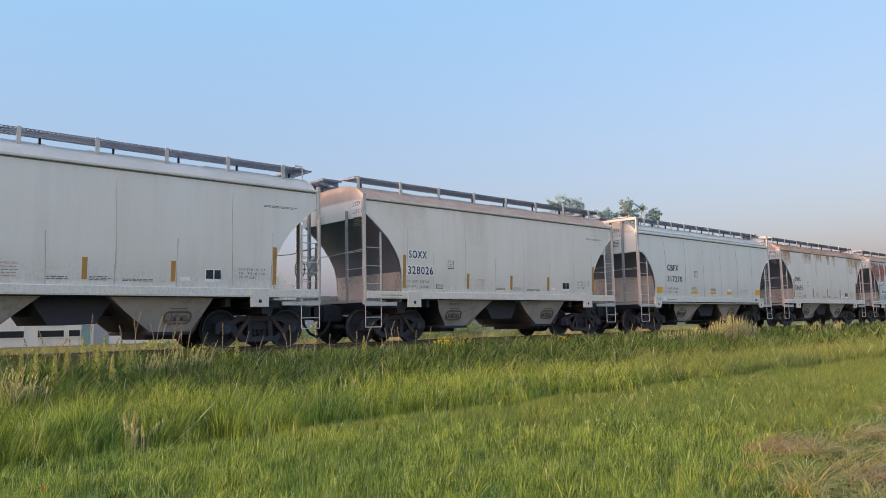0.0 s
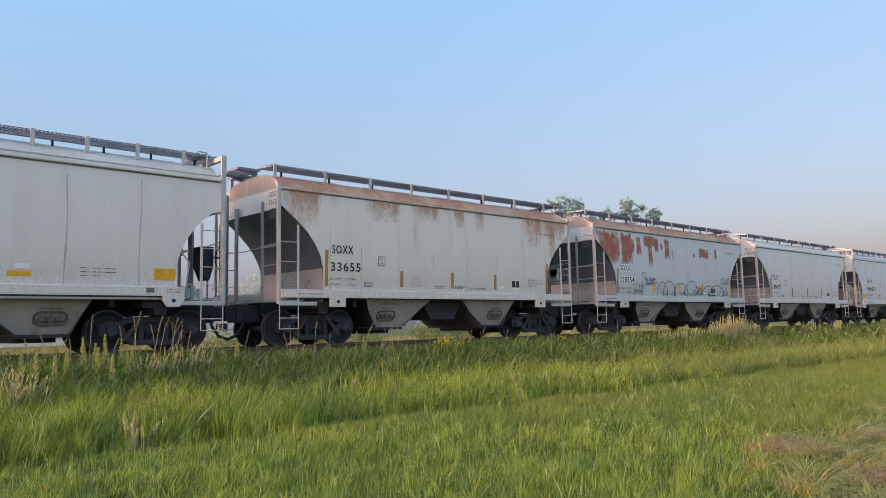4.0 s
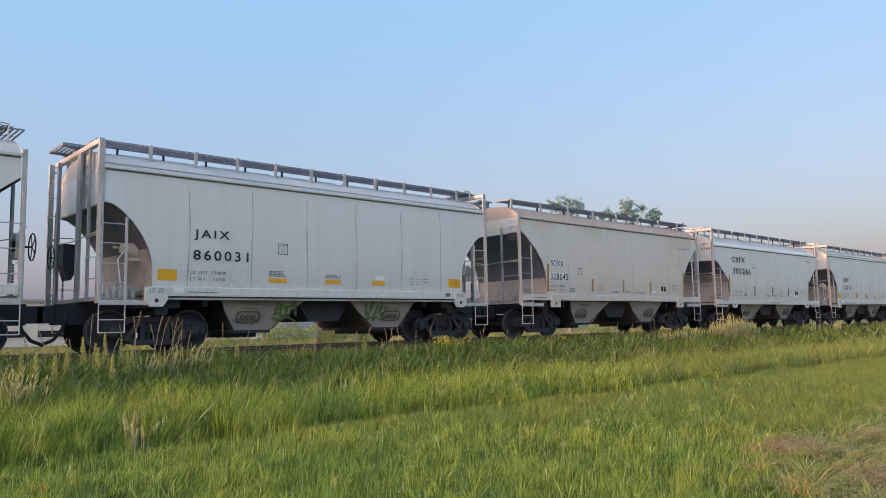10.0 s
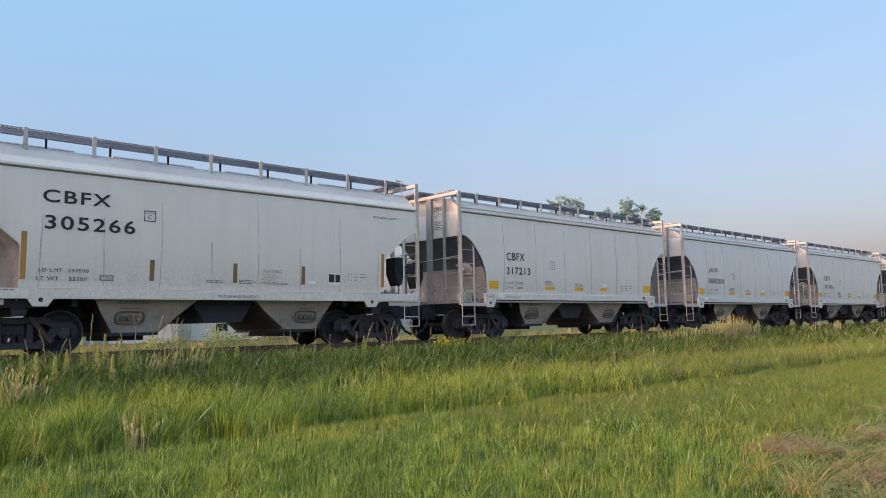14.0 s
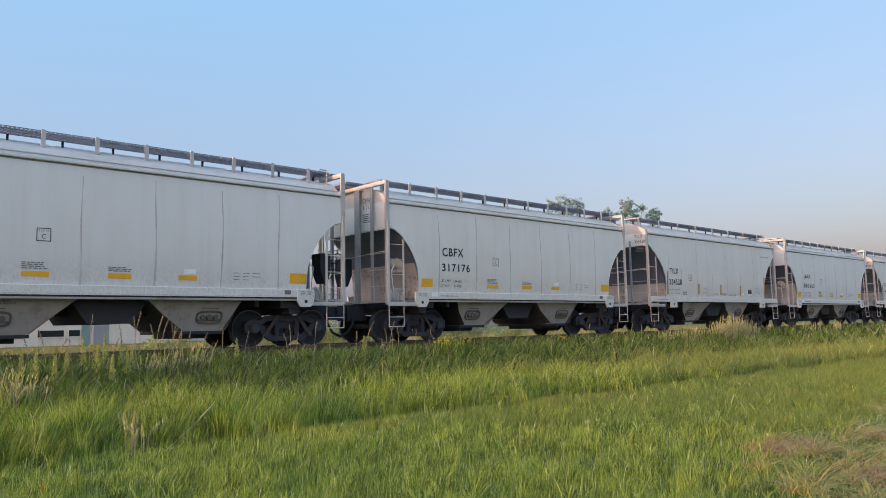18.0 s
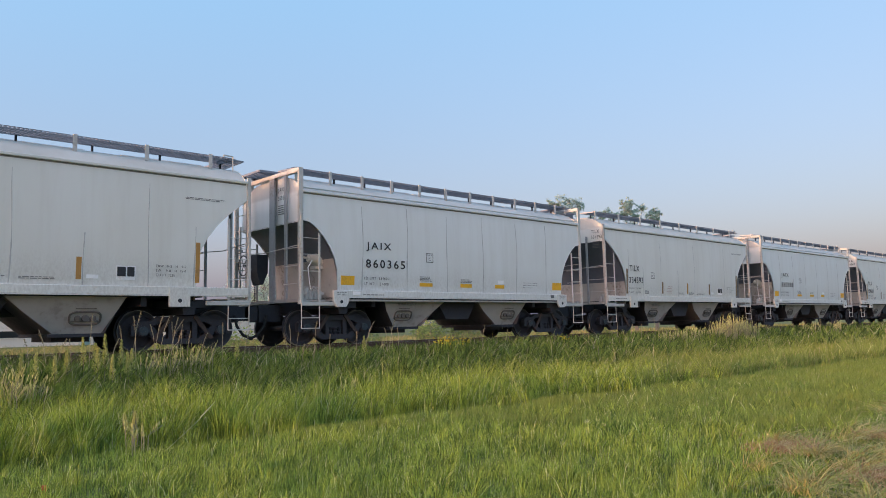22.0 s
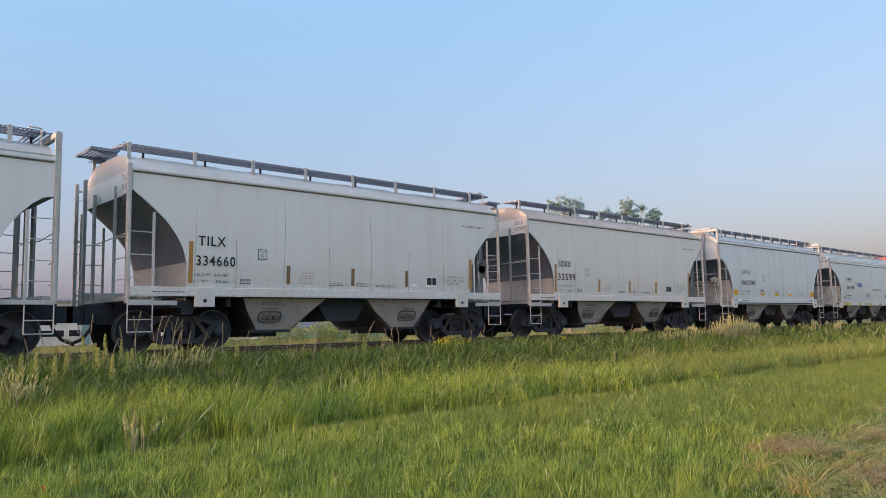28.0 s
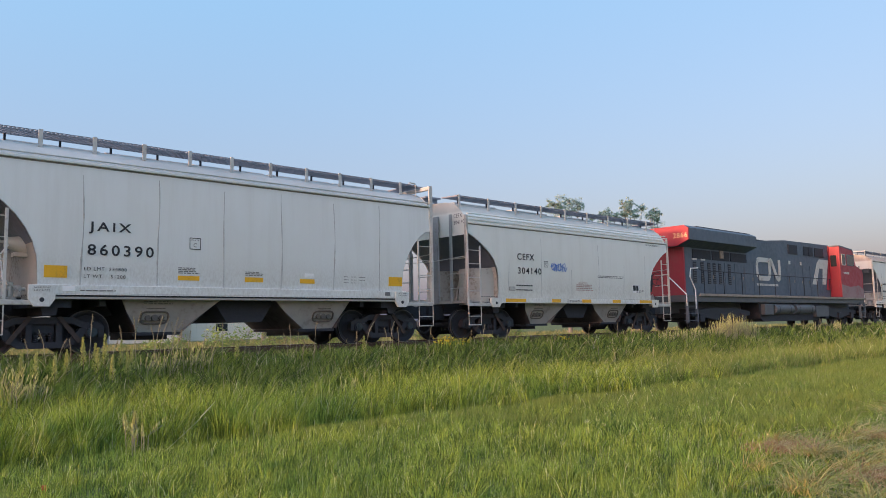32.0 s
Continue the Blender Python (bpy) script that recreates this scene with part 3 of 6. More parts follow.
        for y in (-1.57, 1.57):
            w = 0.045 if kind in ("soxx", "tri") else 0.06
            off = 0.13 if y > 0 and s > 0 else 0.0      # the corner that carries the end ladder
            po = Bits().box((-H - w - off) * s, y - 0.01 if y > 0 else y - 0.02, 1.04, (-H + w - off) * s, y + 0.02, tall).box((-H - w - off) * s, y - 0.05 * (1 if y > 0 else -1), 1.04, (-H - w + 0.012 - off) * s, y, tall)
            if off:
                for z in (1.3, 2.6, tall - 0.2):
                    po.box((-H - off) * s, y - 0.008, z, (-H + 0.06) * s, y + 0.012, z + 0.05)
            part("corner_post", po, STEEL_GREY, car)
        ladder_y = 0.92 * s
        reach = 0.14 if s > 0 else 0.06
        if s > 0:
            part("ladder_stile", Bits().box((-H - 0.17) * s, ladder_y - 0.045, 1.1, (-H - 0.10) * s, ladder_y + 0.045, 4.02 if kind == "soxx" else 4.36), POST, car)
        for k in range(3 if s < 0 else 7 if kind != "soxx" else 6):
            part("grab_iron", Bits().rod(((-H - reach) * s, ladder_y, 1.42 + 0.43 * k), ((-H - reach) * s, 1.57 * s, 1.42 + 0.43 * k), 0.011, 6), STEEL_GREY, car)
        for y in (-0.80, 0.58) if kind == "soxx" else (-0.72,) if kind == "old" else (-0.90, -0.22):
            y, ww = y * s, (0.035 if y < 0 else 0.06) if kind == "soxx" else (0.045 if abs(y) > 0.6 else 0.12)
            top_z = 3.62 if kind == "soxx" else (4.36 if abs(y) < 0.6 or kind != "tri" else 3.9)
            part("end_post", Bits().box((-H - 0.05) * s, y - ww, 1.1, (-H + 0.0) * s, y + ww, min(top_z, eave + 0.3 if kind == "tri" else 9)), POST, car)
        if kind in ("rib", "old"):
            part("end_beam", Bits().cbox((-H - 0.06) * s if s > 0 else H - 0.05, -1.58, 4.36, (-H + 0.05) * s if s > 0 else H + 0.06, 1.58, 4.47, 0.01), STEEL_GREY, car)
        for z in (1.55, 2.0, 2.45):
            part("grab_iron", Bits().rod(((-H - 0.06) * s, -1.57 * s, z), ((-H - 0.06) * s, -0.86 * s, z), 0.011, 6), STEEL_GREY, car)
        part("cross_rail", Bits().pipe([((-H - 0.07) * s, -1.57, 2.5), ((-H - 0.12) * s, 0, 2.42), ((-H - 0.07) * s, 1.57, 2.5)], 0.012), STEEL_GREY, car)
        # side ladders and stirrups, both sides
        for y in (-1.60, 1.60):
            xa, xb = sorted(((-H) * s, (-H + 0.52) * s))
            inner_top = 3.0 if kind == "soxx" else 2.84
            zz = [1.11, 1.59, 2.07, 2.56] if kind == "soxx" else [1.46, 1.86, 2.28, 2.69]
            la = (xa, xb) if s > 0 else (xb, xa)
            ladder(car, la[0], la[1], 1.06, 3.3, zz, y, inner_top)
            stirrup(car, xa, xb, y, 1.06, 0.44)
    # side sills
    lo, hi = (1.20, 1.40) if kind != "old" else (1.12, 1.32)
    if kind == "tri":
        lo, hi = 1.10, 1.26
    for s in (-1, 1):
        e = 1.0 if kind in ("rib", "tri") else 0.04
        sl = Bits().cbox(-H + e, s * 1.60 - 0.035, lo + 0.02, H - e, s * 1.60 + 0.035, hi, 0.012).box(-H + e, s * 1.60 - 0.045, lo, H - e, s * 1.60 + 0.045, lo + 0.02)
        if kind == "rib":
            # solid dark strip that draws the shadow line below the sill
            part("sill_groove", Bits().box(-H + 1.0, s * 1.585 - 0.03, lo - 0.035, H - 1.0, s * 1.585 + 0.03, lo), UNDER, car)
            part("sill_flange", Bits().cbox(-H + 1.4, s * 1.59 - 0.03, lo - 0.085, H - 1.4, s * 1.59 + 0.03, lo - 0.035, 0.01), HOPPER, car)
        ob = part("side_sill", sl, PAINT, car)
        ob.color = (*[c * 1.06 for c in color], rust * 0.15)
        for q in (-1, 1):
            xx = sorted((q * (H - 0.0), q * (H - 1.05)))
            part("end_sill", Bits().cbox(xx[0], s * 1.59 - 0.03, 1.00, xx[1], s * 1.59 + 0.03, 1.10, 0.01), STEEL_GREY, car)
        for q in (-1, 1):
            x0, x1 = sorted((q * (H - 1.44), q * (H - 1.90))) if kind in ("soxx", "old") else sorted((q * (H - 0.92), q * (H - 1.40)))
            jp = Bits().prism([(x0, 0.97), (x1, 0.97), (x1, hi - 0.01), (x0, hi - 0.01)] if kind == "soxx" else [(x0 + 0.1, 0.97), (x1 - 0.1, 0.97), (x1, 1.12), (x1, hi - 0.01), (x0, hi - 0.01), (x0, 1.12)], s * 1.585, s * 1.65)
            pad = part("jacking_pad", jp, PAINT, car)
            pad.color = (*color, 0.0)
            hole = Bits().rod(((x0 + x1) / 2, s * 1.648, 1.10), ((x0 + x1) / 2, s * 1.655, 1.10), 0.045, 12)
            part("pad_hole", hole, UNDER, pad)
    # hoppers and centre sill
    part("centre_sill", Bits().box(-H + 2.4, -0.36, 0.80, H - 2.4, 0.36, 1.22).prism([(-0.85, 1.22), (0.85, 1.22), (0.45, 0.62), (-0.45, 0.62)], -1.2, 1.2), UNDER, car)
    # dark plate added under the body to stand for the shade there
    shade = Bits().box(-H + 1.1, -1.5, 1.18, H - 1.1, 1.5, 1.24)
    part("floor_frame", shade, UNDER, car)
    for s in (-1, 1):
        hp = Bits()
        outer, inner = s * (H - 2.70), s * (H - 5.05)
        bo, bi = s * (H - 3.12), s * (H - 4.10)
        topv = [(outer, -1.45, 1.22), (inner, -1.45, 1.22), (inner, 1.45, 1.22), (outer, 1.45, 1.22)]
        botv = [(bo, -1.12, 0.43), (bi, -1.12, 0.43), (bi, 1.12, 0.43), (bo, 1.12, 0.43)]
        hp.add(topv + botv, [(0, 1, 2, 3), (4, 5, 6, 7), (0, 1, 5, 4), (1, 2, 6, 5), (2, 3, 7, 6), (3, 0, 4, 7)])
        h = part("hopper", hp, HOPPER, car)
        for e, tip, material, words in ((outer, bo, BLACK_PLATE, "black outer slope of the hopper"), (inner, bi, INNER, "brown inner slope of the hopper")):
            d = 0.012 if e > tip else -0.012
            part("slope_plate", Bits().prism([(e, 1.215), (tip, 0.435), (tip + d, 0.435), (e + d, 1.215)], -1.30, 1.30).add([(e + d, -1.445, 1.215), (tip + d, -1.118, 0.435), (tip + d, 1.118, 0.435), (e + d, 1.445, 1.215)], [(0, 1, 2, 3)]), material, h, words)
        gate = Bits()
        xa, xb = sorted((bo, bi))
        gate.box(xa - 0.05, -1.15, 0.36, xb + 0.05, 1.15, 0.43)
        gate.box(xa + 0.12, -0.75, 0.26, xb - 0.12, 0.75, 0.36)
        part("outlet_gate", gate, UNDER, h)
        hd = Bits()
        cxx = (xa + xb) / 2 + 0.12 * s
        def face(z):
            return -1.45 + 0.33 * (1.22 - z) / 0.79

        ring = [(cxx + 0.30 * math.copysign(abs(math.cos(k * math.tau / 24)) ** 0.45, math.cos(k * math.tau / 24)), 0.74 + 0.13 * math.copysign(abs(math.sin(k * math.tau / 24)) ** 0.6, math.sin(k * math.tau / 24))) for k in range(25)]
        hd.pipe([(x, face(z) - 0.02, z) for x, z in ring], 0.022, 6)
        for k in (-1, 0, 1):
            hd.rod((cxx + 0.15 * k, face(0.74) - 0.05, 0.74), (cxx + 0.15 * k, face(0.74) + 0.05, 0.74), 0.06 + 0.01 * (k == 0), 10)
        hd.box(cxx - 0.28, face(0.68) - 0.03, 0.665, cxx + 0.26, face(0.68) + 0.03, 0.695)
        for k in range(2):
            hd.box(cxx - 0.2, face(0.96) - 0.012, 0.93 + 0.06 * k, cxx + 0.2, face(0.96) + 0.02, 0.945 + 0.06 * k)
        part("gate_lock", hd, LOCKS, h)
        truck_parts(car, s * (H - 1.36))
    tank = Bits().rod((-0.35, -0.55, 0.80), (0.45, -0.55, 0.80), 0.16, 12)
    part("air_reservoir", tank, UNDER, car)
    # running boards on the roof
    ztop = 4.545 if kind != "tri" else 4.43
    for s in (-1, 1):
        rb = part("running_board", grating(-H - 0.02, H - 0.25, 0.52, 1.14, ztop, 0.10 if s < 0 else -0.10), GRATE, car, at=pose(0, 0, 0) if s > 0 else Matrix.Diagonal((1, -1, 1, 1)))
        tagged(rb, kind="stuff")
        n = 8 if kind == "soxx" else 11 if kind == "rib" else 9
        for k in range(n):
            x = -H + 0.12 + (LEN - 0.9) * k / (n - 1)
            zb = eave + rise * (1 - (1.12 / 1.53) ** ROOF_P) - 0.02
            b = Bits().box(x - 0.04, s * 1.155 - 0.012, zb, x + 0.04, s * 1.155 + 0.012, ztop + 0.02)
            part("stanchion", b, STEEL_GREY, car)
            zc = eave + rise * (1 - (0.54 / 1.53) ** ROOF_P) - 0.02
            part("board_bracket", Bits().box(x + 0.5, s * 0.56 - 0.02, zc, x + 0.54, s * 0.56 + 0.02, ztop - 0.03), UNDER, car)
    for q in (-1, 1):
        x0, x1 = (-H - 0.36, -H + 0.26) if q < 0 else (H - 0.40, H + 0.06)
        y0, y1, zb = (-0.15, 0.95, ztop + 0.05) if q < 0 else (-1.14, 1.14, ztop - 0.03)
        cb = tagged(part("cross_board", grating(x0, x1, y0, y1, zb, 0.0), GRATE, car), kind="stuff")
        if q < 0:
            rim = Bits().box(x0 - 0.008, y0 - 0.006, zb - 0.05, x0, y1 + 0.006, zb + 0.006).box(x0, y0 - 0.008, zb - 0.05, x1, y0, zb + 0.006).box(x0, y1, zb - 0.05, x1, y1 + 0.008, zb + 0.006)
            for y in (y0 + 0.15, y1 - 0.15):
                rim.prism([(x0, zb - 0.05), (x0 + 0.10, zb - 0.05), (x1, zb - 0.20), (x1, zb - 0.02), (x0, zb - 0.02)], y - 0.006, y + 0.006)
            part("board_frame", rim, GRATE, cb)
    hand = Bits().pipe([(H - 0.45, -1.16, ztop), (H - 0.45, -1.16, ztop + 0.045), (H - 0.22, -1.16, ztop + 0.03), (H - 0.22, -1.16, eave + 0.3)], 0.016)
    part("end_handhold", hand, STEEL_GREY, car)
    # roof hatches
    for k in range(4 if kind != "rib" else 5):
        n = 4 if kind != "rib" else 5
        x = -H + 1.6 + (LEN - 3.2) * k / (n - 1)
        hb = Bits().cbox(x - 0.95, -0.40, eave + rise - 0.03, x + 0.95, 0.40, eave + rise + 0.09, 0.03)
        part("roof_hatch", hb, STEEL_GREY, car)
    # seams down the near side
    seams = {"soxx": (1.47, 2.44, 3.72, 5.02, 6.34, 7.66, 8.95, 9.98), "rib": (1.88, 3.42, 4.93, 6.43, 7.96, 9.42), "old": (1.66, 2.83, 4.02, 5.18, 6.33, 7.5, 8.66, 9.9), "tri": (1.83, 3.42, 5.02, 6.6, 8.17, 9.6)}[kind]
    for x in seams:
        x -= H
        b = Bits()
        zs = [sill_z + 0.04 + (eave - 0.18 - sill_z) * ((0.97 + 0.02 * math.sin(x * 2.3)) if kind == "rib" else (0.70 + 0.25 * math.sin(x * 2.3))) * k / 9 for k in range(10)]
        for za, zb in zip(zs, zs[1:]):
            ya, yb = SIDE_Y - bulge(za), SIDE_Y - bulge(zb)
            wa, wb = (max(0.014 if kind == "rib" else 0.007, (0.030 if kind == "rib" else 0.022) - 0.006 * (z - sill_z)) * (1 + 0.35 * math.sin(z * 5 + x * 7)) for z in (za, zb))
            xa, xb = (x + 0.014 * math.sin(z * 2.6 + x * 3.1) for z in (za, zb))
            b.add([(xa - wa, ya + 0.003, za), (xa, ya - 0.004, za), (xa + wa, ya + 0.003, za), (xb - wb, yb + 0.003, zb), (xb, yb - 0.004, zb), (xb + wb, yb + 0.003, zb)], [(0, 1, 4, 3), (1, 2, 5, 4)])
        part("seam", b, SEAM, car)
    # reflectors
    if kind in ("soxx", "old"):
        for x, z0, z1 in ((1.36, 1.49, 2.42), (3.83, 1.52, 1.97), (5.75, 1.52, 1.97), (7.57, 1.52, 1.97), (10.05, 1.50, 2.40)):
            x -= H
            slab("reflector", x - 0.05, z0, x + 0.05, z1, ORANGE, car, label="faded amber reflector strip")
    elif kind == "rib":
        for x0, x1, z0, z1 in ((1.20, 1.62, 1.54, 1.78), (3.87, 4.36, 1.55, 1.65), (5.47, 5.94, 1.55, 1.66), (6.95, 7.37, 1.55, 1.66), (9.73, 10.2, 1.54, 1.79)):
            slab("reflector", x0 - H, z0, x1 - H, z1, YELLOW, car, label="yellow reflector plate")
    else:
        for x0, x1 in ((1.59, 2.54), (3.86, 4.3), (5.5, 6.0), (7.31, 7.8), (9.08, 10.04)):
            slab("reflector", x0 - H, lo + 0.03, x1 - H, hi - 0.02, YELLOW, car, y=-1.64, label="yellow reflector strip on the sill")
    # plates and small print
    px = {"soxx": (3.0, 3.24, 2.09, 2.33), "rib": (4.11, 4.37, 2.24, 2.50), "old": (3.63, 3.88, 2.79, 3.02), "tri": (3.55, 3.75, 2.30, 2.50)}[kind]
    fr = Bits()
    x0, x1, z0, z1 = px[0] - H, px[1] - H, px[2], px[3]
    yb = SIDE_Y - bulge(z0) - 0.008
    for q in ((x0, z0, x1, z0 + 0.015), (x0, z1 - 0.015, x1, z1), (x0, z0, x0 + 0.015, z1), (x1 - 0.015, z0, x1, z1)):
        fr.add([(q[0], yb, q[1]), (q[2], yb, q[1]), (q[2], yb, q[3]), (q[0], yb, q[3])], [(0, 1, 2, 3)])
    part("stencil_frame", fr.mesh("stencil_frame", fix=False), INK, car)
    write("C", (x0 + x1) / 2 - 0.04, z0 + 0.05, (x0 + x1) / 2 + 0.04, z0 + 0.14, INK, car)
    write("PLATE", x0 + 0.04, z1 - 0.07, x1 - 0.04, z1 - 0.035, GREYINK, car)
    if kind != "rib":
        lx = (8.74 if kind == "tri" else 8.30) - H
        lab = slab("label_plate", lx, 1.53, lx + 0.39, 1.82, WHITE, car)
        dk = Bits()
        for q in ((0.02, 0.07, 0.19, 0.27), (0.22, 0.07, 0.37, 0.27)):
            dk.box(lx + q[0], SIDE_Y - 0.03, 1.53 + q[1], lx + q[2], SIDE_Y - 0.016 - 0.012, 1.53 + q[3])
        part("label_panel", dk, INK, lab)
        if kind != "tri":
            slab("decal", 7.72 - H, 1.54, 7.95 - H, 1.62, WHITE, car)
        dx = {"soxx": 0.0, "old": 0.22, "tri": -0.70}[kind]
        slab("data_plate", 2.55 + dx - H, 1.50, 2.82 + dx - H, 1.62, GREYINK, car)
        slab("data_plate", 2.57 + dx - H, 1.52, 2.80 + dx - H, 1.575, STEEL_GREY, car, 0.010)
        slab("data_plate", 2.57 + dx - H, 1.585, 2.80 + dx - H, 1.605, STEEL_GREY, car, 0.010)
        wx = {"soxx": 4.12, "old": 6.40, "tri": 5.35}[kind]
        write("WARNING", wx + (0.09 if kind == "soxx" else 0.04) - H, 1.775, wx + (0.43 if kind == "soxx" else 0.56) - H, 1.825 if kind == "soxx" else 1.86, REDINK, car)
        if kind == "tri":
            bars(5.28 - H, 1.54, 6.30 - H, 1.78, 4, REDINK, car)
            bars(6.52 - H, 2.02, 8.30 - H, 2.12, 2, GREYINK, car)
        for k in range(4 if kind != "tri" else 0):
            bars(wx + 0.05 - 0.017 * k - H, 1.715 - 0.06 * k, wx + 0.47 + 0.017 * k - H, 1.745 - 0.06 * k, 1, REDINK, car)
        bars(9.75 - H, 3.36, 10.75 - H, 3.42, 2, GREYINK, car)
        for x0, x1, z1, rows in ((5.05, 5.5, 1.58, 2), (5.85, 6.3, 1.60, 3), (6.5, 7.3, 1.56, 2)) if kind != "tri" else ():
            bars(x0 - H, 1.50, x1 - H, z1, rows, GREYINK, car)
    else:
        bars(3.87 - H, 1.69, 4.36 - H, 1.84, 4, GREYINK, car)
        bars(5.47 - H, 1.69, 5.94 - H, 1.80, 3, GREYINK, car)
        slab("decal", 7.08 - H, 1.70, 7.34 - H, 1.80, WHITE, car)
        slab("label_plate", 1.52 - H, 1.27, 1.76 - H, 1.37, WHITE, car, y=-1.638)
        for q in (1.16, 10.14):
            write("JACK HERE", q - 0.15 - H, 1.315, q + 0.15 - H, 1.355, INK, car, y=-1.652)
            write("LIFT HERE", q - 0.14 - H, 1.265, q + 0.14 - H, 1.300, INK, car, y=-1.652)
        slab("data_plate", 9.55 - H, 1.27, 9.72 - H, 1.37, GREYINK, car, y=-1.638)
    bars(0.5 - H if kind != "rib" else 1.85 - H, 1.27, 1.3 - H if kind != "rib" else 2.55 - H, 1.31, 1, GREYINK, car, y=-1.637)
    bars(3.2 - H, 1.02, 3.9 - H, 1.10, 2, GREYINK, car, y=-1.42)
    tagged(car, "covered hopper car", "railcar", "hopper cars of the train")
    return car


def brake_gear(car, kind, s):
    """Hand brake, chain, cylinder and valves at the end that carries them; s = 1 at the head end."""
    H = LEN / 2
    cx, cy, cz = (-H - 0.26) * s, (1.22 if kind == "soxx" else 0.92) * s, 2.15
    hs = Bits()
    if kind == "soxx":
        hs.rod(((-H - 0.02) * s, 0.84 * s, 2.26), ((-H - 0.20) * s, 0.84 * s, 2.26), 0.20, 14, 0.13)
        hs.cbox(min((-H - 0.16) * s, (-H - 0.02) * s), 0.84 * s - 0.17, 1.93, max((-H - 0.16) * s, (-H - 0.02) * s), 0.84 * s + 0.17, 2.30, 0.03)
    else:
        hs.prism([((-H - 0.16) * s, 2.42), ((-H + 0.16) * s, 2.42), ((-H + 0.16) * s, 1.95), ((-H + 0.02) * s, 1.62), ((-H - 0.06) * s, 1.62), ((-H - 0.16) * s, 1.95)], 0.34 * s, 0.76 * s)
    part("brake_housing", hs, UNDER if kind != "soxx" else STEEL_GREY, car)
    bw = Bits()
    ring = [(cx, cy + 0.27 * math.cos(k * math.tau / 20), cz + 0.27 * math.sin(k * math.tau / 20)) for k in range(21)]
    bw.pipe(ring, 0.014)
    for k in range(5):
        bw.rod((cx, cy, cz), ring[k * 4], 0.010, 5)
    bw.rod((cx, cy, cz), (cx + 0.2 * s, cy, cz), 0.02, 6)
    part("hand_brake_wheel", bw, UNDER, car)
    ch = Bits()
    for k in range(12):
        ch.box((-H - 0.09) * s, 0.62 * s - 0.014 - 0.01 * (k % 2), 1.2 + k * 0.055, (-H - 0.06) * s, 0.62 * s + 0.014 + 0.01 * (k % 2), 1.24 + k * 0.055)
    part("brake_chain", ch, UNDER, car)
    va = Bits()
    for k in range(5):
        va.rod(((-H + 0.35 + 0.13 * k) * s, -1.05, 1.18), ((-H + 0.35 + 0.13 * k) * s, -1.05, 1.40 + 0.06 * (k % 2)), 0.05 + 0.012 * (k % 3), 8)
    va.rod(((-H + 0.3) * s, -1.05, 1.33), ((-H + 1.0) * s, -1.05, 1.33), 0.035, 8)
    va.pipe([((-H + 0.4) * s, -1.15, 1.25), ((-H + 0.6) * s, -1.2, 1.5), ((-H + 0.9) * s, -1.15, 1.28)], 0.016)
    part("brake_valve", va, STEEL_GREY if kind == "rib" else HOPPER, car)
    if kind == "rib":
        cyl = Bits().rod(((-H + 0.66) * s, -0.86, 2.26), ((-H + 0.98) * s, -0.86, 2.22), 0.10, 14, 0.19)
        cyl.rod(((-H + 0.98) * s, -0.86, 2.22), ((-H + 1.10) * s, -0.86, 2.20), 0.20, 14)
        cyl.rod(((-H + 0.50) * s, -0.86, 2.28), ((-H + 0.66) * s, -0.86, 2.26), 0.03, 8)
        cyl.box((-H + 0.80) * s, -0.98, 1.98, (-H + 1.06) * s, -0.74, 2.06)
        part("brake_cylinder", cyl, PAINT, car, "cream brake cylinder", smooth=True).color = (0.66, 0.62, 0.55, 0.0)
        part("cylinder_hose", Bits().pipe([((-H + 0.7) * s, -0.98, 2.2), ((-H + 0.55) * s, -1.02, 2.0), ((-H + 0.6) * s, -1.02, 1.6), ((-H + 0.62) * s, -1.05, 1.4)], 0.014), WHITE, car)


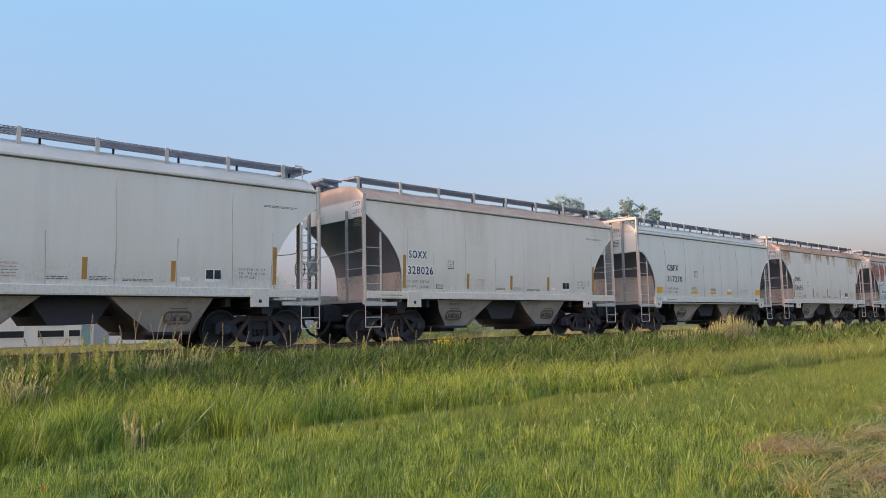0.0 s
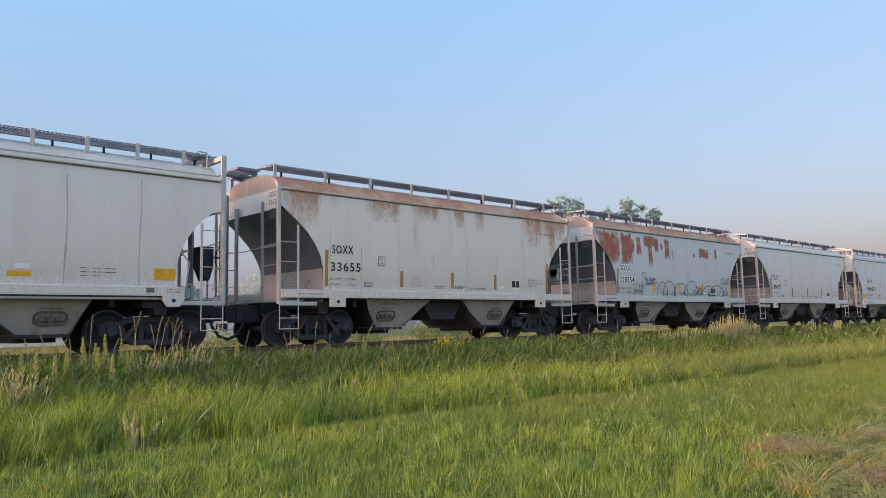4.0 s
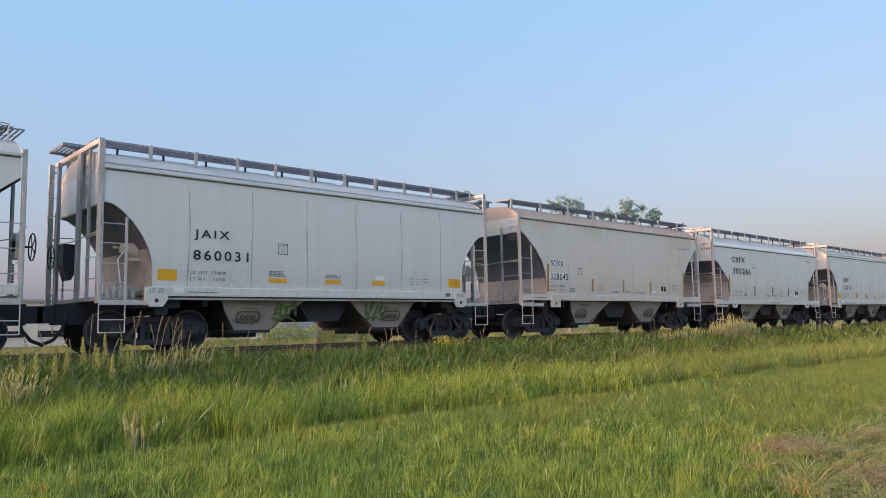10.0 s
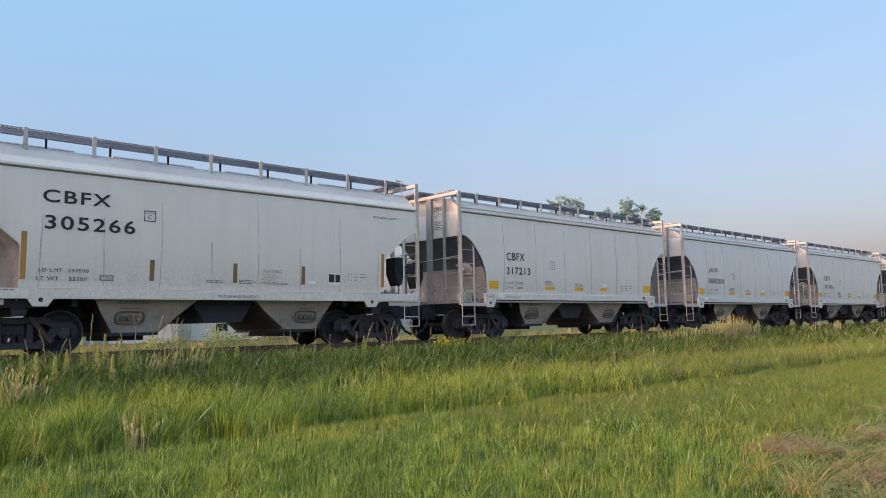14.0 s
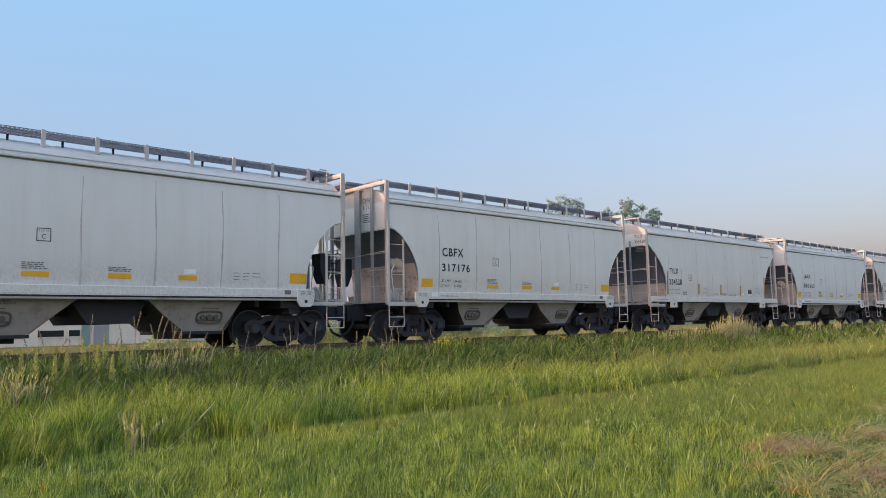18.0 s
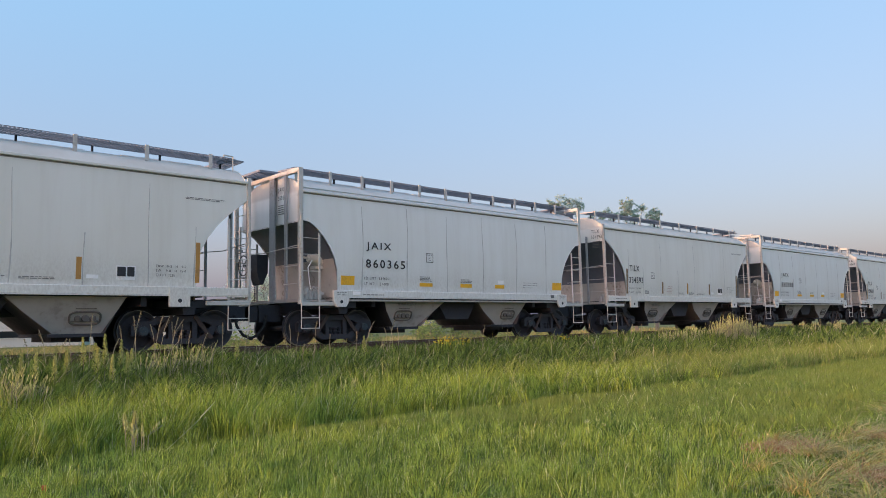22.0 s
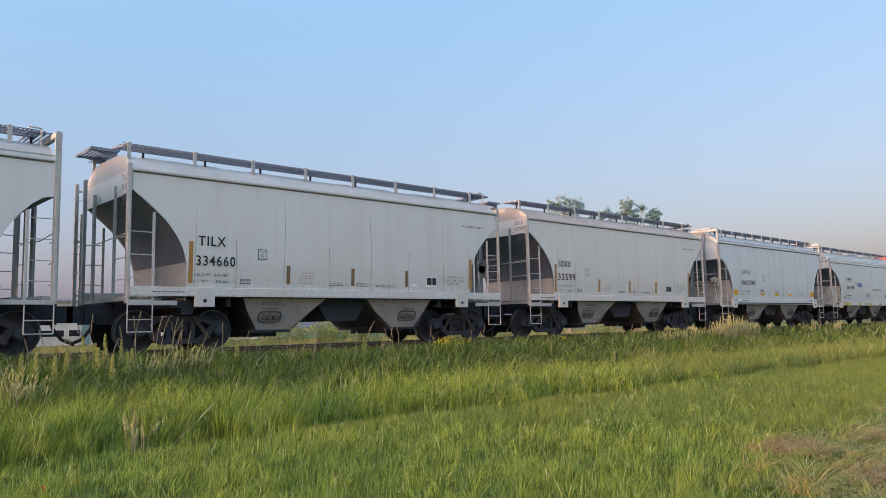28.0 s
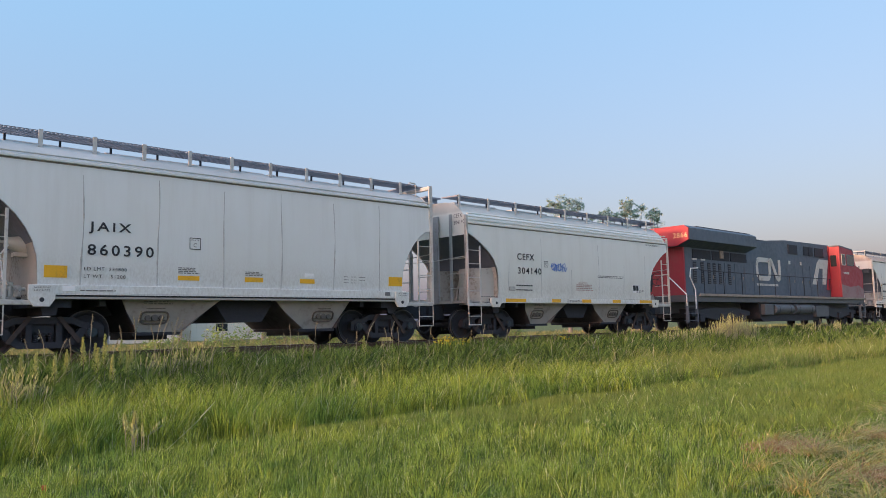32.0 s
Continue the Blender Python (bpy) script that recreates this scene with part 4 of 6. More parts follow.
def marks(car, kind, name, number, load, light, patch=False):
    """Reporting marks and weights on the near side and the head end."""
    H = LEN / 2
    if kind == "soxx":
        if patch:
            slab("letter_patch", 1.50 - H, 2.31, 2.20 - H, 2.58, WHITE, car)
            slab("letter_patch", 1.44 - H, 1.86, 2.44 - H, 2.14, WHITE, car)
        n, m, l, g = (1.52, 2.34, 2.18, 2.56), (1.48, 1.89, 2.42, 2.12), (1.45, 1.66, 2.26, 1.72), (1.43, 1.51, 2.25, 1.57)
        ex = (9.12, 1.64, 9.78, 1.89)
    elif kind == "rib":
        n, m, l, g = (1.99, 2.45, 2.84, 2.70), (1.98, 2.01, 3.32 if name == "JAIX" else 3.11, 2.24), (1.93, 1.70, 2.77, 1.77), (1.93, 1.55, 2.75, 1.62)
        ex = (8.25, 1.55, 8.95, 1.78)
    elif kind == "old":
        n, m, l, g = (1.66, 3.02, 2.95, 3.28), (1.71, 2.49, 3.45, 2.77), (1.63, 1.65, 2.55, 1.72), (1.60, 1.48, 2.52, 1.56)
        ex = (8.9, 1.62, 9.5, 1.86)
    else:
        n, m, l, g = (2.22, 2.49, 3.05, 2.70), (2.24, 2.04, 3.40, 2.25), (2.17, 1.63, 3.05, 1.71), (2.17, 1.49, 3.05, 1.56)
        ex = (9.0, 1.50, 9.5, 1.62)
    for s, q in ((name, n), (number, m), ("LD LMT  " + load, l), ("LT WT    " + light, g)):
        if name and (load or s in (name, number)):
            write(s, q[0] - H, q[1], q[2] - H, q[3], INK, car, lead=0.011)
        else:
            bars(q[0] - H, q[1], q[2] - H, q[3], 1, INK, car)
    if kind == "old":
        write("VENT CAR WHEN UNLOADING", 5.30 - H, 1.175, 6.29 - H, 1.235, INK, car, y=-1.645)
    if kind == "tri":
        write("THROUGH SILL", 4.65 - H, 1.145, 5.45 - H, 1.225, INK, car, y=-1.645)
    if kind == "soxx":
        for k, s in enumerate(("EXW 10-8   H   9-3", "EW    9-8   H  15-0", "CU FT 3281")):
            write(s, ex[0] - H, ex[3] - 0.075 - k * 0.095, ex[0] - H + (0.66 if k < 2 else 0.42), ex[3] - k * 0.095 - 0.02, INK, car)
    else:
        for k in range(3):
            z = ex[3] - (k + 0.6) * (ex[3] - ex[1]) / 3
            for a, e in ((0.0, 0.24), (0.34, 0.58), (0.68, 1.0 if k < 2 else 0.7)):
                bars(ex[0] + (ex[2] - ex[0]) * a - H, z, ex[0] + (ex[2] - ex[0]) * e - H, z + 0.032, 1, GREYINK, car)
    # on the head end
    for s, z0, z1, w in ((name, 3.72, 3.85, 0.36), (number, 3.52, 3.64, 0.46)):
        if not s:
            continue
        me = letters(s).copy()
        me.materials.clear()
        me.materials.append(INK)
        me.transform(Matrix.Translation((-H + 0.045, -0.38 if kind == "rib" else -0.98, z0 + (0.25 if kind == "rib" else 0.0))) @ Matrix.Rotation(radians(-90), 4, "Z") @ Matrix.Rotation(radians(90), 4, "X") @ Matrix.Diagonal((w, z1 - z0, 1, 1)))
        ob = new("lettering", me)
        ob.parent = car
        tagged(ob, kind="stuff")
        if patch and kind == "soxx":
            part("letter_patch", Bits().box(-H + 0.049, -1.0 - w, z0 - 0.03, -H + 0.056, -0.95, z1 + 0.03), WHITE, car)
    if kind != "tri":
        b = Bits()
        for k in range(5):
            b.box(-H + 0.048, (-1.36 if kind == "soxx" else -0.70) + 0.05 * (k % 2), (3.40 if kind == "soxx" else 3.62) - 0.055 * k, -H + 0.056, -1.02 if kind == "soxx" else -0.38, (3.42 if kind == "soxx" else 3.64) - 0.055 * k)
        part("small_print", b, GREYINK, car)


CREAM, PALE, COOL, LIGHT = (0.82, 0.785, 0.715), (0.77, 0.77, 0.73), (0.765, 0.785, 0.775), (0.78, 0.785, 0.74)
# kind, marks, number, load, light weight, head post at 16 s, colour, rust, lettering patch, words
TRAIN = [
    ("soxx", "", "", "", "", -114.37, PALE, 0.0, False, "clean pale grey covered hopper car"),
    ("soxx", "SOXX", "328026", "233700", "52300", -101.64, CREAM, 0.30, True, "cream-grey covered hopper car with rusty eaves and patched lettering"),
    ("rib", "CBFX", "317270", "234200", "51800", -88.61, LIGHT, 0.0, False, "light grey ribbed covered hopper car with yellow reflector plates"),
    ("soxx", "SOXX", "33655", "232700", "53300", -75.86, CREAM, 0.42, False, "cream covered hopper car with orange rust stains under the roof"),
    ("soxx", "SOXX", "328354", "233800", "52200", -63.08, (0.63, 0.685, 0.69), 0.38, True, "bluish grey covered hopper car with deep rust streaks and spray-painted outlines"),
    ("soxx", "TILX", "334619", "232700", "53300", -50.21, PALE, 0.0, False, "clean pale grey covered hopper car"),
    ("rib", "JAIX", "860031", "234800", "51200", -37.49, COOL, 0.0, False, "bluish grey ribbed covered hopper car with yellow reflector plates"),
    ("soxx", "SOXX", "328045", "233500", "52500", -24.59, (0.745, 0.70, 0.625), 0.25, True, "cream-grey covered hopper car with faint brown stains"),
    ("old", "CBFX", "305266", "233500", "52500", -11.90, LIGHT, 0.0, False, "light grey covered hopper car with large black lettering"),
    ("rib", "CBFX", "317213", "234400", "51600", 1.09, LIGHT, 0.05, False, "light grey ribbed covered hopper car with yellow reflector plates"),
    ("rib", "JAIX", "860200", "234700", "51300", 13.90, COOL, 0.0, False, "bluish grey ribbed covered hopper car with yellow reflector plates"),
    ("rib", "CBFX", "317176", "234600", "51400", 26.68, LIGHT, 0.0, False, "light grey ribbed covered hopper car with yellow reflector plates"),
    ("soxx", "TILX", "334528", "232600", "53400", 39.57, PALE, 0.0, False, "clean pale grey covered hopper car"),
    ("rib", "JAIX", "860365", "234600", "51400", 52.28, COOL, 0.0, False, "bluish grey ribbed covered hopper car with yellow reflector plates"),
    ("soxx", "TILX", "334593", "232700", "53300", 65.06, PALE, 0.0, False, "clean pale grey covered hopper car"),
    ("rib", "JAIX", "860388", "234700", "51300", 77.91, COOL, 0.0, False, "bluish grey ribbed covered hopper car with yellow reflector plates"),
    ("soxx", "TILX", "334660", "232700", "53300", 90.61, PALE, 0.0, False, "clean pale grey covered hopper car"),
    ("soxx", "SOXX", "33599", "232700", "53300", 103.34, CREAM, 0.15, False, "cream covered hopper car with lightly stained eaves"),
    ("rib", "JAIX", "860390", "234800", "51200", 116.16, COOL, 0.0, False, "bluish grey ribbed covered hopper car with yellow reflector plates"),
    ("tri", "CEFX", "304140", "", "", 128.89, LIGHT, 0.0, False, "light grey covered hopper car with a blue spray-painted scribble"),
    ("soxx", "", "", "", "", 164.1, CREAM, 0.3, False, "cream covered hopper car behind the locomotive"),
]
templates = {}
for row in TRAIN:
    if row[0] not in templates:
        templates[row[0]] = hopper_car(row[0], row[6])
STAINS = {  # x and z ranges of the rust that ran down from the eaves
    "328354": ((0.02, 1.36, 2.74, 3.86), (1.72, 2.34, 2.74, 3.66), (1.36, 1.55, 2.9, 3.5), (1.9, 2.50, 3.1, 3.55), (2.72, 2.96, 3.05, 3.62), (3.28, 4.10, 3.38, 3.72), (3.52, 3.74, 2.74, 3.66), (3.98, 4.22, 3.22, 3.64), (4.40, 4.55, 3.3, 3.5), (4.72, 5.02, 3.02, 3.62), (5.2, 5.32, 2.9, 3.25), (7.5, 8.18, 3.12, 3.44), (8.78, 8.92, 3.12, 3.50), (6.9, 7.05, 3.1, 3.22)),
    "33655": ((8.97, 9.83, 3.00, 3.86), (9.75, 11.25, 3.30, 3.86), (10.22, 10.50, 2.35, 3.7), (6.80, 7.10, 3.35, 3.86), (0.10, 1.15, 3.0, 3.86), (2.65, 3.8, 3.35, 3.86), (5.9, 6.25, 3.4, 3.86), (4.3, 5.2, 3.5, 3.86)),
    "328026": ((10.0, 11.1, 3.2, 3.80), (0.4, 2.2, 3.2, 3.84), (3.6, 4.6, 2.9, 3.84)),
    "328045": ((8.6, 10.9, 2.6, 3.84), (0.2, 1.9, 3.2, 3.84), (3.0, 4.6, 3.3, 3.84)),
}


def rust_film(name, dark, pale, cut, cover=1.0, soft=0.10, foot_at=0.3, halo=0.0):
    """Rust with a ragged, see-through edge that runs down from the eave."""
    n = Nodes(name)
    tc = n.t.nodes.new("ShaderNodeTexCoord")
    sep = n.t.nodes.new("ShaderNodeSeparateXYZ")
    n.t.links.new(tc.outputs["Generated"], sep.inputs[0])
    gx, gz = sep.outputs["X"], sep.outputs["Z"]
    side = n.math("MINIMUM", n.math("MINIMUM", n.math("MULTIPLY", gx, 2.2 if halo else 1.6), n.math("MULTIPLY", n.math("SUBTRACT", 1.0, gx), 3.2 if halo else 4.5)), 0.5)
    if halo:
        tall = n.math("MINIMUM", n.math("MULTIPLY", gz, 1.8), n.math("MULTIPLY", n.math("SUBTRACT", 1.0, gz), 3.2))
        side = n.math("MULTIPLY", n.math("MINIMUM", side, tall), 1.95)
    foot = n.step(gz, 0.0, foot_at)
    run = n.noise(11.0, n.coords((1, 1, 0.14)), 7, 0.75)
    blot = n.noise(4.6, n.coords((1, 1, 0.6)), 8, 0.76)
    fleck = n.noise(30.0, n.coords((1, 1, 0.35)), 5, 0.7)
    v = n.math("ADD", n.math("MULTIPLY", run, 0.70), n.math("MULTIPLY", blot, 0.95))
    v = n.math("ADD", v, n.math("MULTIPLY", fleck, 0.30))
    if halo:
        v = n.math("ADD", n.math("MULTIPLY", v, 2.3), -1.27)
    v = n.math("ADD", v, n.math("MULTIPLY", side, 0.70))
    if not halo:
        v = n.math("ADD", v, n.math("MULTIPLY", foot, 0.30))
    v = n.math("SUBTRACT", v, 0.10)
    fine = n.noise(40, detail=5)
    c = n.mix(n.step(v, cut - 0.02, cut + 0.20), pale, n.mix(fine, dark, tuple(q * 1.7 for q in dark)))
    n.bump(fine, 0.3, 0.01)
    m = n.done(c, 0.9)
    clear = n.t.nodes.new("ShaderNodeBsdfTransparent")
    mx = n.t.nodes.new("ShaderNodeMixShader")
    film = n.step(v, cut - soft, cut + soft, 0.0, cover)
    if halo:
        film = n.math("MULTIPLY", n.math("MAXIMUM", film, n.step(v, cut - 0.34, cut - 0.02, 0.0, halo)), n.step(side, 0.0, 0.22))
    n.put(film, mx.inputs[0])
    n.t.links.new(clear.outputs[0], mx.inputs[1])
    n.t.links.new(n.bsdf.outputs[0], mx.inputs[2])
    n.t.links.new(mx.outputs[0], n.t.nodes["Material Output"].inputs["Surface"])
    return m


RUSTFILM = rust_film("rust_film", (0.27, 0.09, 0.07), (0.52, 0.30, 0.20), 1.36, 1.0, 0.09, 0.42, 0.40)
SOFTRUST = rust_film("soft_rust_film", (0.44, 0.22, 0.13), (0.62, 0.42, 0.29), 1.40, 0.70, 0.38, 0.9)
FAINTRUST = rust_film("faint_rust_film", (0.60, 0.43, 0.28), (0.68, 0.55, 0.40), 1.40, 0.12, 0.4, 0.9)


def arch_edge(z):
    """How far the rounded opening has eaten into the side at height z."""
    return float(np.interp(z, [q for _, q in reversed(ARCH["round"])], [x for x, _ in reversed(ARCH["round"])])) + 0.02 if z < 3.46 else 0.03


def stain(car, x0, x1, z0, z1, film, lift=0.003):
    """Rust that has run down the side, as a thin film over the paint."""
    H = LEN / 2
    if film is RUSTFILM:
        w, h = x1 - x0, z1 - z0
        x0, x1, z0, z1 = x0 - 0.24 * w, x1 + 0.16 * w, z0 - 0.27 * h, min(z1 + 0.2 * h, 3.86)
    else:
        x0, x1, z0 = x0 - 0.08, min(x1 + 0.06, 11.2), z0 - 0.06
    b = Bits()
    n = 26
    zs = [z0 + (z1 - z0) * k / n for k in range(n + 1)]
    for p, q in zip(zs, zs[1:]):
        row = []
        for z in (p, q):
            row.append((max(x0, arch_edge(z)), min(x1, LEN - arch_edge(z)), SIDE_Y - bulge(z) - lift, z))
        (a0, e0, y0, _), (a1, e1, y1, _) = row
        if e0 - a0 > 0.01 and e1 - a1 > 0.01:
            b.add([(a0 - H, y0, p), (e0 - H, y0, p), (e1 - H, y1, q), (a1 - H, y1, q)], [(0, 1, 2, 3)])
    part("rust_patch", b.mesh("rust_patch", fix=False), film, car, "red-brown rust running down the paint")


def stroke(b, pts, r, slope=False):
    """A flat sprayed line on the near side."""
    for (xa, za), (xb, zb) in zip(pts, pts[1:]):
        d = Vector((xb - xa, zb - za))
        if d.length < 1e-5:
            continue
        n = Vector((-d.y, d.x)).normalized() * r / 2
        e = d.normalized() * r * 0.3
        ya, yb = ((-1.45 + 0.33 * (1.22 - z) / 0.79 - 0.008) if slope else (SIDE_Y - bulge(z) - 0.010) for z in (za, zb))
        b.add([(xa - e.x + n.x, ya, za - e.y + n.y), (xb + e.x + n.x, yb, zb + e.y + n.y), (xb + e.x - n.x, yb, zb + e.y - n.y), (xa - e.x - n.x, ya, za - e.y - n.y)], [(0, 1, 2, 3)])


def scribble(car, x0, x1, z0, z1, material, waves, r, seed=1):
    rnd = random.Random(seed)
    H = LEN / 2
    pts = []
    for k in range(waves * 12 + 1):
        u = k / (waves * 12)
        pts.append((x0 - H + (x1 - x0) * (u + 0.05 * math.sin(u * waves * 9)), (z0 + z1) / 2 + (z1 - z0) / 2 * math.sin(u * waves * math.tau) * (0.6 + 0.4 * rnd.random())))
    b = Bits()
    stroke(b, pts, r)
    part("spray_scribble", b.mesh("spray_scribble", fix=False), material, car)


def tag(car, x0, x1, z0, z1, strokes, r, seed, paint=None, slope=False):
    """A dense hand-sprayed tag of short hooked strokes."""
    rnd = random.Random(seed)
    H = LEN / 2
    b = Bits()
    w, h = x1 - x0, z1 - z0
    for k in range(strokes):
        cx = x0 - H + w * (k + 0.5) / strokes + rnd.gauss(0, 0.02)
        lean, hook = rnd.uniform(-0.12, 0.16), rnd.choice((-1, 1)) * rnd.uniform(0.05, 0.16)
        lo, hi = z0 + h * rnd.uniform(0, 0.3), z1 - h * rnd.uniform(0, 0.3)
        pts = [(cx - lean / 2 + hook, lo + (hi - lo) * 0.25), (cx - lean / 2, lo), (cx, (lo + hi) / 2), (cx + lean / 2, hi), (cx + lean / 2 + hook * 0.8, hi - (hi - lo) * 0.2), (cx + hook * 0.6, (lo + hi) / 2)]
        stroke(b, pts[: rnd.choice((4, 5, 6))], r, slope)
    stroke(b, [(x0 - H + w * u, z0 + h * (0.12 + 0.10 * math.sin(u * 9 + seed))) for u in (0, 0.2, 0.4, 0.6, 0.8, 1.0)], r * 0.8, slope)
    tagged(part("spray_tag", b.mesh("spray_tag", fix=False), paint or SPRAY, car), kind="stuff")


def sprayed_outlines(car):
    """Row of swelling outlines and tangled tags in dark spray."""
    H = LEN / 2
    rnd = random.Random(12)
    for x0, x1, z1 in ((4.02, 4.78, 1.98), (4.50, 5.42, 2.02), (5.30, 6.38, 1.96), (6.10, 7.14, 2.06), (7.5, 8.5, 1.88), (8.1, 9.42, 1.92)):
        b = Bits()
        tilt = rnd.uniform(-0.25, 0.25)
        arc = []
        for k in range(25):
            a = math.pi * (k / 24 * 1.25 - 0.15)
            arc.append(((x0 + x1) / 2 - H - (x1 - x0) / 2 * math.cos(a) * (1 + 0.06 * math.sin(5 * a)), 1.50 + (z1 - 1.50) * (math.sin(a) + tilt * math.sin(2 * a) * 0.6)))
        stroke(b, arc, 0.030)
        tx = x1 - H - 0.1
        stroke(b, [(tx, 1.62), (tx + 0.10, 1.50), (tx - 0.14, 1.46), (tx - 0.30, 1.52)], 0.022)
        stroke(b, [((x0 + x1) / 2 - H + (x1 - x0) * 0.28 * math.cos(math.pi * k / 7 - 0.6), 1.56 + 0.10 * math.sin(math.pi * k / 3.1)) for k in range(9)], 0.013)
        tagged(part("spray_outline", b.mesh("spray_outline", fix=False), SPRAY, car), kind="stuff")
    for k, (x0, x1, z0, z1, n) in enumerate(((3.2, 3.86, 1.82, 2.16, 9), (2.35, 3.1, 1.44, 2.0, 6), (6.9, 7.6, 1.48, 1.92, 7), (9.14, 9.95, 1.94, 2.30, 8), (9.43, 9.88, 1.48, 1.70, 5), (8.0, 8.7, 1.46, 1.7, 6))):
        tag(car, x0, x1, z0, z1, n, 0.020, k + 3)


CAR_OBJECTS = []
for k, (kind, name, number, load, light, x16, color, rust, patch, words) in enumerate(TRAIN):
    car = copy_thing(templates[kind], pose(x16 + V * 16 + LEN / 2, CY, 0))
    for o in car.children:
        n = o.name.split(".")[0]
        if n in ("body", "eave", "roof_bead"):
            o.color = (*color, rust)
        elif n == "end_sheet":
            o.color = (*color, rust * 0.6)
        elif n == "side_sill":
            o.color = (*[c * 1.06 for c in color], rust * 0.15)
        elif n == "jacking_pad":
            o.color = (*color, 0.0)
        elif n == "seam" and name == "SOXX":
            o.material_slots[0].link = "OBJECT"
            o.material_slots[0].material = SEAM_FAINT
    marks(car, kind, name, number, load, light, patch)
    brake_gear(car, kind, -1 if number in ("860200", "317270", "305266", "334619", "334660", "33599", "33655", "304140") else 1)
    for j, (x0, x1, z0, z1) in enumerate(STAINS.get(number, ())):
        stain(car, x0, x1, z0, z1, RUSTFILM if number == "328354" else SOFTRUST if number == "33655" else FAINTRUST, 0.004 + 0.0005 * j)
    if number == "328354":
        sprayed_outlines(car)
        for o in car.children:
            if o.name.split(".")[0] == "reflector" and o.bound_box[0][0] > 2.5 - LEN / 2:
                o.material_slots[0].link = "OBJECT"
                o.material_slots[0].material = YELLOW
    if number in ("334619", "334593", "334660", "305266"):
        for j, o in enumerate(q for q in car.children if q.name.split(".")[0] == "reflector"):
            if (j + k) % 4:
                o.material_slots[0].link = "OBJECT"
                o.material_slots[0].material = BROWNED
    if number == "860031":
        tag(car, 4.12, 4.80, 0.62, 1.16, 5, 0.050, 21, GREENSPRAY, True)
        tag(car, 6.85, 7.62, 0.60, 1.16, 5, 0.045, 22, GREENSPRAY, True)
    if number == "304140":
        scribble(car, 3.89, 4.72, 2.16, 2.48, BLUEINK, 5, 0.030)
        scribble(car, 3.95, 4.66, 2.20, 2.44, BLUEINK, 4, 0.024, 6)
    tagged(car, words)
    CAR_OBJECTS.append((car, x16))
for t in templates.values():
    for o in (*t.children_recursive, t):
        bpy.data.objects.remove(o)


# ---- locomotive ----
LOCO_RED = plain("locomotive_red", (0.37, 0.030, 0.046), 0.5, 0.3, 0.5, (0.24, 0.08, 0.07), 0.3)
LOCO_DUST = plain("road_dust", (0.34, 0.22, 0.22), 0.9, 0.5, 1.5, (0.40, 0.12, 0.12), 0.6)
LOCO_TANK = plain("grey_tank_paint", (0.11, 0.115, 0.125), 0.6, 0.4, 1.5)
# black paint lifted towards blue-grey, with the air's haze in the colour
LOCO_BLACK = plain("hazed_locomotive_black", (0.105, 0.132, 0.168), 0.6, 0.3, 0.5, (0.075, 0.08, 0.085), 0.2)
LOCO_STRIPE = plain("dusty_stripe", (0.34, 0.28, 0.23), 0.7, 0.4, 2, (0.12, 0.10, 0.08), 0.6)
LOCO_WHITE = plain("locomotive_white", (0.62, 0.60, 0.55), 0.5, 0.2, 2, (0.25, 0.2, 0.16), 0.4)
GLASS = plain("dark_window", (0.02, 0.025, 0.03), 0.08, 0.1, 2, dirty=0.05)
LOCO_GOLD = plain("number_yellow", (0.85, 0.62, 0.32), 0.5, 0.1, 2)


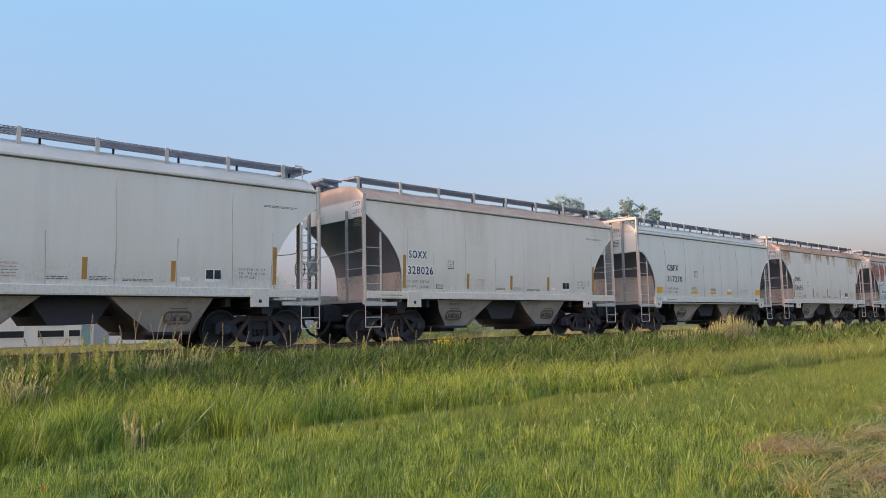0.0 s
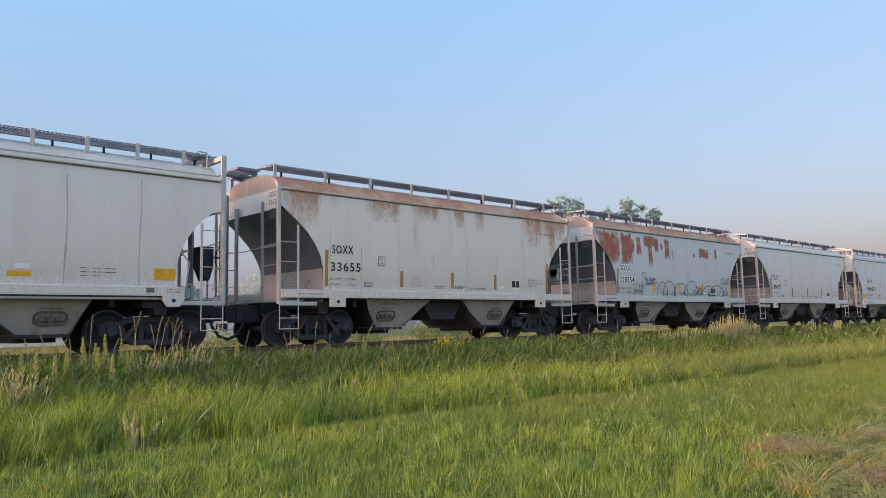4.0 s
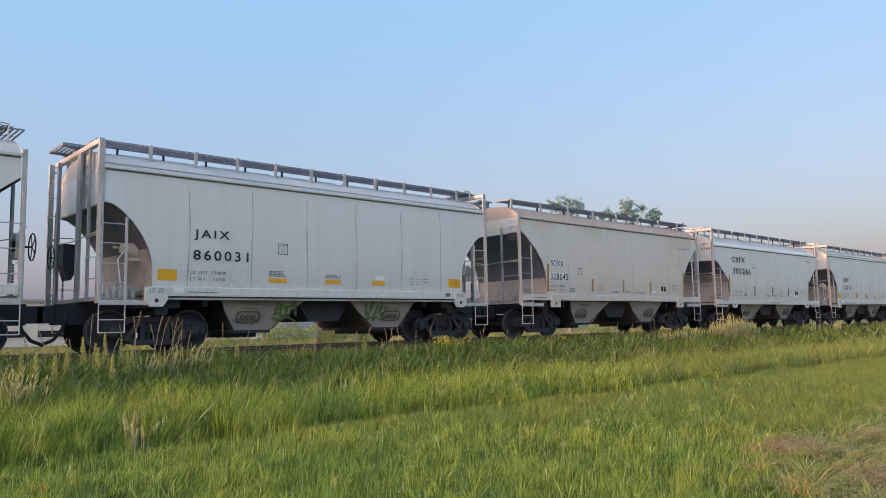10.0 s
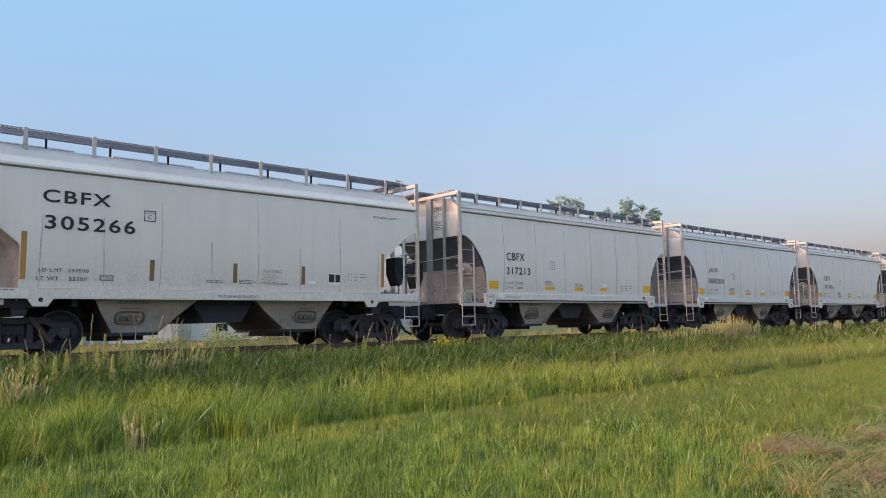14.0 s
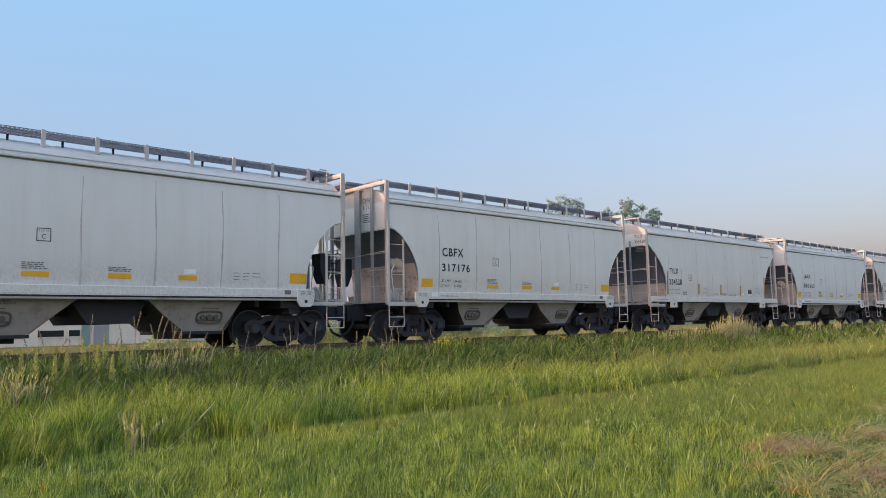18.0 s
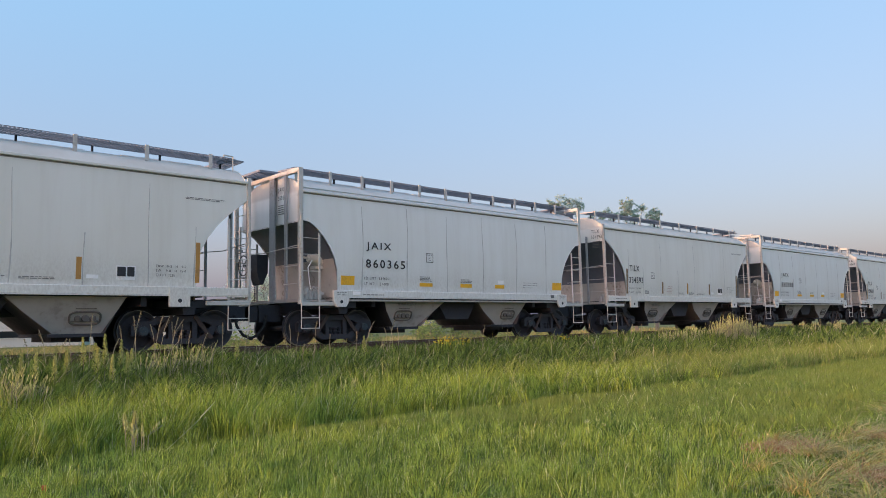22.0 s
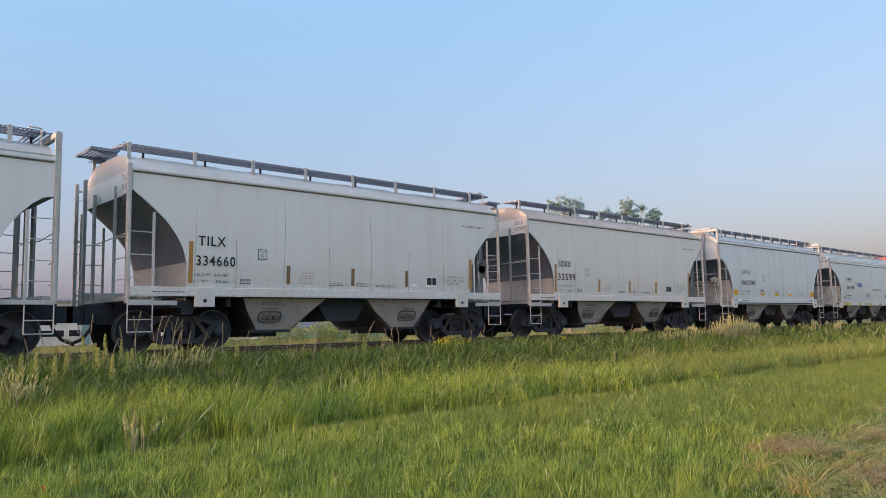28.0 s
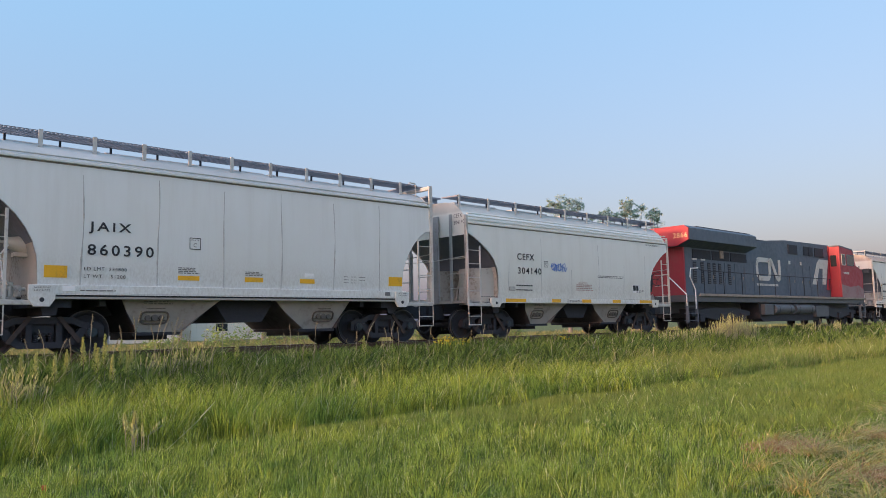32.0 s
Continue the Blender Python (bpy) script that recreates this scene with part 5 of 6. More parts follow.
def locomotive():
    """Six-axle diesel running long hood first; x from its rear coupler, head of the train at -x."""
    lo = new("locomotive")
    part("frame", Bits().box(0.7, -1.45, 1.22, 21.6, 1.45, 1.50).box(0.35, -0.4, 0.75, 21.95, 0.4, 1.22), LOCO_TANK, lo)
    for y in (-1.5, 1.5):
        part("walkway_stripe", Bits().cbox(1.75, y - 0.03, 1.46, 21.6, y + 0.03, 1.57, 0.008), LOCO_STRIPE, lo, "dusty cream stripe along the walkway edge")
    # long hood in stages
    hood = Bits().prism([(1.68, 1.5), (17.85, 1.5), (17.85, 4.60), (12.0, 4.54), (9.3, 4.36), (8.6, 4.31), (7.5, 4.24), (1.68, 4.15)], -0.92, 0.92)
    part("hood", hood, LOCO_BLACK, lo)
    part("hood_end", Bits().cbox(1.55, -0.915, 1.5, 1.68, 0.915, 4.0, 0.02), LOCO_RED, lo, "red hood end panel")
    rad = Bits()
    sec = [(-0.94, 3.62), (-1.50, 3.86), (-1.50, 4.36), (-1.30, 4.48), (1.30, 4.48), (1.50, 4.36), (1.50, 3.86), (0.94, 3.62)]
    for x0, x1 in ((1.12, 7.4),):
        rad.add([(x, y, z) for x in (x0, x1) for y, z in sec], [(i, (i + 1) % 8, 8 + (i + 1) % 8, 8 + i) for i in range(8)] + [tuple(range(8)), tuple(range(8, 16))])
    part("radiator_housing", rad, LOCO_BLACK, lo)
    rr = Bits()
    rr.add([(x, y, z) for x in (1.02, 1.12) for y, z in sec], [(i, (i + 1) % 8, 8 + (i + 1) % 8, 8 + i) for i in range(8)] + [tuple(range(8)), tuple(range(8, 16))])
    part("radiator_end", rr, LOCO_RED, lo, "bright red radiator end")
    part("walkway_grille", Bits().box(2.3, -1.2, 4.49, 7.4, 1.2, 4.54), UNDER, lo)
    me = letters("2866").copy()
    me.materials.clear()
    me.materials.append(LOCO_GOLD)
    me.transform(Matrix.Translation((1.005, -0.80, 3.95)) @ Matrix.Rotation(radians(-90), 4, "Z") @ Matrix.Rotation(radians(90), 4, "X") @ Matrix.Diagonal((0.66, 0.22, 1, 1)))
    new("lettering", me).parent = lo
    # grilles and doors on the hood side
    for k in range(3):
        part("radiator_grille", Bits().box(2.3 + k * 1.75, -0.955, 3.15, 3.9 + k * 1.75, -0.915, 3.55), UNDER, lo)
    for k in range(15):
        x = 2.25 + k * 0.98
        if 8.2 < x < 11.3:
            continue
        part("hood_door", Bits().cbox(x, -0.945, 1.65, x + 0.88, -0.915, 3.05 if x < 8 else 3.3, 0.008), LOCO_BLACK, lo)
        part("door_latch", Bits().box(x + 0.78, -0.965, 2.3, x + 0.83, -0.94, 2.45), LOCO_STRIPE, lo)
    for x0, x1 in ((2.28, 2.55), (2.95, 3.2), (3.56, 3.8), (4.04, 4.28), (4.57, 4.81), (5.47, 5.72)):
        louvre = part("door_louvre", Bits().box(x0, -0.965, 2.05, x1, -0.94, 3.0), UNDER, lo)
        for k in range(9):
            part("slat", Bits().box(x0, -0.980, 2.08 + k * 0.10, x1, -0.962, 2.12 + k * 0.10), LOCO_TANK, louvre)
    for x0, x1 in ((2.22, 2.60), (2.98, 3.34), (12.2, 12.4), (13.68, 13.84)):
        part("notice_plate", Bits().box(x0, -0.975, 3.08 if x0 < 5 else 3.28, x1, -0.945, 3.15 if x0 < 5 else 3.46), LOCO_WHITE, lo)
    for x0, x1 in ((12.29, 13.42), (14.30, 14.82), (14.95, 15.50), (15.8, 17.0)):
        part("intake_grille", Bits().box(x0, -0.965, 3.85, x1, -0.92, 4.34), UNDER, lo)
    part("vent_box", Bits().cbox(4.73, -1.0, 3.25, 5.04, -0.92, 3.60, 0.01), LOCO_STRIPE, lo)
    part("exhaust", Bits().box(9.6, -0.4, 4.36, 10.9, 0.4, 4.5), UNDER, lo)
    for x in (7.85, 8.15):
        part("horn", Bits().rod((x, -0.3, 4.36), (x, -0.3, 4.62), 0.06, 8), UNDER, lo)
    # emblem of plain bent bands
    em = Bits()
    y0, y1 = -0.955, -0.925
    def band(pts, w=0.23):
        for (xa, za), (xb, zb) in zip(pts, pts[1:]):
            d = Vector((xb - xa, zb - za))
            n = Vector((-d.y, d.x)).normalized() * w / 2
            em.prism([(xa + n.x, za + n.y), (xb + n.x, zb + n.y), (xb - n.x, zb - n.y), (xa - n.x, za - n.y)], y0, y1)
    band([(9.75, 3.38), (8.72, 3.38), (8.55, 3.28), (8.50, 3.1), (8.50, 2.7), (8.56, 2.52), (8.75, 2.45), (9.7, 2.45), (9.85, 2.52), (9.92, 2.7), (9.92, 3.3)])
    band([(9.92, 3.3), (10.02, 3.42), (10.2, 3.3), (10.75, 2.5), (10.92, 2.42), (11.05, 2.55), (11.08, 2.8), (11.08, 3.45)])
    part("emblem", em, LOCO_WHITE, lo, "cream band emblem")
    bars(8.4, 2.02, 11.2, 2.24, 1, LOCO_WHITE, lo, y=-0.945)
    part("white_swoosh", Bits().prism([(15.2, 2.28), (15.8, 2.28), (16.25, 3.2), (16.8, 3.2), (16.62, 2.3), (17.1, 2.3), (17.65, 3.72), (16.35, 3.72), (16.0, 3.5)], -0.96, -0.94), LOCO_WHITE, lo)
    part("red_swoosh", Bits().prism([(17.2, 2.0), (17.85, 2.0), (17.85, 4.55), (17.70, 4.55), (17.72, 3.72)], -0.965, -0.94), LOCO_RED, lo, "red sweep on the hood side")
    # cab and nose
    cab = Bits().prism([(17.85, 1.5), (20.35, 1.5), (20.35, 3.35), (20.0, 4.20), (19.8, 4.36), (17.85, 4.50)], -1.52, 1.52)
    part("cab", cab, LOCO_RED, lo, "red driver's cab")
    part("cab_roof", Bits().add([(x, y, z) for y in (-1.52, 1.52) for x, z in ((17.8, 4.505), (19.85, 4.365), (20.05, 4.2), (20.08, 4.24), (19.88, 4.43), (17.8, 4.57))], [(0, 1, 2, 3, 4, 5), (6, 7, 8, 9, 10, 11)] + [(i, (i + 1) % 6, 6 + (i + 1) % 6, 6 + i) for i in range(6)]), LOCO_BLACK, lo)
    part("roof_unit", Bits().cbox(18.0, -0.6, 4.54, 19.0, 0.6, 4.68, 0.04), LOCO_WHITE, lo)
    part("nose", Bits().prism([(20.35, 1.5), (21.40, 1.5), (21.62, 3.0), (21.50, 3.22), (20.35, 3.52)], -1.46, 1.46), LOCO_RED, lo)
    part("dust_band", Bits().prism([(17.9, 1.56), (21.30, 1.56), (21.36, 2.05), (20.6, 2.30), (19.2, 2.18), (17.9, 2.32)], -1.533, -1.40), LOCO_DUST, lo, "grey road dust low on the cab side")
    for x0, x1 in ((18.15, 18.62), (18.92, 20.0)):
        w = part("cab_window", Bits().box(x0, -1.54, 3.45, x1, -1.49, 4.05), GLASS, lo)
        f = Bits()
        for q in ((x0 - 0.03, 3.42, x1 + 0.03, 3.45), (x0 - 0.03, 4.05, x1 + 0.03, 4.08), (x0 - 0.03, 3.45, x0, 4.05), (x1, 3.45, x1 + 0.03, 4.05)):
            f.box(q[0], -1.545, q[1], q[2], -1.5, q[3])
        part("window_frame", f, LOCO_WHITE if x0 < 18.5 else LOCO_BLACK, w)
    part("windshield", Bits().add([(20.33, -1.3, 3.48), (20.33, 1.3, 3.48), (20.06, 1.3, 4.12), (20.06, -1.3, 4.12), (20.37, -1.3, 3.48), (20.37, 1.3, 3.48), (20.10, 1.3, 4.12), (20.10, -1.3, 4.12)],
         [(0, 1, 2, 3), (4, 5, 6, 7), (0, 1, 5, 4), (2, 3, 7, 6), (1, 2, 6, 5), (0, 3, 7, 4)]), GLASS, lo)
    door = part("cab_door", Bits().cbox(17.80, -1.42, 1.6, 17.85, -0.98, 4.1, 0.01), LOCO_RED, lo)
    part("door_window", Bits().box(17.78, -1.36, 3.35, 17.81, -1.04, 4.0), GLASS, door)
    bars(18.3, 2.85, 19.3, 3.1, 1, LOCO_WHITE, lo, y=-1.52)
    # tanks, reservoirs and trucks
    part("fuel_tank", Bits().prism([(7.6, 1.2), (15.2, 1.2), (15.0, 0.45), (14.6, 0.30), (8.2, 0.30), (7.8, 0.45)], -1.3, 1.3), UNDER, lo)
    for x0, x1 in ((9.04, 11.15), (11.47, 13.78)):
        tank = part("air_reservoir", Bits().rod((x0, -1.30, 0.90), (x1, -1.30, 0.90), 0.26, 20), LOCO_TANK, lo, smooth=True)
        part("strap", Bits().wheel((0, 0, 0), [(0.268, -0.03), (0.268, 0.03)], 20), UNDER, tank, at=pose(x0 + 0.4, -1.30, 0.90, 0, 0, 90))
        part("strap", Bits().wheel((0, 0, 0), [(0.268, -0.03), (0.268, 0.03)], 20), UNDER, tank, at=pose(x1 - 0.4, -1.30, 0.90, 0, 0, 90))
    part("equipment_box", Bits().cbox(14.1, -1.48, 0.48, 15.8, -1.2, 1.08, 0.02), LOCO_TANK, lo)
    part("equipment_box", Bits().cbox(7.9, -1.48, 0.62, 8.86, -1.2, 1.14, 0.02), LOCO_TANK, lo)
    for tx in (4.2, 18.0):
        tr = part("truck", Bits().box(-2.3, -0.9, 0.55, 2.3, 0.9, 0.95), TRUCK, lo, at=pose(tx, 0, 0))
        for s in (-1, 1):
            part("side_frame", Bits().prism([(-2.7, 0.62), (-2.7, 0.80), (-1.3, 0.95), (1.3, 0.95), (2.7, 0.80), (2.7, 0.62), (1.4, 0.55), (0.5, 0.42), (-0.5, 0.42), (-1.4, 0.55)], s * 1.05, s * 1.2), TRUCK, tr)
            for q in (-1.9, 0, 1.9):
                part("axle_box", Bits().cbox(q - 0.2, min(s * 1.1, s * 1.27), 0.36, q + 0.2, max(s * 1.1, s * 1.27), 0.72, 0.03), TRUCK, tr)
        for q in (-1.9, 0.0, 1.9):
            wheelset_parts(tr, q)
    # steps, handrails and couplers
    for x0, d in ((0.72, 1), (21.5, -1)):
        for s in (-1, 1):
            st = part("steps", Bits().box(x0, s * 1.38, 0.35, x0 + d * 0.06, s * 1.5, 1.3).box(x0 + d * 0.75, s * 1.38, 0.35, x0 + d * 0.81, s * 1.5, 1.3), LOCO_BLACK, lo)
            for z in (0.42, 0.72, 1.02):
                part("tread_plate", Bits().box(x0 + d * 0.06, s * 1.25, z, x0 + d * 0.75, s * 1.5, z + 0.03), LOCO_BLACK, st)
        part("coupler", Bits().box(x0 - d * 0.72, -0.15, 0.72, x0 - d * 0.1, 0.15, 1.02), UNDER, lo)
    rail = Bits().pipe([(1.72, -1.48, 2.66), (1.10, -1.48, 2.62), (1.02, -1.48, 2.26), (1.42, -1.48, 1.72), (1.40, -1.48, 0.92)], 0.024)
    rail.pipe([(0.72, -0.62, 2.34), (0.72, -1.45, 1.52), (0.72, -1.45, 1.05)], 0.024)
    rail.pipe([(21.5, -1.48, 0.6), (21.5, -1.48, 1.7), (21.3, -1.48, 1.9)], 0.02)
    part("grab_rail", rail, WHITE, lo, "white grab rails by the steps")
    hr = Bits().pipe([(1.72, -1.48, 2.66), (2.0, -1.48, 2.56), (16.4, -1.48, 2.56)], 0.018)
    part("handrail", hr, UNDER, lo)
    for k in range(9):
        part("rail_post", Bits().rod((2.2 + k * 1.75, -1.48, 1.5), (2.2 + k * 1.75, -1.48, 2.56), 0.018, 6), UNDER, lo)
    tagged(lo, "black and red diesel locomotive with a cream band emblem", "locomotive")
    return lo


LOCO = locomotive()
LOCO_X16 = 141.05


# ---- grass ----
rng = np.random.default_rng(7)
LAWN = leaf_mat("lawn_blades", (0.055, 0.11, 0.02), (0.41, 0.55, 0.115), (0.70, 0.74, 0.38), dry_share=0.06, rough=0.8)
# far blades: tones drawn together in the colour to give distance haze
FARLAWN = leaf_mat("hazed_lawn_blades", (0.15, 0.21, 0.055), (0.28, 0.37, 0.105), (0.40, 0.42, 0.2), dry_share=0.05, rough=0.9)
FARTALL = leaf_mat("hazed_tall_blades", (0.165, 0.22, 0.06), (0.34, 0.41, 0.115), (0.46, 0.42, 0.2), dry_share=0.10, rough=0.9)
EDGE = leaf_mat("shaded_edge_blades", (0.025, 0.06, 0.018), (0.20, 0.31, 0.075), (0.40, 0.42, 0.2), dry_share=0.04, rough=0.8)
TALL = leaf_mat("tall_grass_blades", (0.08, 0.14, 0.022), (0.50, 0.62, 0.12), (0.68, 0.70, 0.38), dry_share=0.06, rough=0.8)
WEED = leaf_mat("weed_leaves", (0.03, 0.065, 0.016), (0.26, 0.375, 0.09), (0.60, 0.56, 0.36), dry_share=0.06, rough=0.8)
STRAW = leaf_mat("straw", (0.44, 0.46, 0.20), (0.70, 0.70, 0.40), (0.36, 0.34, 0.18), 0.15, trans=0.3)
GOLD = leaf_mat("goldenrod_flowers", (0.32, 0.37, 0.12), (0.58, 0.59, 0.25), (0.28, 0.32, 0.10), 0.2)
YELLOWS = leaf_mat("yellow_petals", (0.80, 0.55, 0.02), (0.85, 0.65, 0.05), (0.6, 0.45, 0.05), 0.1)
SEED = leaf_mat("seed_heads", (0.17, 0.14, 0.10), (0.32, 0.27, 0.19), (0.14, 0.10, 0.08), 0.2)
# leaves paler and cooler than foliage: distance haze mixed into the colour
TREELEAF = leaf_mat("hazed_tree_leaves", (0.40, 0.51, 0.44), (0.56, 0.66, 0.59), (0.55, 0.62, 0.5), 0.1, trans=0.6, warm=(1.04, 1.0, 0.95), cool=(0.96, 1.0, 1.02))
BARK = plain("bark", (0.22, 0.19, 0.16), 0.9, 0.4, 6, bump=0.5)


def lawn_edge(x):
    """Where the mown strip gives way to the tall grass."""
    return np.interp(x, (0, 2.5, 3.7, 4.5, 5.1, 5.7, 7, 8, 9, 10, 11.2, 12, 13.4, 17.2, 20.6, 24, 28, 40), (10.4, 10.27, 10.0, 9.9, 9.5, 9.78, 10.1, 9.4, 9.55, 9.3, 9.4, 9.44, 9.2, 9.15, 9.25, 9.1, 9.0, 9.0)) + 0.16 * np.sin(x * 1.7 + 1) + 0.12 * np.sin(x * 4.1) + 0.08 * np.sin(x * 9.7)


def fan(n, r0, r1, y0, y1, power=1.0):
    """Points of the field before the track, thinner with distance from the near corner."""
    a = np.radians(rng.uniform(7, 78, n * 3))
    u = rng.uniform(0, 1, n * 3)
    r = np.exp(np.log(r0) + u * (np.log(r1) - np.log(r0))) if power == 1.0 else (r0 ** power + u * (r1 ** power - r0 ** power)) ** (1 / power)
    x, y = r * np.sin(a), r * np.cos(a)
    lo = y0(x) if callable(y0) else y0
    hi = y1(x) if callable(y1) else y1
    keep = (y > lo) & (y < hi)
    return x[keep][:n], y[keep][:n], r[keep][:n]


def blades(name, x, y, z, height, width, lean, material, sway=(0.25, 0.0), segs=2, droop=0.0, azimuth=None):
    """Many thin arching blades as one mesh: tapering steps and a tip."""
    n = len(x)
    th = rng.uniform(0, math.tau, n)
    la = rng.uniform(0, math.tau, n) if azimuth is None else azimuth
    bend = lean * height * rng.uniform(0.3, 1.2, n)
    dx, dy = np.cos(la) * bend + sway[0] * height * lean, np.sin(la) * bend + sway[1] * height * lean
    wx, wy = np.cos(th) * width / 2, np.sin(th) * width / 2
    fall = droop * rng.random(n)
    m = 2 * segs + 1
    co = np.empty((n, m, 3), np.float32)
    for k in range(segs + 1):
        u = k / segs
        cx, cy = x + dx * u ** 1.7, y + dy * u ** 1.7
        cz = z + height * (1.5 * u - (0.5 + fall) * u * u)
        if k == segs:
            co[:, 2 * k] = np.stack([cx, cy, cz], 1)
        else:
            w = 1.0 - 0.35 * u
            co[:, 2 * k] = np.stack([cx - wx * w, cy - wy * w, cz], 1)
            co[:, 2 * k + 1] = np.stack([cx + wx * w, cy + wy * w, cz], 1)
    pat, starts = [], []
    for k in range(segs):
        starts.append(len(pat))
        pat += [2 * k, 2 * k + 1, 2 * k + 3, 2 * k + 2] if k < segs - 1 else [2 * k, 2 * k + 1, 2 * k + 2]
    me = bpy.data.meshes.new(name)
    me.vertices.add(n * m)
    me.vertices.foreach_set("co", co.ravel())
    loops = ((np.arange(n) * m)[:, None] + np.array([pat])).ravel()
    me.loops.add(n * len(pat))
    me.loops.foreach_set("vertex_index", loops.astype(np.int32))
    me.polygons.add(n * segs)
    me.polygons.foreach_set("loop_start", ((np.arange(n) * len(pat))[:, None] + np.array([starts])).ravel().astype(np.int32))
    me.update(calc_edges=True)
    me.shade_smooth()
    me.materials.append(material)
    return new(name, me)


def patchy(x, y, f, seed=0.0):
    """Soft clumps between 0 and 1."""
    v = np.sin(x * f + 1.3 + seed) + np.sin(y * f * 1.3 + 0.7 * np.sin(x * f * 0.6) + seed) + np.sin((x + y) * f * 0.55 + 2.1) + 0.7 * np.sin((x * 0.8 - y * 1.4) * f * 1.9 + seed)
    return np.clip(0.5 + v / 6.5, 0, 1)


def straw_edge(x):
    """Near side of the lawn, where mown straw lies flattened."""
    return np.interp(x, (4.5, 5.6, 6.9, 8.5, 9.5, 11.3, 15, 30), (1.3, 2.6, 3.0, 3.6, 3.4, 3.4, 4.2, 5.4)) + 0.22 * np.sin(x * 3.1) + 0.16 * np.sin(x * 7.3)


def tufted(x, y, cell, pull, seed):
    """Draws points together into tufts; gives the way out of each tuft too."""
    gx, gy = np.floor(x / cell), np.floor(y / cell)
    hx = np.modf(np.abs(np.sin(gx * 12.9898 + gy * 78.233 + seed) * 43758.5453))[0]
    hy = np.modf(np.abs(np.sin(gx * 39.346 + gy * 11.135 + seed) * 24634.634))[0]
    cx, cy = (gx + 0.15 + 0.7 * hx) * cell, (gy + 0.15 + 0.7 * hy) * cell
    px, py = x + (cx - x) * pull, y + (cy - y) * pull
    out = np.arctan2(py - cy, px - cx) + rng.normal(0, 0.7, len(x))
    return px, py, out, hx


# mown strip: a fine sward and longer, lighter strokes over it
x, y, r = fan(270000, 4.2, 13, -1.0, lambda q: lawn_edge(q) + rng.normal(0.1, 0.3, len(q)))
bare = y < straw_edge(x)
keep = np.where(bare, 0.75 * (0.4 + patchy(x, y, 3.1)), np.clip(0.15 + 1.3 * patchy(x, y, 5.3, 2.0), 0, 1)) > rng.random(len(x))
x, y, r, bare = x[keep], y[keep], r[keep], bare[keep]
h = (0.06 + 0.11 * patchy(x, y, 3.3, 1.0) ** 2 + 0.13 * rng.random(len(x)) ** 2) * np.clip(0.75 + 0.6 * patchy(x, y, 0.6, 3), 0.6, 1.4) * np.where(bare, 0.7, 1.0)
tagged(blades("lawn", x, y, ground_z(y) - 0.01, h, 0.0038 * np.clip(r / 8, 1, 4), 0.50, LAWN, droop=0.5), "short bright green grass with yellow tips", "grass", kind="stuff")
x, y, r = fan(190000, 11, 60, -1.0, lawn_edge)
h = 0.08 + 0.09 * patchy(x, y, 2.3) ** 2 + 0.10 * rng.random(len(x)) ** 2
tagged(blades("lawn", x, y, ground_z(y) - 0.01, h, 0.0046 * np.clip(r / 8, 1, 4), 0.45, FARLAWN), "short bright green grass with yellow tips", "grass", kind="stuff")
x, y, r = fan(22000, 4.5, 18, -1.0, lawn_edge)
x, y, out, hx = tufted(x, y, 0.42, 0.78, 3.0)
ok = (hx > 0.45) & (y > straw_edge(x))
x, y, r, out = x[ok], y[ok], r[ok], out[ok]
h = 0.15 + 0.17 * rng.random(len(x))
tagged(blades("lawn_tufts", x, y, ground_z(y) - 0.01, h, 0.006 * np.clip(r / 8, 1, 4), 0.6, LAWN, segs=3, droop=0.6, azimuth=out), "longer tufts of green and yellow grass", "grass", kind="stuff")

# the tall ditch grass, in leaning tussocks
x, y, r = fan(170000, 8.0, 75, lambda q: lawn_edge(q) + rng.normal(0.05, 0.14, len(q)), lambda q: 13.0 + 0 * q)
x, y, out, hx = tufted(x, y, 0.42, 0.35, 9.0)
d = np.clip(0.68 + (y - lawn_edge(x)) / 1.6, 0.4, 1)
h = d * (0.34 + 0.28 * patchy(x, y, 1.4) + 0.22 * hx + 0.26 * rng.random(len(x)) ** 2)
for name, ok, material in (("tall_grass", r < 17 + 4 * hx, TALL), ("tall_grass", r >= 17 + 4 * hx, FARTALL)):
    tagged(blades(name, x[ok], y[ok], ground_z(y[ok]) - 0.01, h[ok], 0.0050 * np.clip(r[ok] / 10, 1, 2.6), 0.50, material, (0.22, -0.05), segs=3, droop=0.6, azimuth=out[ok]), "tall green ditch grass leaning over", "grass", kind="stuff")
x, y, r = fan(2600, 8.0, 60, lambda q: lawn_edge(q) + 0.1, lambda q: 12.8 + 0 * q)
h = 0.55 + 0.4 * rng.random(len(x))
tagged(blades("seeding_stems", x, y, ground_z(y), h, 0.005 * np.clip(r / 10, 1, 4), 0.6, STRAW, (0.2, 0.0), segs=4, droop=0.7), "thin pale seeding stems over the ditch grass", "grass", kind="stuff")

# dense grass along the foot of the tall strip, dark tones painting its foot shadow
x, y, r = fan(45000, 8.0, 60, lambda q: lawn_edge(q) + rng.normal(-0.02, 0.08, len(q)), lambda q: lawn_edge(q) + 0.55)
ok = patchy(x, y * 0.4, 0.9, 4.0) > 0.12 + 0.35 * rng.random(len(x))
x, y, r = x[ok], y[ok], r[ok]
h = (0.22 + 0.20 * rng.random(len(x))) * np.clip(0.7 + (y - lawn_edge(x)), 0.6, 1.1)
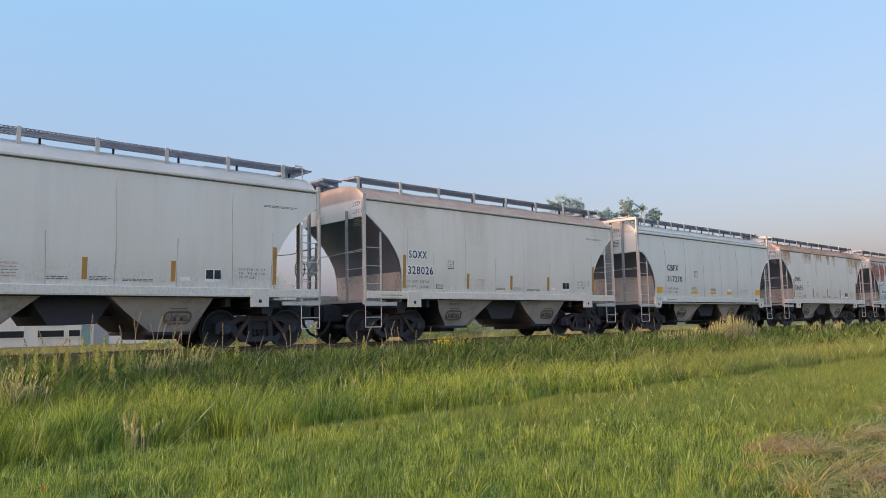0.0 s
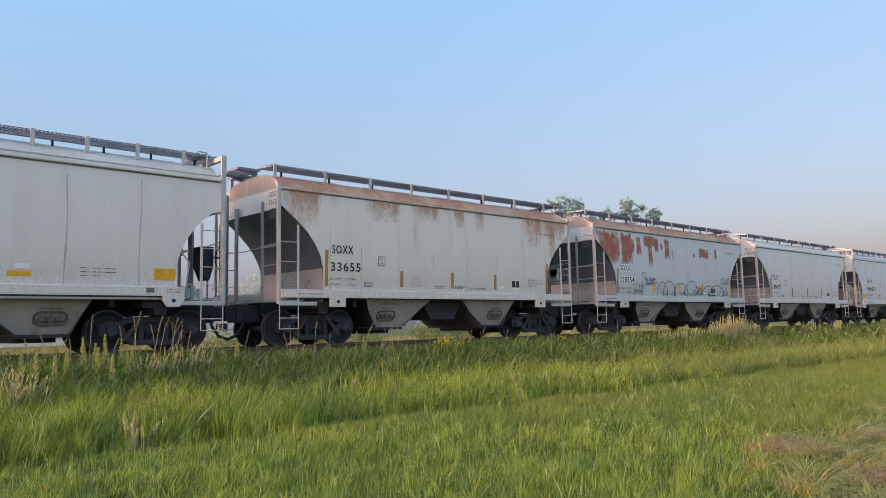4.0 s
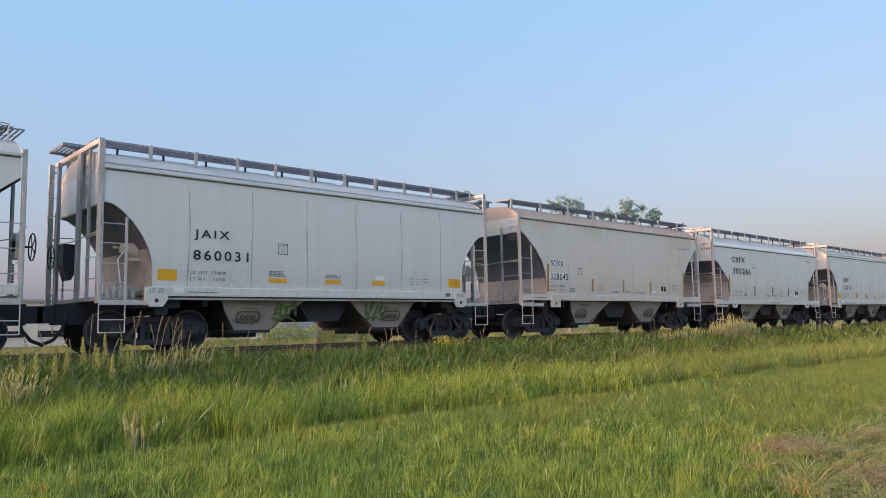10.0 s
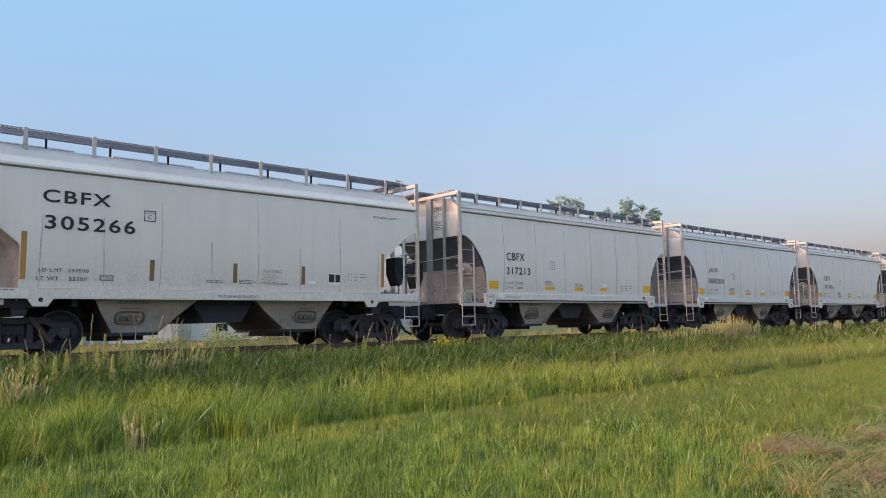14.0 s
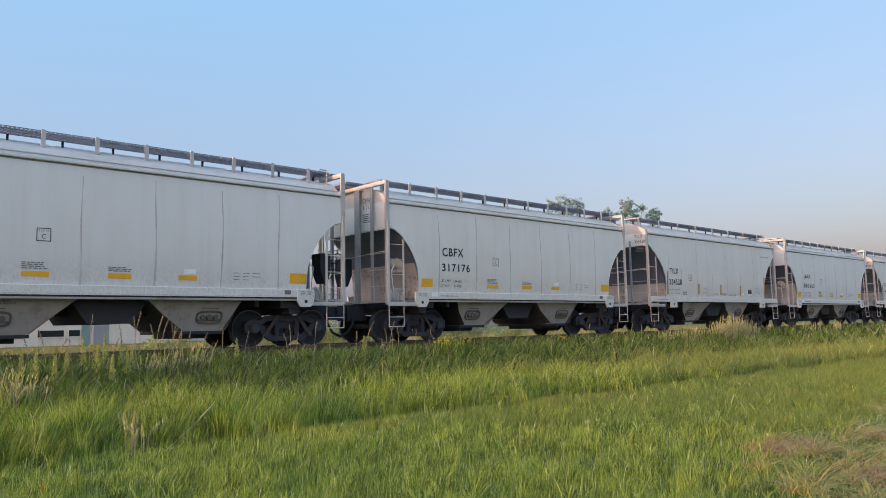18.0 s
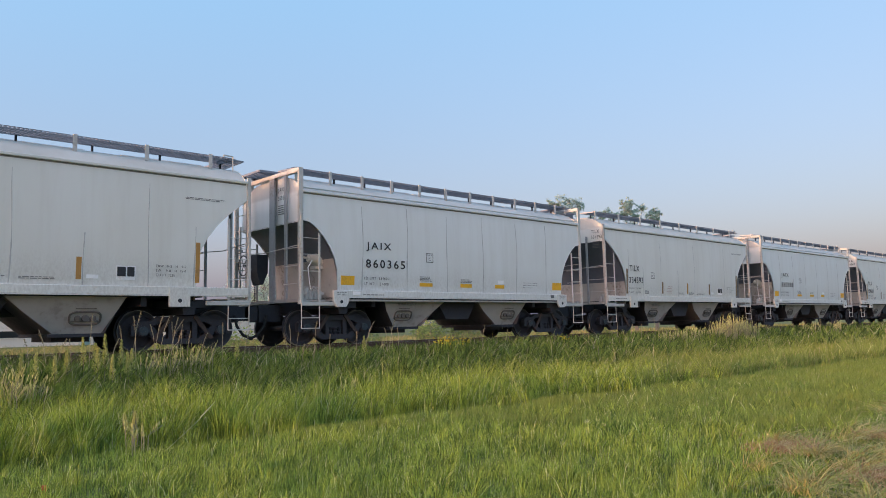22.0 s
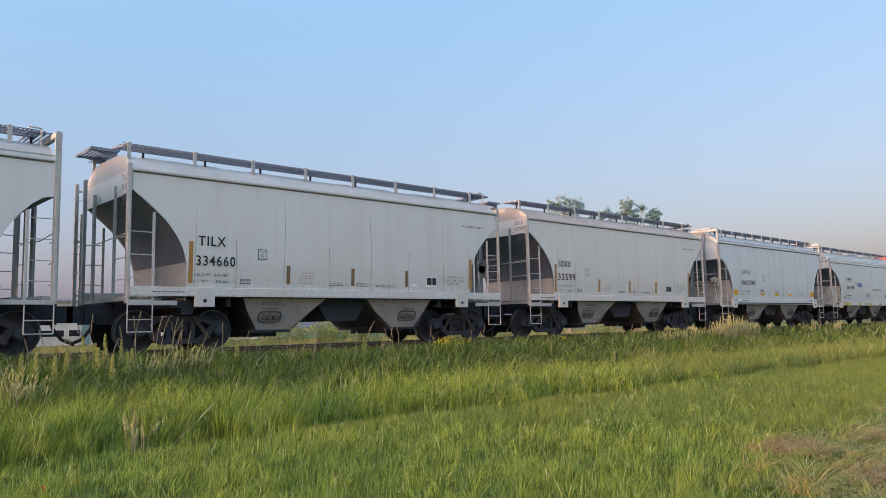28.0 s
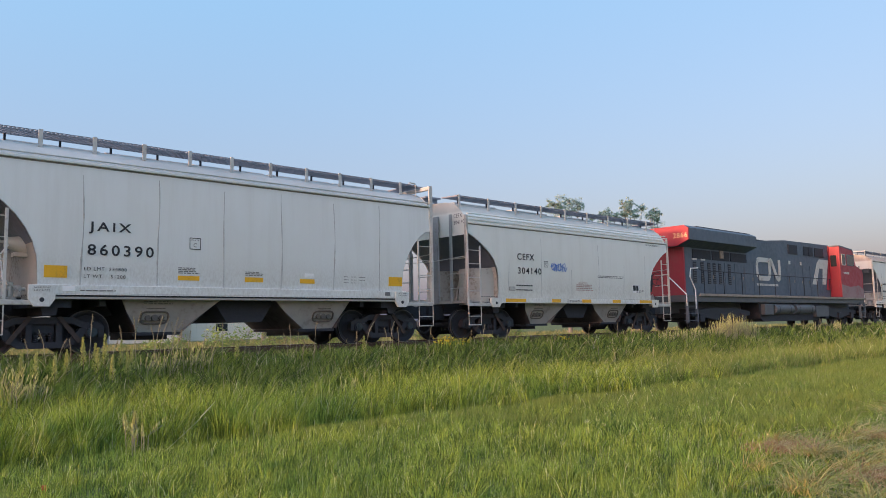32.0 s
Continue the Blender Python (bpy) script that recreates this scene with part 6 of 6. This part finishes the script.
tagged(blades("ditch_edge_grass", x, y, ground_z(y) - 0.01, h, 0.0062 * np.clip(r / 10, 1, 4), 0.55, EDGE, segs=3, droop=0.6), "dense dark green grass at the ditch edge, its shade painted in", "grass", kind="stuff")

# weeds of the bank, never far above the rail
x, y, r = fan(130000, 11.5, 85, 12.3, 15.75)
x, y, out, hx = tufted(x, y, 0.5, 0.45, 5.0)
h = 0.36 + 0.36 * patchy(x, y, 1.9) + 0.15 * hx + 0.30 * rng.random(len(x)) ** 3
h = np.minimum(h, 0.0 - ground_z(y) + 0.02 + (0.04 + 0.10 * patchy(x, y, 2.6, 1.5)) * rng.random(len(x)) + np.where(x < 7.5, 0.2, 0.0) * rng.random(len(x)) + np.where(x > 14, 0.07, 0.0) + np.where(x > 22, 0.12, 0.0) * rng.random(len(x)))
tagged(blades("weeds", x, y, ground_z(y) - 0.01, h, 0.011 * np.clip(r / 14, 1, 4), 0.65, WEED, segs=3, droop=0.4, azimuth=out), "dark green weeds on the railway bank", "weeds", kind="stuff")
x, y, r = fan(7500, 11.5, 85, 12.3, 15.6)
h = 0.35 + 0.42 * rng.random(len(x))
tagged(blades("dry_stems", x, y, ground_z(y), h, 0.0048 * np.clip(r / 14, 1, 4), 0.5, STRAW, segs=3, droop=0.5), "dry tan grass stems among the weeds", "grass", kind="stuff")
x, y, r = fan(40000, 18, 130, 19.6, 60.0)
h = 0.18 + 0.45 * patchy(x, y, 0.8) * rng.random(len(x)) + 0.1
tagged(blades("far_grass", x, y, ground_z(y) - 0.01, h, 0.02 * np.clip(r / 25, 1, 5), 0.5, leaf_mat("far_grass_blades", (0.14, 0.17, 0.06), (0.28, 0.29, 0.13), dry_share=0.2)), "yellow-green rough grass beyond the track", "grass", kind="stuff")
# thinner cover over the rest of the field and bank
def spread(n, x0, x1, y0, y1, keep):
    px, py = rng.uniform(x0, x1, n), rng.uniform(y0, y1, n)
    ok = keep(px, py)
    return px[ok], py[ok]


def outside(px, py):
    ang = np.degrees(np.arctan2(px, py))
    return (ang < 7) | (ang > 78) | (np.hypot(px, py) < 4.3)


for n, box, w in ((45000, (-9, 8, -7, 10), 0.013), (42000, (-28, 60, -12, 10), 0.030)):
    x, y = spread(n, *box, lambda a, b: outside(a, b) & (b < lawn_edge(a)))
    tagged(blades("lawn", x, y, ground_z(y) - 0.01, 0.10 + 0.14 * rng.random(len(x)), np.full(len(x), w), 0.9, LAWN, droop=0.4), "short bright green grass with yellow tips", "grass", kind="stuff")
x, y = spread(30000, -40, 4, 9.4, 15.7, outside)
h = np.where(y < 12.5, 0.32, 0.42) + 0.3 * rng.random(len(x))
tagged(blades("weeds", x, y, ground_z(y) - 0.01, h, np.full(len(x), 0.024), 0.6, WEED), "dark green weeds on the railway bank", "weeds", kind="stuff")
# flattened dry straw along the near edge, with reddish dead spots
def mown(n, x0, x1):
    px = rng.uniform(x0, x1, n) + rng.normal(0, 0.6, n)
    py = straw_edge(px) - 3.2 * rng.random(n) ** 1.3 + 0.25 * rng.normal(0, 1, n)
    return px, py


FLAT = leaf_mat("flattened_straw", (0.25, 0.215, 0.07), (0.54, 0.465, 0.20), (0.30, 0.40, 0.09), 0.22, trans=0.2, warm=(1.04, 1.0, 0.85), cool=(0.92, 1.0, 0.85))
x, y = mown(12000, 5.2, 14)
x, y, out, hx = tufted(x, y, 0.6, 0.5, 2.0)
h = 0.09 + 0.13 * rng.random(len(x))
tagged(blades("dry_grass_patch", x, y, ground_z(y) + 0.03 + 0.08 * hx, h, 0.0078 * np.clip(np.hypot(x, y) / 8, 0.9, 3), 3.0, FLAT, (0.25, -0.2), segs=4, droop=1.1, azimuth=out), "flattened dry straw-coloured grass", "grass", kind="stuff")
x, y = mown(800, 5.6, 13)
tagged(blades("straw_strands", x, y, ground_z(y) + 0.10 * rng.random(len(x)), 0.10 + 0.08 * rng.random(len(x)), 0.0052 * np.clip(np.hypot(x, y) / 8, 0.9, 2), 4.5, FLAT, (0.2, -0.1), segs=6, droop=1.0), "long bent strands of dry straw", "grass", kind="stuff")
DEAD = leaf_mat("dead_grass", (0.24, 0.13, 0.06), (0.48, 0.28, 0.14), (0.55, 0.44, 0.24), 0.3, trans=0.2, warm=(1.1, 1.0, 1.0), cool=(0.9, 1.0, 1.0))
spots = [(8.30, 3.72, 0.20), (8.55, 3.55, 0.24), (8.2, 3.5, 0.2), (7.3, 2.36, 0.2), (7.5, 2.5, 0.22), (9.9, 3.2, 0.2)]
x = np.concatenate([rng.normal(a, w, 260) for a, b, w in spots])
y = np.concatenate([rng.normal(b, w * 0.6, 260) for a, b, w in spots])
tagged(blades("dead_grass", x, y, ground_z(y) + 0.10, np.full(len(x), 0.06) + 0.04 * rng.random(len(x)), np.full(len(x), 0.007), 2.6, DEAD, (0.3, -0.2), segs=3, droop=1.0), "reddish dead grass in the dry patch", "grass", kind="stuff")


def leaf_cloud(bits, c, radius, n, size, rnd, squash=1.0):
    """Small leaves scattered in a ball."""
    for _ in range(n):
        d = Vector((rnd.gauss(0, 1), rnd.gauss(0, 1), rnd.gauss(0, 1))).normalized() * radius * rnd.random() ** 0.45
        p = Vector(c) + Vector((d.x, d.y, d.z * squash))
        u = Vector((rnd.gauss(0, 1), rnd.gauss(0, 1), rnd.gauss(0, 1))).normalized()
        w = u.orthogonal().normalized()
        s = size * (0.6 + 0.8 * rnd.random())
        bits.add([p - u * s, p + w * s * 0.5, p + u * s, p - w * s * 0.5], [(0, 1, 2, 3)])


def tree(x, y, top, seed, lumps, label):
    """Tapered trunk, limbs and a broken crown; lumps: (dx, dy, z, radius)."""
    rnd = random.Random(seed)
    t = tagged(new("tree"), label, "tree", "trees behind the railway")
    t.location = (x, y, float(ground_z(y)))
    wood = Bits()
    base = 0.0
    fork = top * 0.45
    wood.rod((0, 0, base), (0.1, 0, fork), 0.20, 9, 0.13)
    leaves = Bits()
    for dx, dy, z, rad in lumps:
        tip = Vector((dx, dy, z))
        wood.rod((0.1, 0, fork * (0.75 + 0.25 * rnd.random())), tip, 0.08, 6, 0.02)
        for _ in range(26):
            q = tip + Vector((rnd.gauss(0, 1), rnd.gauss(0, 1), rnd.gauss(0, 0.8))) * rad * 0.7
            wood.rod(tip - Vector((0, 0, rad * 0.3)), q, 0.015, 4, 0.006)
            leaf_cloud(leaves, q, rad * 0.50, int(40 * rad) + 4, 0.085, rnd, 0.85)
    part("trunk", wood, BARK, t)
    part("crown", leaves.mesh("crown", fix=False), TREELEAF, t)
    return t


def crown(x, y, tips):
    return [(px - x, dy, pz - float(ground_z(y)), r) for px, dy, pz, r in tips]


tree(51.4, 40, 11.6, 1, crown(51.4, 40, [(51.9, 0, 11.05, 0.42), (50.1, 0.3, 10.65, 0.42), (53.0, -0.2, 10.7, 0.42), (51.0, 0.4, 10.5, 0.55), (52.2, 0, 10.2, 0.55), (51.3, 0.2, 9.2, 0.9)]), "leafy green tree with a ragged crown")
tree(58.2, 40.5, 10.8, 2, crown(58.2, 40.5, [(58.4, 0, 10.6, 0.40), (57.6, 0.3, 10.3, 0.38), (59.2, -0.2, 10.4, 0.36), (56.1, 0.2, 10.0, 0.26), (58.2, 0, 9.3, 0.8)]), "small pale green tree with a round top")
tree(61.6, 40, 12.0, 4, crown(61.6, 40, [(60.3, 0, 11.55, 0.32), (61.7, 0.3, 11.75, 0.40), (62.9, -0.3, 11.35, 0.36), (61.2, 0.3, 11.0, 0.42), (62.1, 0, 10.7, 0.42), (60.7, 0.2, 10.6, 0.36), (61.6, 0, 9.4, 0.9)]), "leafy green tree with several uneven tops")
tree(65.2, 40, 11.4, 5, crown(65.2, 40, [(65.6, 0, 11.4, 0.26), (66.7, 0.2, 11.25, 0.24), (64.5, -0.2, 10.9, 0.30), (65.5, 0.1, 10.7, 0.26), (66.2, 0, 10.5, 0.26), (65.2, 0, 9.4, 0.7)]), "thin green tree with a sparse open crown")
tree(29.5, 53.5, 5.5, 3, [(0, 0, 4.7, 1.2), (-0.9, 0.2, 3.8, 1.1), (0.9, 0, 3.7, 1.2), (0.2, 0.3, 2.8, 1.3)], "small round green tree by a low building")


def bush(x, y, w, h, seed, material, label, leaf=0.05):
    rnd = random.Random(seed)
    b = tagged(new("bush"), label, "bush", "bushes beyond the track")
    b.location = (x, y, float(ground_z(y)))
    st, lv = Bits(), Bits()
    for _ in range(9):
        q = Vector((rnd.uniform(-w, w) * 0.4, rnd.uniform(-w, w) * 0.3, h * rnd.uniform(0.45, 0.85)))
        st.rod((0, 0, 0), q, 0.012, 4, 0.006)
        leaf_cloud(lv, q, h * 0.32, 90, leaf, rnd)
    part("stem", st, BARK, b)
    part("foliage", lv.mesh("foliage", fix=False), material, b)
    return b


BUSHLEAF = leaf_mat("bush_leaves", (0.20, 0.26, 0.07), (0.44, 0.50, 0.17), dry_share=0.1)
for k, (x, y, w, h) in enumerate(((12.9, 22.3, 1.6, 1.35), (14.0, 22.0, 1.6, 1.45), (15.2, 22.2, 1.6, 1.35), (18.8, 21.6, 1.5, 1.2), (24.5, 22.5, 1.6, 1.1), (9.2, 23.0, 1.4, 0.9), (30.5, 22.0, 1.5, 1.0), (19.9, 22.2, 1.3, 1.45), (20.9, 22.0, 1.3, 1.5), (22.0, 22.2, 1.3, 1.35), (16.6, 22.4, 1.6, 1.2), (11.2, 22.6, 1.7, 1.15))):
    bush(x, y, w, h, 20 + k, BUSHLEAF, "yellow-green roadside bush beyond the track")


def goldenrod(x, y, h, seed):
    """A tall stalk with narrow leaves and a spike of pale flowers."""
    rnd = random.Random(seed)
    g = tagged(new("goldenrod"), "tall goldenrod stalk with a pale yellow flower spike", "plant", "goldenrod by the track")
    g.location = (x, y, float(ground_z(y)))
    tx = rnd.gauss(0, 0.03)
    part("stalk", Bits().rod((0, 0, 0), (tx, 0, h), 0.008, 5, 0.004), BARK, g)
    lv, fl = Bits(), Bits()
    for k in range(46):
        z = h * (0.15 + 0.6 * k / 46)
        a = k * 2.4
        p = Vector((tx * z / h, 0, z))
        d = Vector((math.cos(a), math.sin(a), 0.7)).normalized() * 0.11
        w = Vector((-math.sin(a), math.cos(a), 0)) * 0.012
        lv.add([p, p + d * 0.5 + w, p + d, p + d * 0.5 - w], [(0, 1, 2, 3)])
    for k in range(16):
        z = h * (0.66 + 0.36 * k / 16)
        leaf_cloud(fl, (tx * z / h, 0, z), 0.055 * (1.25 - k / 16), 26, 0.014, rnd)
    part("foliage", lv.mesh("foliage", fix=False), TALL, g)
    part("flower_spike", fl.mesh("flower_spike", fix=False), GOLD, g)


for k, (x, y, h) in enumerate(((4.13, 13.6, 1.23), (4.42, 13.5, 1.30), (4.72, 13.6, 1.17), (3.27, 13.4, 1.05), (3.88, 13.7, 1.01), (3.54, 13.2, 1.02), (4.21, 13.3, 1.12), (4.99, 13.8, 0.96), (7.24, 14.2, 1.0), (3.16, 13.8, 0.94), (10.55, 14.3, 0.95), (4.37, 13.0, 1.05), (4.3, 13.7, 1.1), (4.8, 13.4, 1.0))):
    goldenrod(x, y, h, 40 + k)


def dry_stalk(x, y, h, seed):
    """A thin leaning dead stem with a drooping brown seed head."""
    rnd = random.Random(seed)
    g = tagged(new("dry_stalk"), "thin dry brown grass stalk with a seed head", "plant", "dry stalks by the track")
    g.location = (x, y, float(ground_z(y)))
    lean = rnd.gauss(0.02, 0.12) * h
    p = [(0, 0, 0), (lean * 0.35, 0.02, h * 0.5), (lean * 0.75, 0, h * 0.85), (lean * 1.15, 0, h)]
    part("stem", Bits().pipe(p, 0.0045, 5), SEEDSTEM, g)
    hd = Bits()
    for k in range(7):
        u = k / 6
        leaf_cloud(hd, (lean * (0.75 + 0.42 * u), 0, h * (0.82 + 0.18 * u)), 0.010 + 0.016 * math.sin(math.pi * u), 9, 0.011, rnd, 1.8)
    part("seed_head", hd.mesh("seed_head", fix=False), SEED, g)


SEEDSTEM = plain("dry_stem", (0.34, 0.32, 0.22), 0.8, 0.3, 6)
STALKS = [(5.01, 14, 1.60), (5.15, 14, 1.5), (5.44, 14.1, 1.5), (5.56, 14.2, 1.45), (5.68, 14.2, 1.4), (5.73, 14, 1.48), (5.93, 14.2, 1.35), (6.08, 14.3, 1.28), (6.37, 14.2, 1.13), (6.97, 14.3, 1.3), (7.39, 14.3, 1.11), (9.2, 14.4, 1.28), (8.62, 14.4, 1.04), (10.61, 14.5, 1.24), (12.21, 14.4, 1.03), (19.53, 14.5, 1.04), (21.09, 14.5, 1.08), (4.3, 14, 1.55), (22.45, 14.4, 1.02), (14.21, 14.5, 0.97)]
srnd = random.Random(5)
STALKS += [(srnd.uniform(3.5, 12), srnd.uniform(13.6, 15.0), srnd.uniform(0.9, 1.25)) for _ in range(22)] + [(srnd.uniform(12, 40), srnd.uniform(13.8, 15.2), srnd.uniform(0.75, 1.1)) for _ in range(24)]
for k, (x, y, h) in enumerate(STALKS):
    dry_stalk(x, y, h, 100 + k)


def plume_clump(x, y, h, w, n, seed, label):
    """A tuft of pale feathery grass."""
    rnd = random.Random(seed)
    g = tagged(new("plume_grass"), label, "grass tuft", "pale grass tufts")
    g.location = (x, y, float(ground_z(y)))
    st, hd = Bits(), Bits()
    for _ in range(n):
        bx, by = rnd.gauss(0, w * 0.4), rnd.gauss(0, w * 0.3)
        hh = h * rnd.uniform(0.7, 1.0)
        tx = bx * 1.5 + rnd.gauss(0.05, 0.05)
        st.pipe([(bx, by, 0), (bx * 1.2, by, hh * 0.6), (tx, by, hh * 0.85)], 0.006, 4)
        for k in range(22):
            u = rnd.random()
            p = Vector((bx * 1.2 + (tx - bx * 1.2) * u * 1.25, by, hh * (0.62 + 0.36 * u)))
            a, o = rnd.uniform(0, math.tau), 0.020 * (1.15 - u)
            q = p + Vector((math.cos(a) * o, math.sin(a) * o, rnd.uniform(0.04, 0.08)))
            across = Vector((math.sin(a), -math.cos(a), 0)) * 0.007
            m = (p + q) / 2 + Vector((math.cos(a), math.sin(a), 0)) * o * 0.5
            hd.add([p, m + across, q, m - across], [(0, 1, 2, 3)])
    part("stem", st, SEEDSTEM, g)
    part("plume", hd.mesh("plume", fix=False), STRAW, g)


for k, (x, y, h) in enumerate(((27.67, 14.5, 1.05), (28.29, 14.5, 1.2), (29.21, 14.6, 1.4), (29.52, 14.4, 1.35), (30.1, 14.5, 1.25), (30.6, 14.5, 1.05), (28.8, 14.3, 1.2), (26.26, 14.5, 0.85), (25.6, 14.6, 0.8), (40.67, 14.6, 0.95), (31.2, 14.6, 0.85), (24.3, 14.6, 0.75), (37.5, 14.7, 0.85))):
    plume_clump(x, y, h, 0.45, 30, 300 + k, "tuft of tall pale plumed grass by the track")
for k, (x, y, h) in enumerate(((2.71, 12.8, 1.0), (2.82, 12.7, 0.95), (2.95, 12.7, 0.95), (3.1, 12.6, 0.85), (5.63, 14, 0.95), (6.07, 14, 1.0), (6.3, 14, 1.02), (5.3, 13.9, 0.9), (7.47, 11.6, 0.55), (8.5, 12, 0.62))):
    plume_clump(x, y, h, 0.30, 9, 330 + k, "tuft of straw-coloured dry grass in the ditch")


def flower_clump(x, y, h, seed, petals=None, stems=12):
    rnd = random.Random(seed)
    g = tagged(new("wildflowers"), "small clump of bright yellow wildflowers" if petals is None else "thin clump of pale seeding flower heads", "flowers", "wildflowers" if petals is None else "pale flower heads")
    g.location = (x, y, float(ground_z(y)))
    st, fl = Bits(), Bits()
    for _ in range(stems):
        q = (rnd.gauss(0, 0.11), rnd.gauss(0, 0.1), h * rnd.uniform(0.8, 1.02))
        st.rod((q[0] * 0.5, q[1] * 0.5, 0), q, 0.005, 4)
        leaf_cloud(fl, q, 0.035, 12, 0.014, rnd, 0.7)
    part("stem", st, TALL, g)
    part("flower_head", fl.mesh("flower_head", fix=False), petals or YELLOWS, g)


for k, (x, y, h) in enumerate(((13.44, 14.8, 0.72), (13.55, 14.7, 0.70), (13.85, 14.8, 0.72), (14.1, 14.8, 0.66), (14.55, 14.9, 0.68), (18.85, 15, 0.60))):
    flower_clump(x, y, h, 360 + k)

PALESTEM = plain("bleached_stem", (0.50, 0.52, 0.30), 0.8, 0.3, 8)
leaning = tagged(new("leaning_stalk"), "long pale dry stalk leaning over the ditch grass", "plant")
leaning.location = (3.91, 9.62, -1.08)
part("stem", Bits().pipe([(0, 0, 0), (0.25, 0.11, 0.14), (0.55, 0.27, 0.30), (0.86, 0.44, 0.50)], 0.0035, 5), PALESTEM, leaning)
part("seed_head", Bits().rod((0.62, 0.31, 0.35), (0.90, 0.46, 0.53), 0.008, 6, 0.003), PALESTEM, leaning)
for k, (x, y, h) in enumerate(((3.62, 9.9, 0.62), (3.7, 9.75, 0.5), (3.75, 10.4, 0.55), (3.85, 10.6, 0.5), (8.6, 12.0, 0.6), (9.2, 12.4, 0.6))):
    plume_clump(x, y, h, 0.10, 5, 380 + k, "tuft of brown dry grass among the green")
for k, (x, y, h) in enumerate(((8.05, 5.95, 0.22), (8.35, 6.2, 0.20))):
    flower_clump(x, y, h, 400 + k, STRAW, 2)

stake = tagged(new("marker_stake"), "short orange survey stake in the grass", "stake")
stake.location = (1.98, 7.62, float(ground_z(7.6)))
part("post", Bits().cbox(-0.02, -0.012, 0, 0.02, 0.012, 0.13, 0.004), plain("orange_stake_paint", (0.60, 0.12, 0.03), 0.6), stake)

# ---- beyond the track ----
WALLWHITE = plain("pale_metal_siding", (0.78, 0.70, 0.61), 0.6, 0.2, 0.4, (0.35, 0.3, 0.25), 0.3)
ROOFGREY = plain("grey_roof_sheet", (0.32, 0.33, 0.35), 0.6, 0.2, 0.4)
TEAL = plain("teal_paint", (0.22, 0.34, 0.33), 0.5, 0.2, 0.5)


def low_building(x0, x1, y, deep, h, label, windows, door=None):
    """A flat-roofed shed with siding ribs, windows and a door."""
    b = tagged(new("low_building"), label, "building")
    z0 = float(ground_z(y)) - 0.1
    b.location = (0, y, z0)
    part("wall", Bits().box(x0, 0, 0, x1, deep, h), WALLWHITE, b)
    part("roof", Bits().box(x0 - 0.3, -0.3, h, x1 + 0.3, deep + 0.3, h + 0.25), ROOFGREY, b)
    n = int((x1 - x0) / 1.2)
    for k in range(n):
        x = x0 + (x1 - x0) * (k + 0.5) / n
        part("siding_rib", Bits().box(x - 0.03, -0.04, 0.1, x + 0.03, 0, h - 0.05), WALLWHITE, b)
    for wx0, wx1, wz0, wz1 in windows:
        w = part("window", Bits().box(wx0, -0.06, wz0, wx1, 0.02, wz1), GLASS, b)
        f = Bits()
        for q in ((wx0 - 0.08, wz0 - 0.08, wx1 + 0.08, wz0), (wx0 - 0.08, wz1, wx1 + 0.08, wz1 + 0.08), (wx0 - 0.08, wz0, wx0, wz1), (wx1, wz0, wx1 + 0.08, wz1)):
            f.box(q[0], -0.09, q[1], q[2], 0.0, q[3])
        part("window_frame", f, WALLWHITE, w)
    if door:
        part("door", Bits().cbox(door[0], -0.09, 0.05, door[1], 0.0, 2.15, 0.02), TEAL, b, "teal door")
    return b


depot = low_building(-30, 33.7, 80, 14, 4.4, "long low pale building with a band of dark windows", [(15.0, 18.6, 1.0, 1.62), (19.8, 22.15, 1.0, 1.62), (22.6, 23.65, 1.0, 1.62), (6, 10, 1.0, 1.62), (-4, 0, 1.0, 1.62)], (23.8, 24.6))
part("garage_door", Bits().cbox(24.95, -0.07, 0.05, 26.45, 0.0, 2.6, 0.02), ROOFGREY, depot, "grey garage door")
low_building(37, 47, 84, 9, 3.2, "small white building among bushes", [(40, 41.5, 1.2, 2.1)])
low_building(14, 17.5, 130, 8, 8.5, "distant pale tower-like building", [])


def motions():
    """The train rolls past at an even pace, its wheels turning."""
    for car, x16 in CAR_OBJECTS:
        walk(car, [(t, pose(x16 + V * (16 - t) + LEN / 2, CY, 0)) for t in (0, 8, 16, 24, 32)])
    walk(LOCO, [(t, pose(LOCO_X16 + V * (16 - t), CY, 0)) for t in (0, 8, 16, 24, 32)])
    turn = math.degrees(V / 0.457)
    first = {}
    steps = 480
    for ob in list(scene.objects):
        if ob.name.split(".")[0] != "wheelset":
            continue
        key = round(ob.location.x, 2)
        if key not in first:
            x, z = ob.location.x, ob.location.z
            walk(ob, [(32.0 * k / steps, pose(x, 0, z, 0, -turn * 32.0 * k / steps, 0)) for k in range(steps + 1)])
            first[key] = ob
        else:
            src = first[key].animation_data
            ob.rotation_mode = "QUATERNION"
            data = ob.animation_data_create()
            data.action, data.action_slot = src.action, src.action_slot


motions()
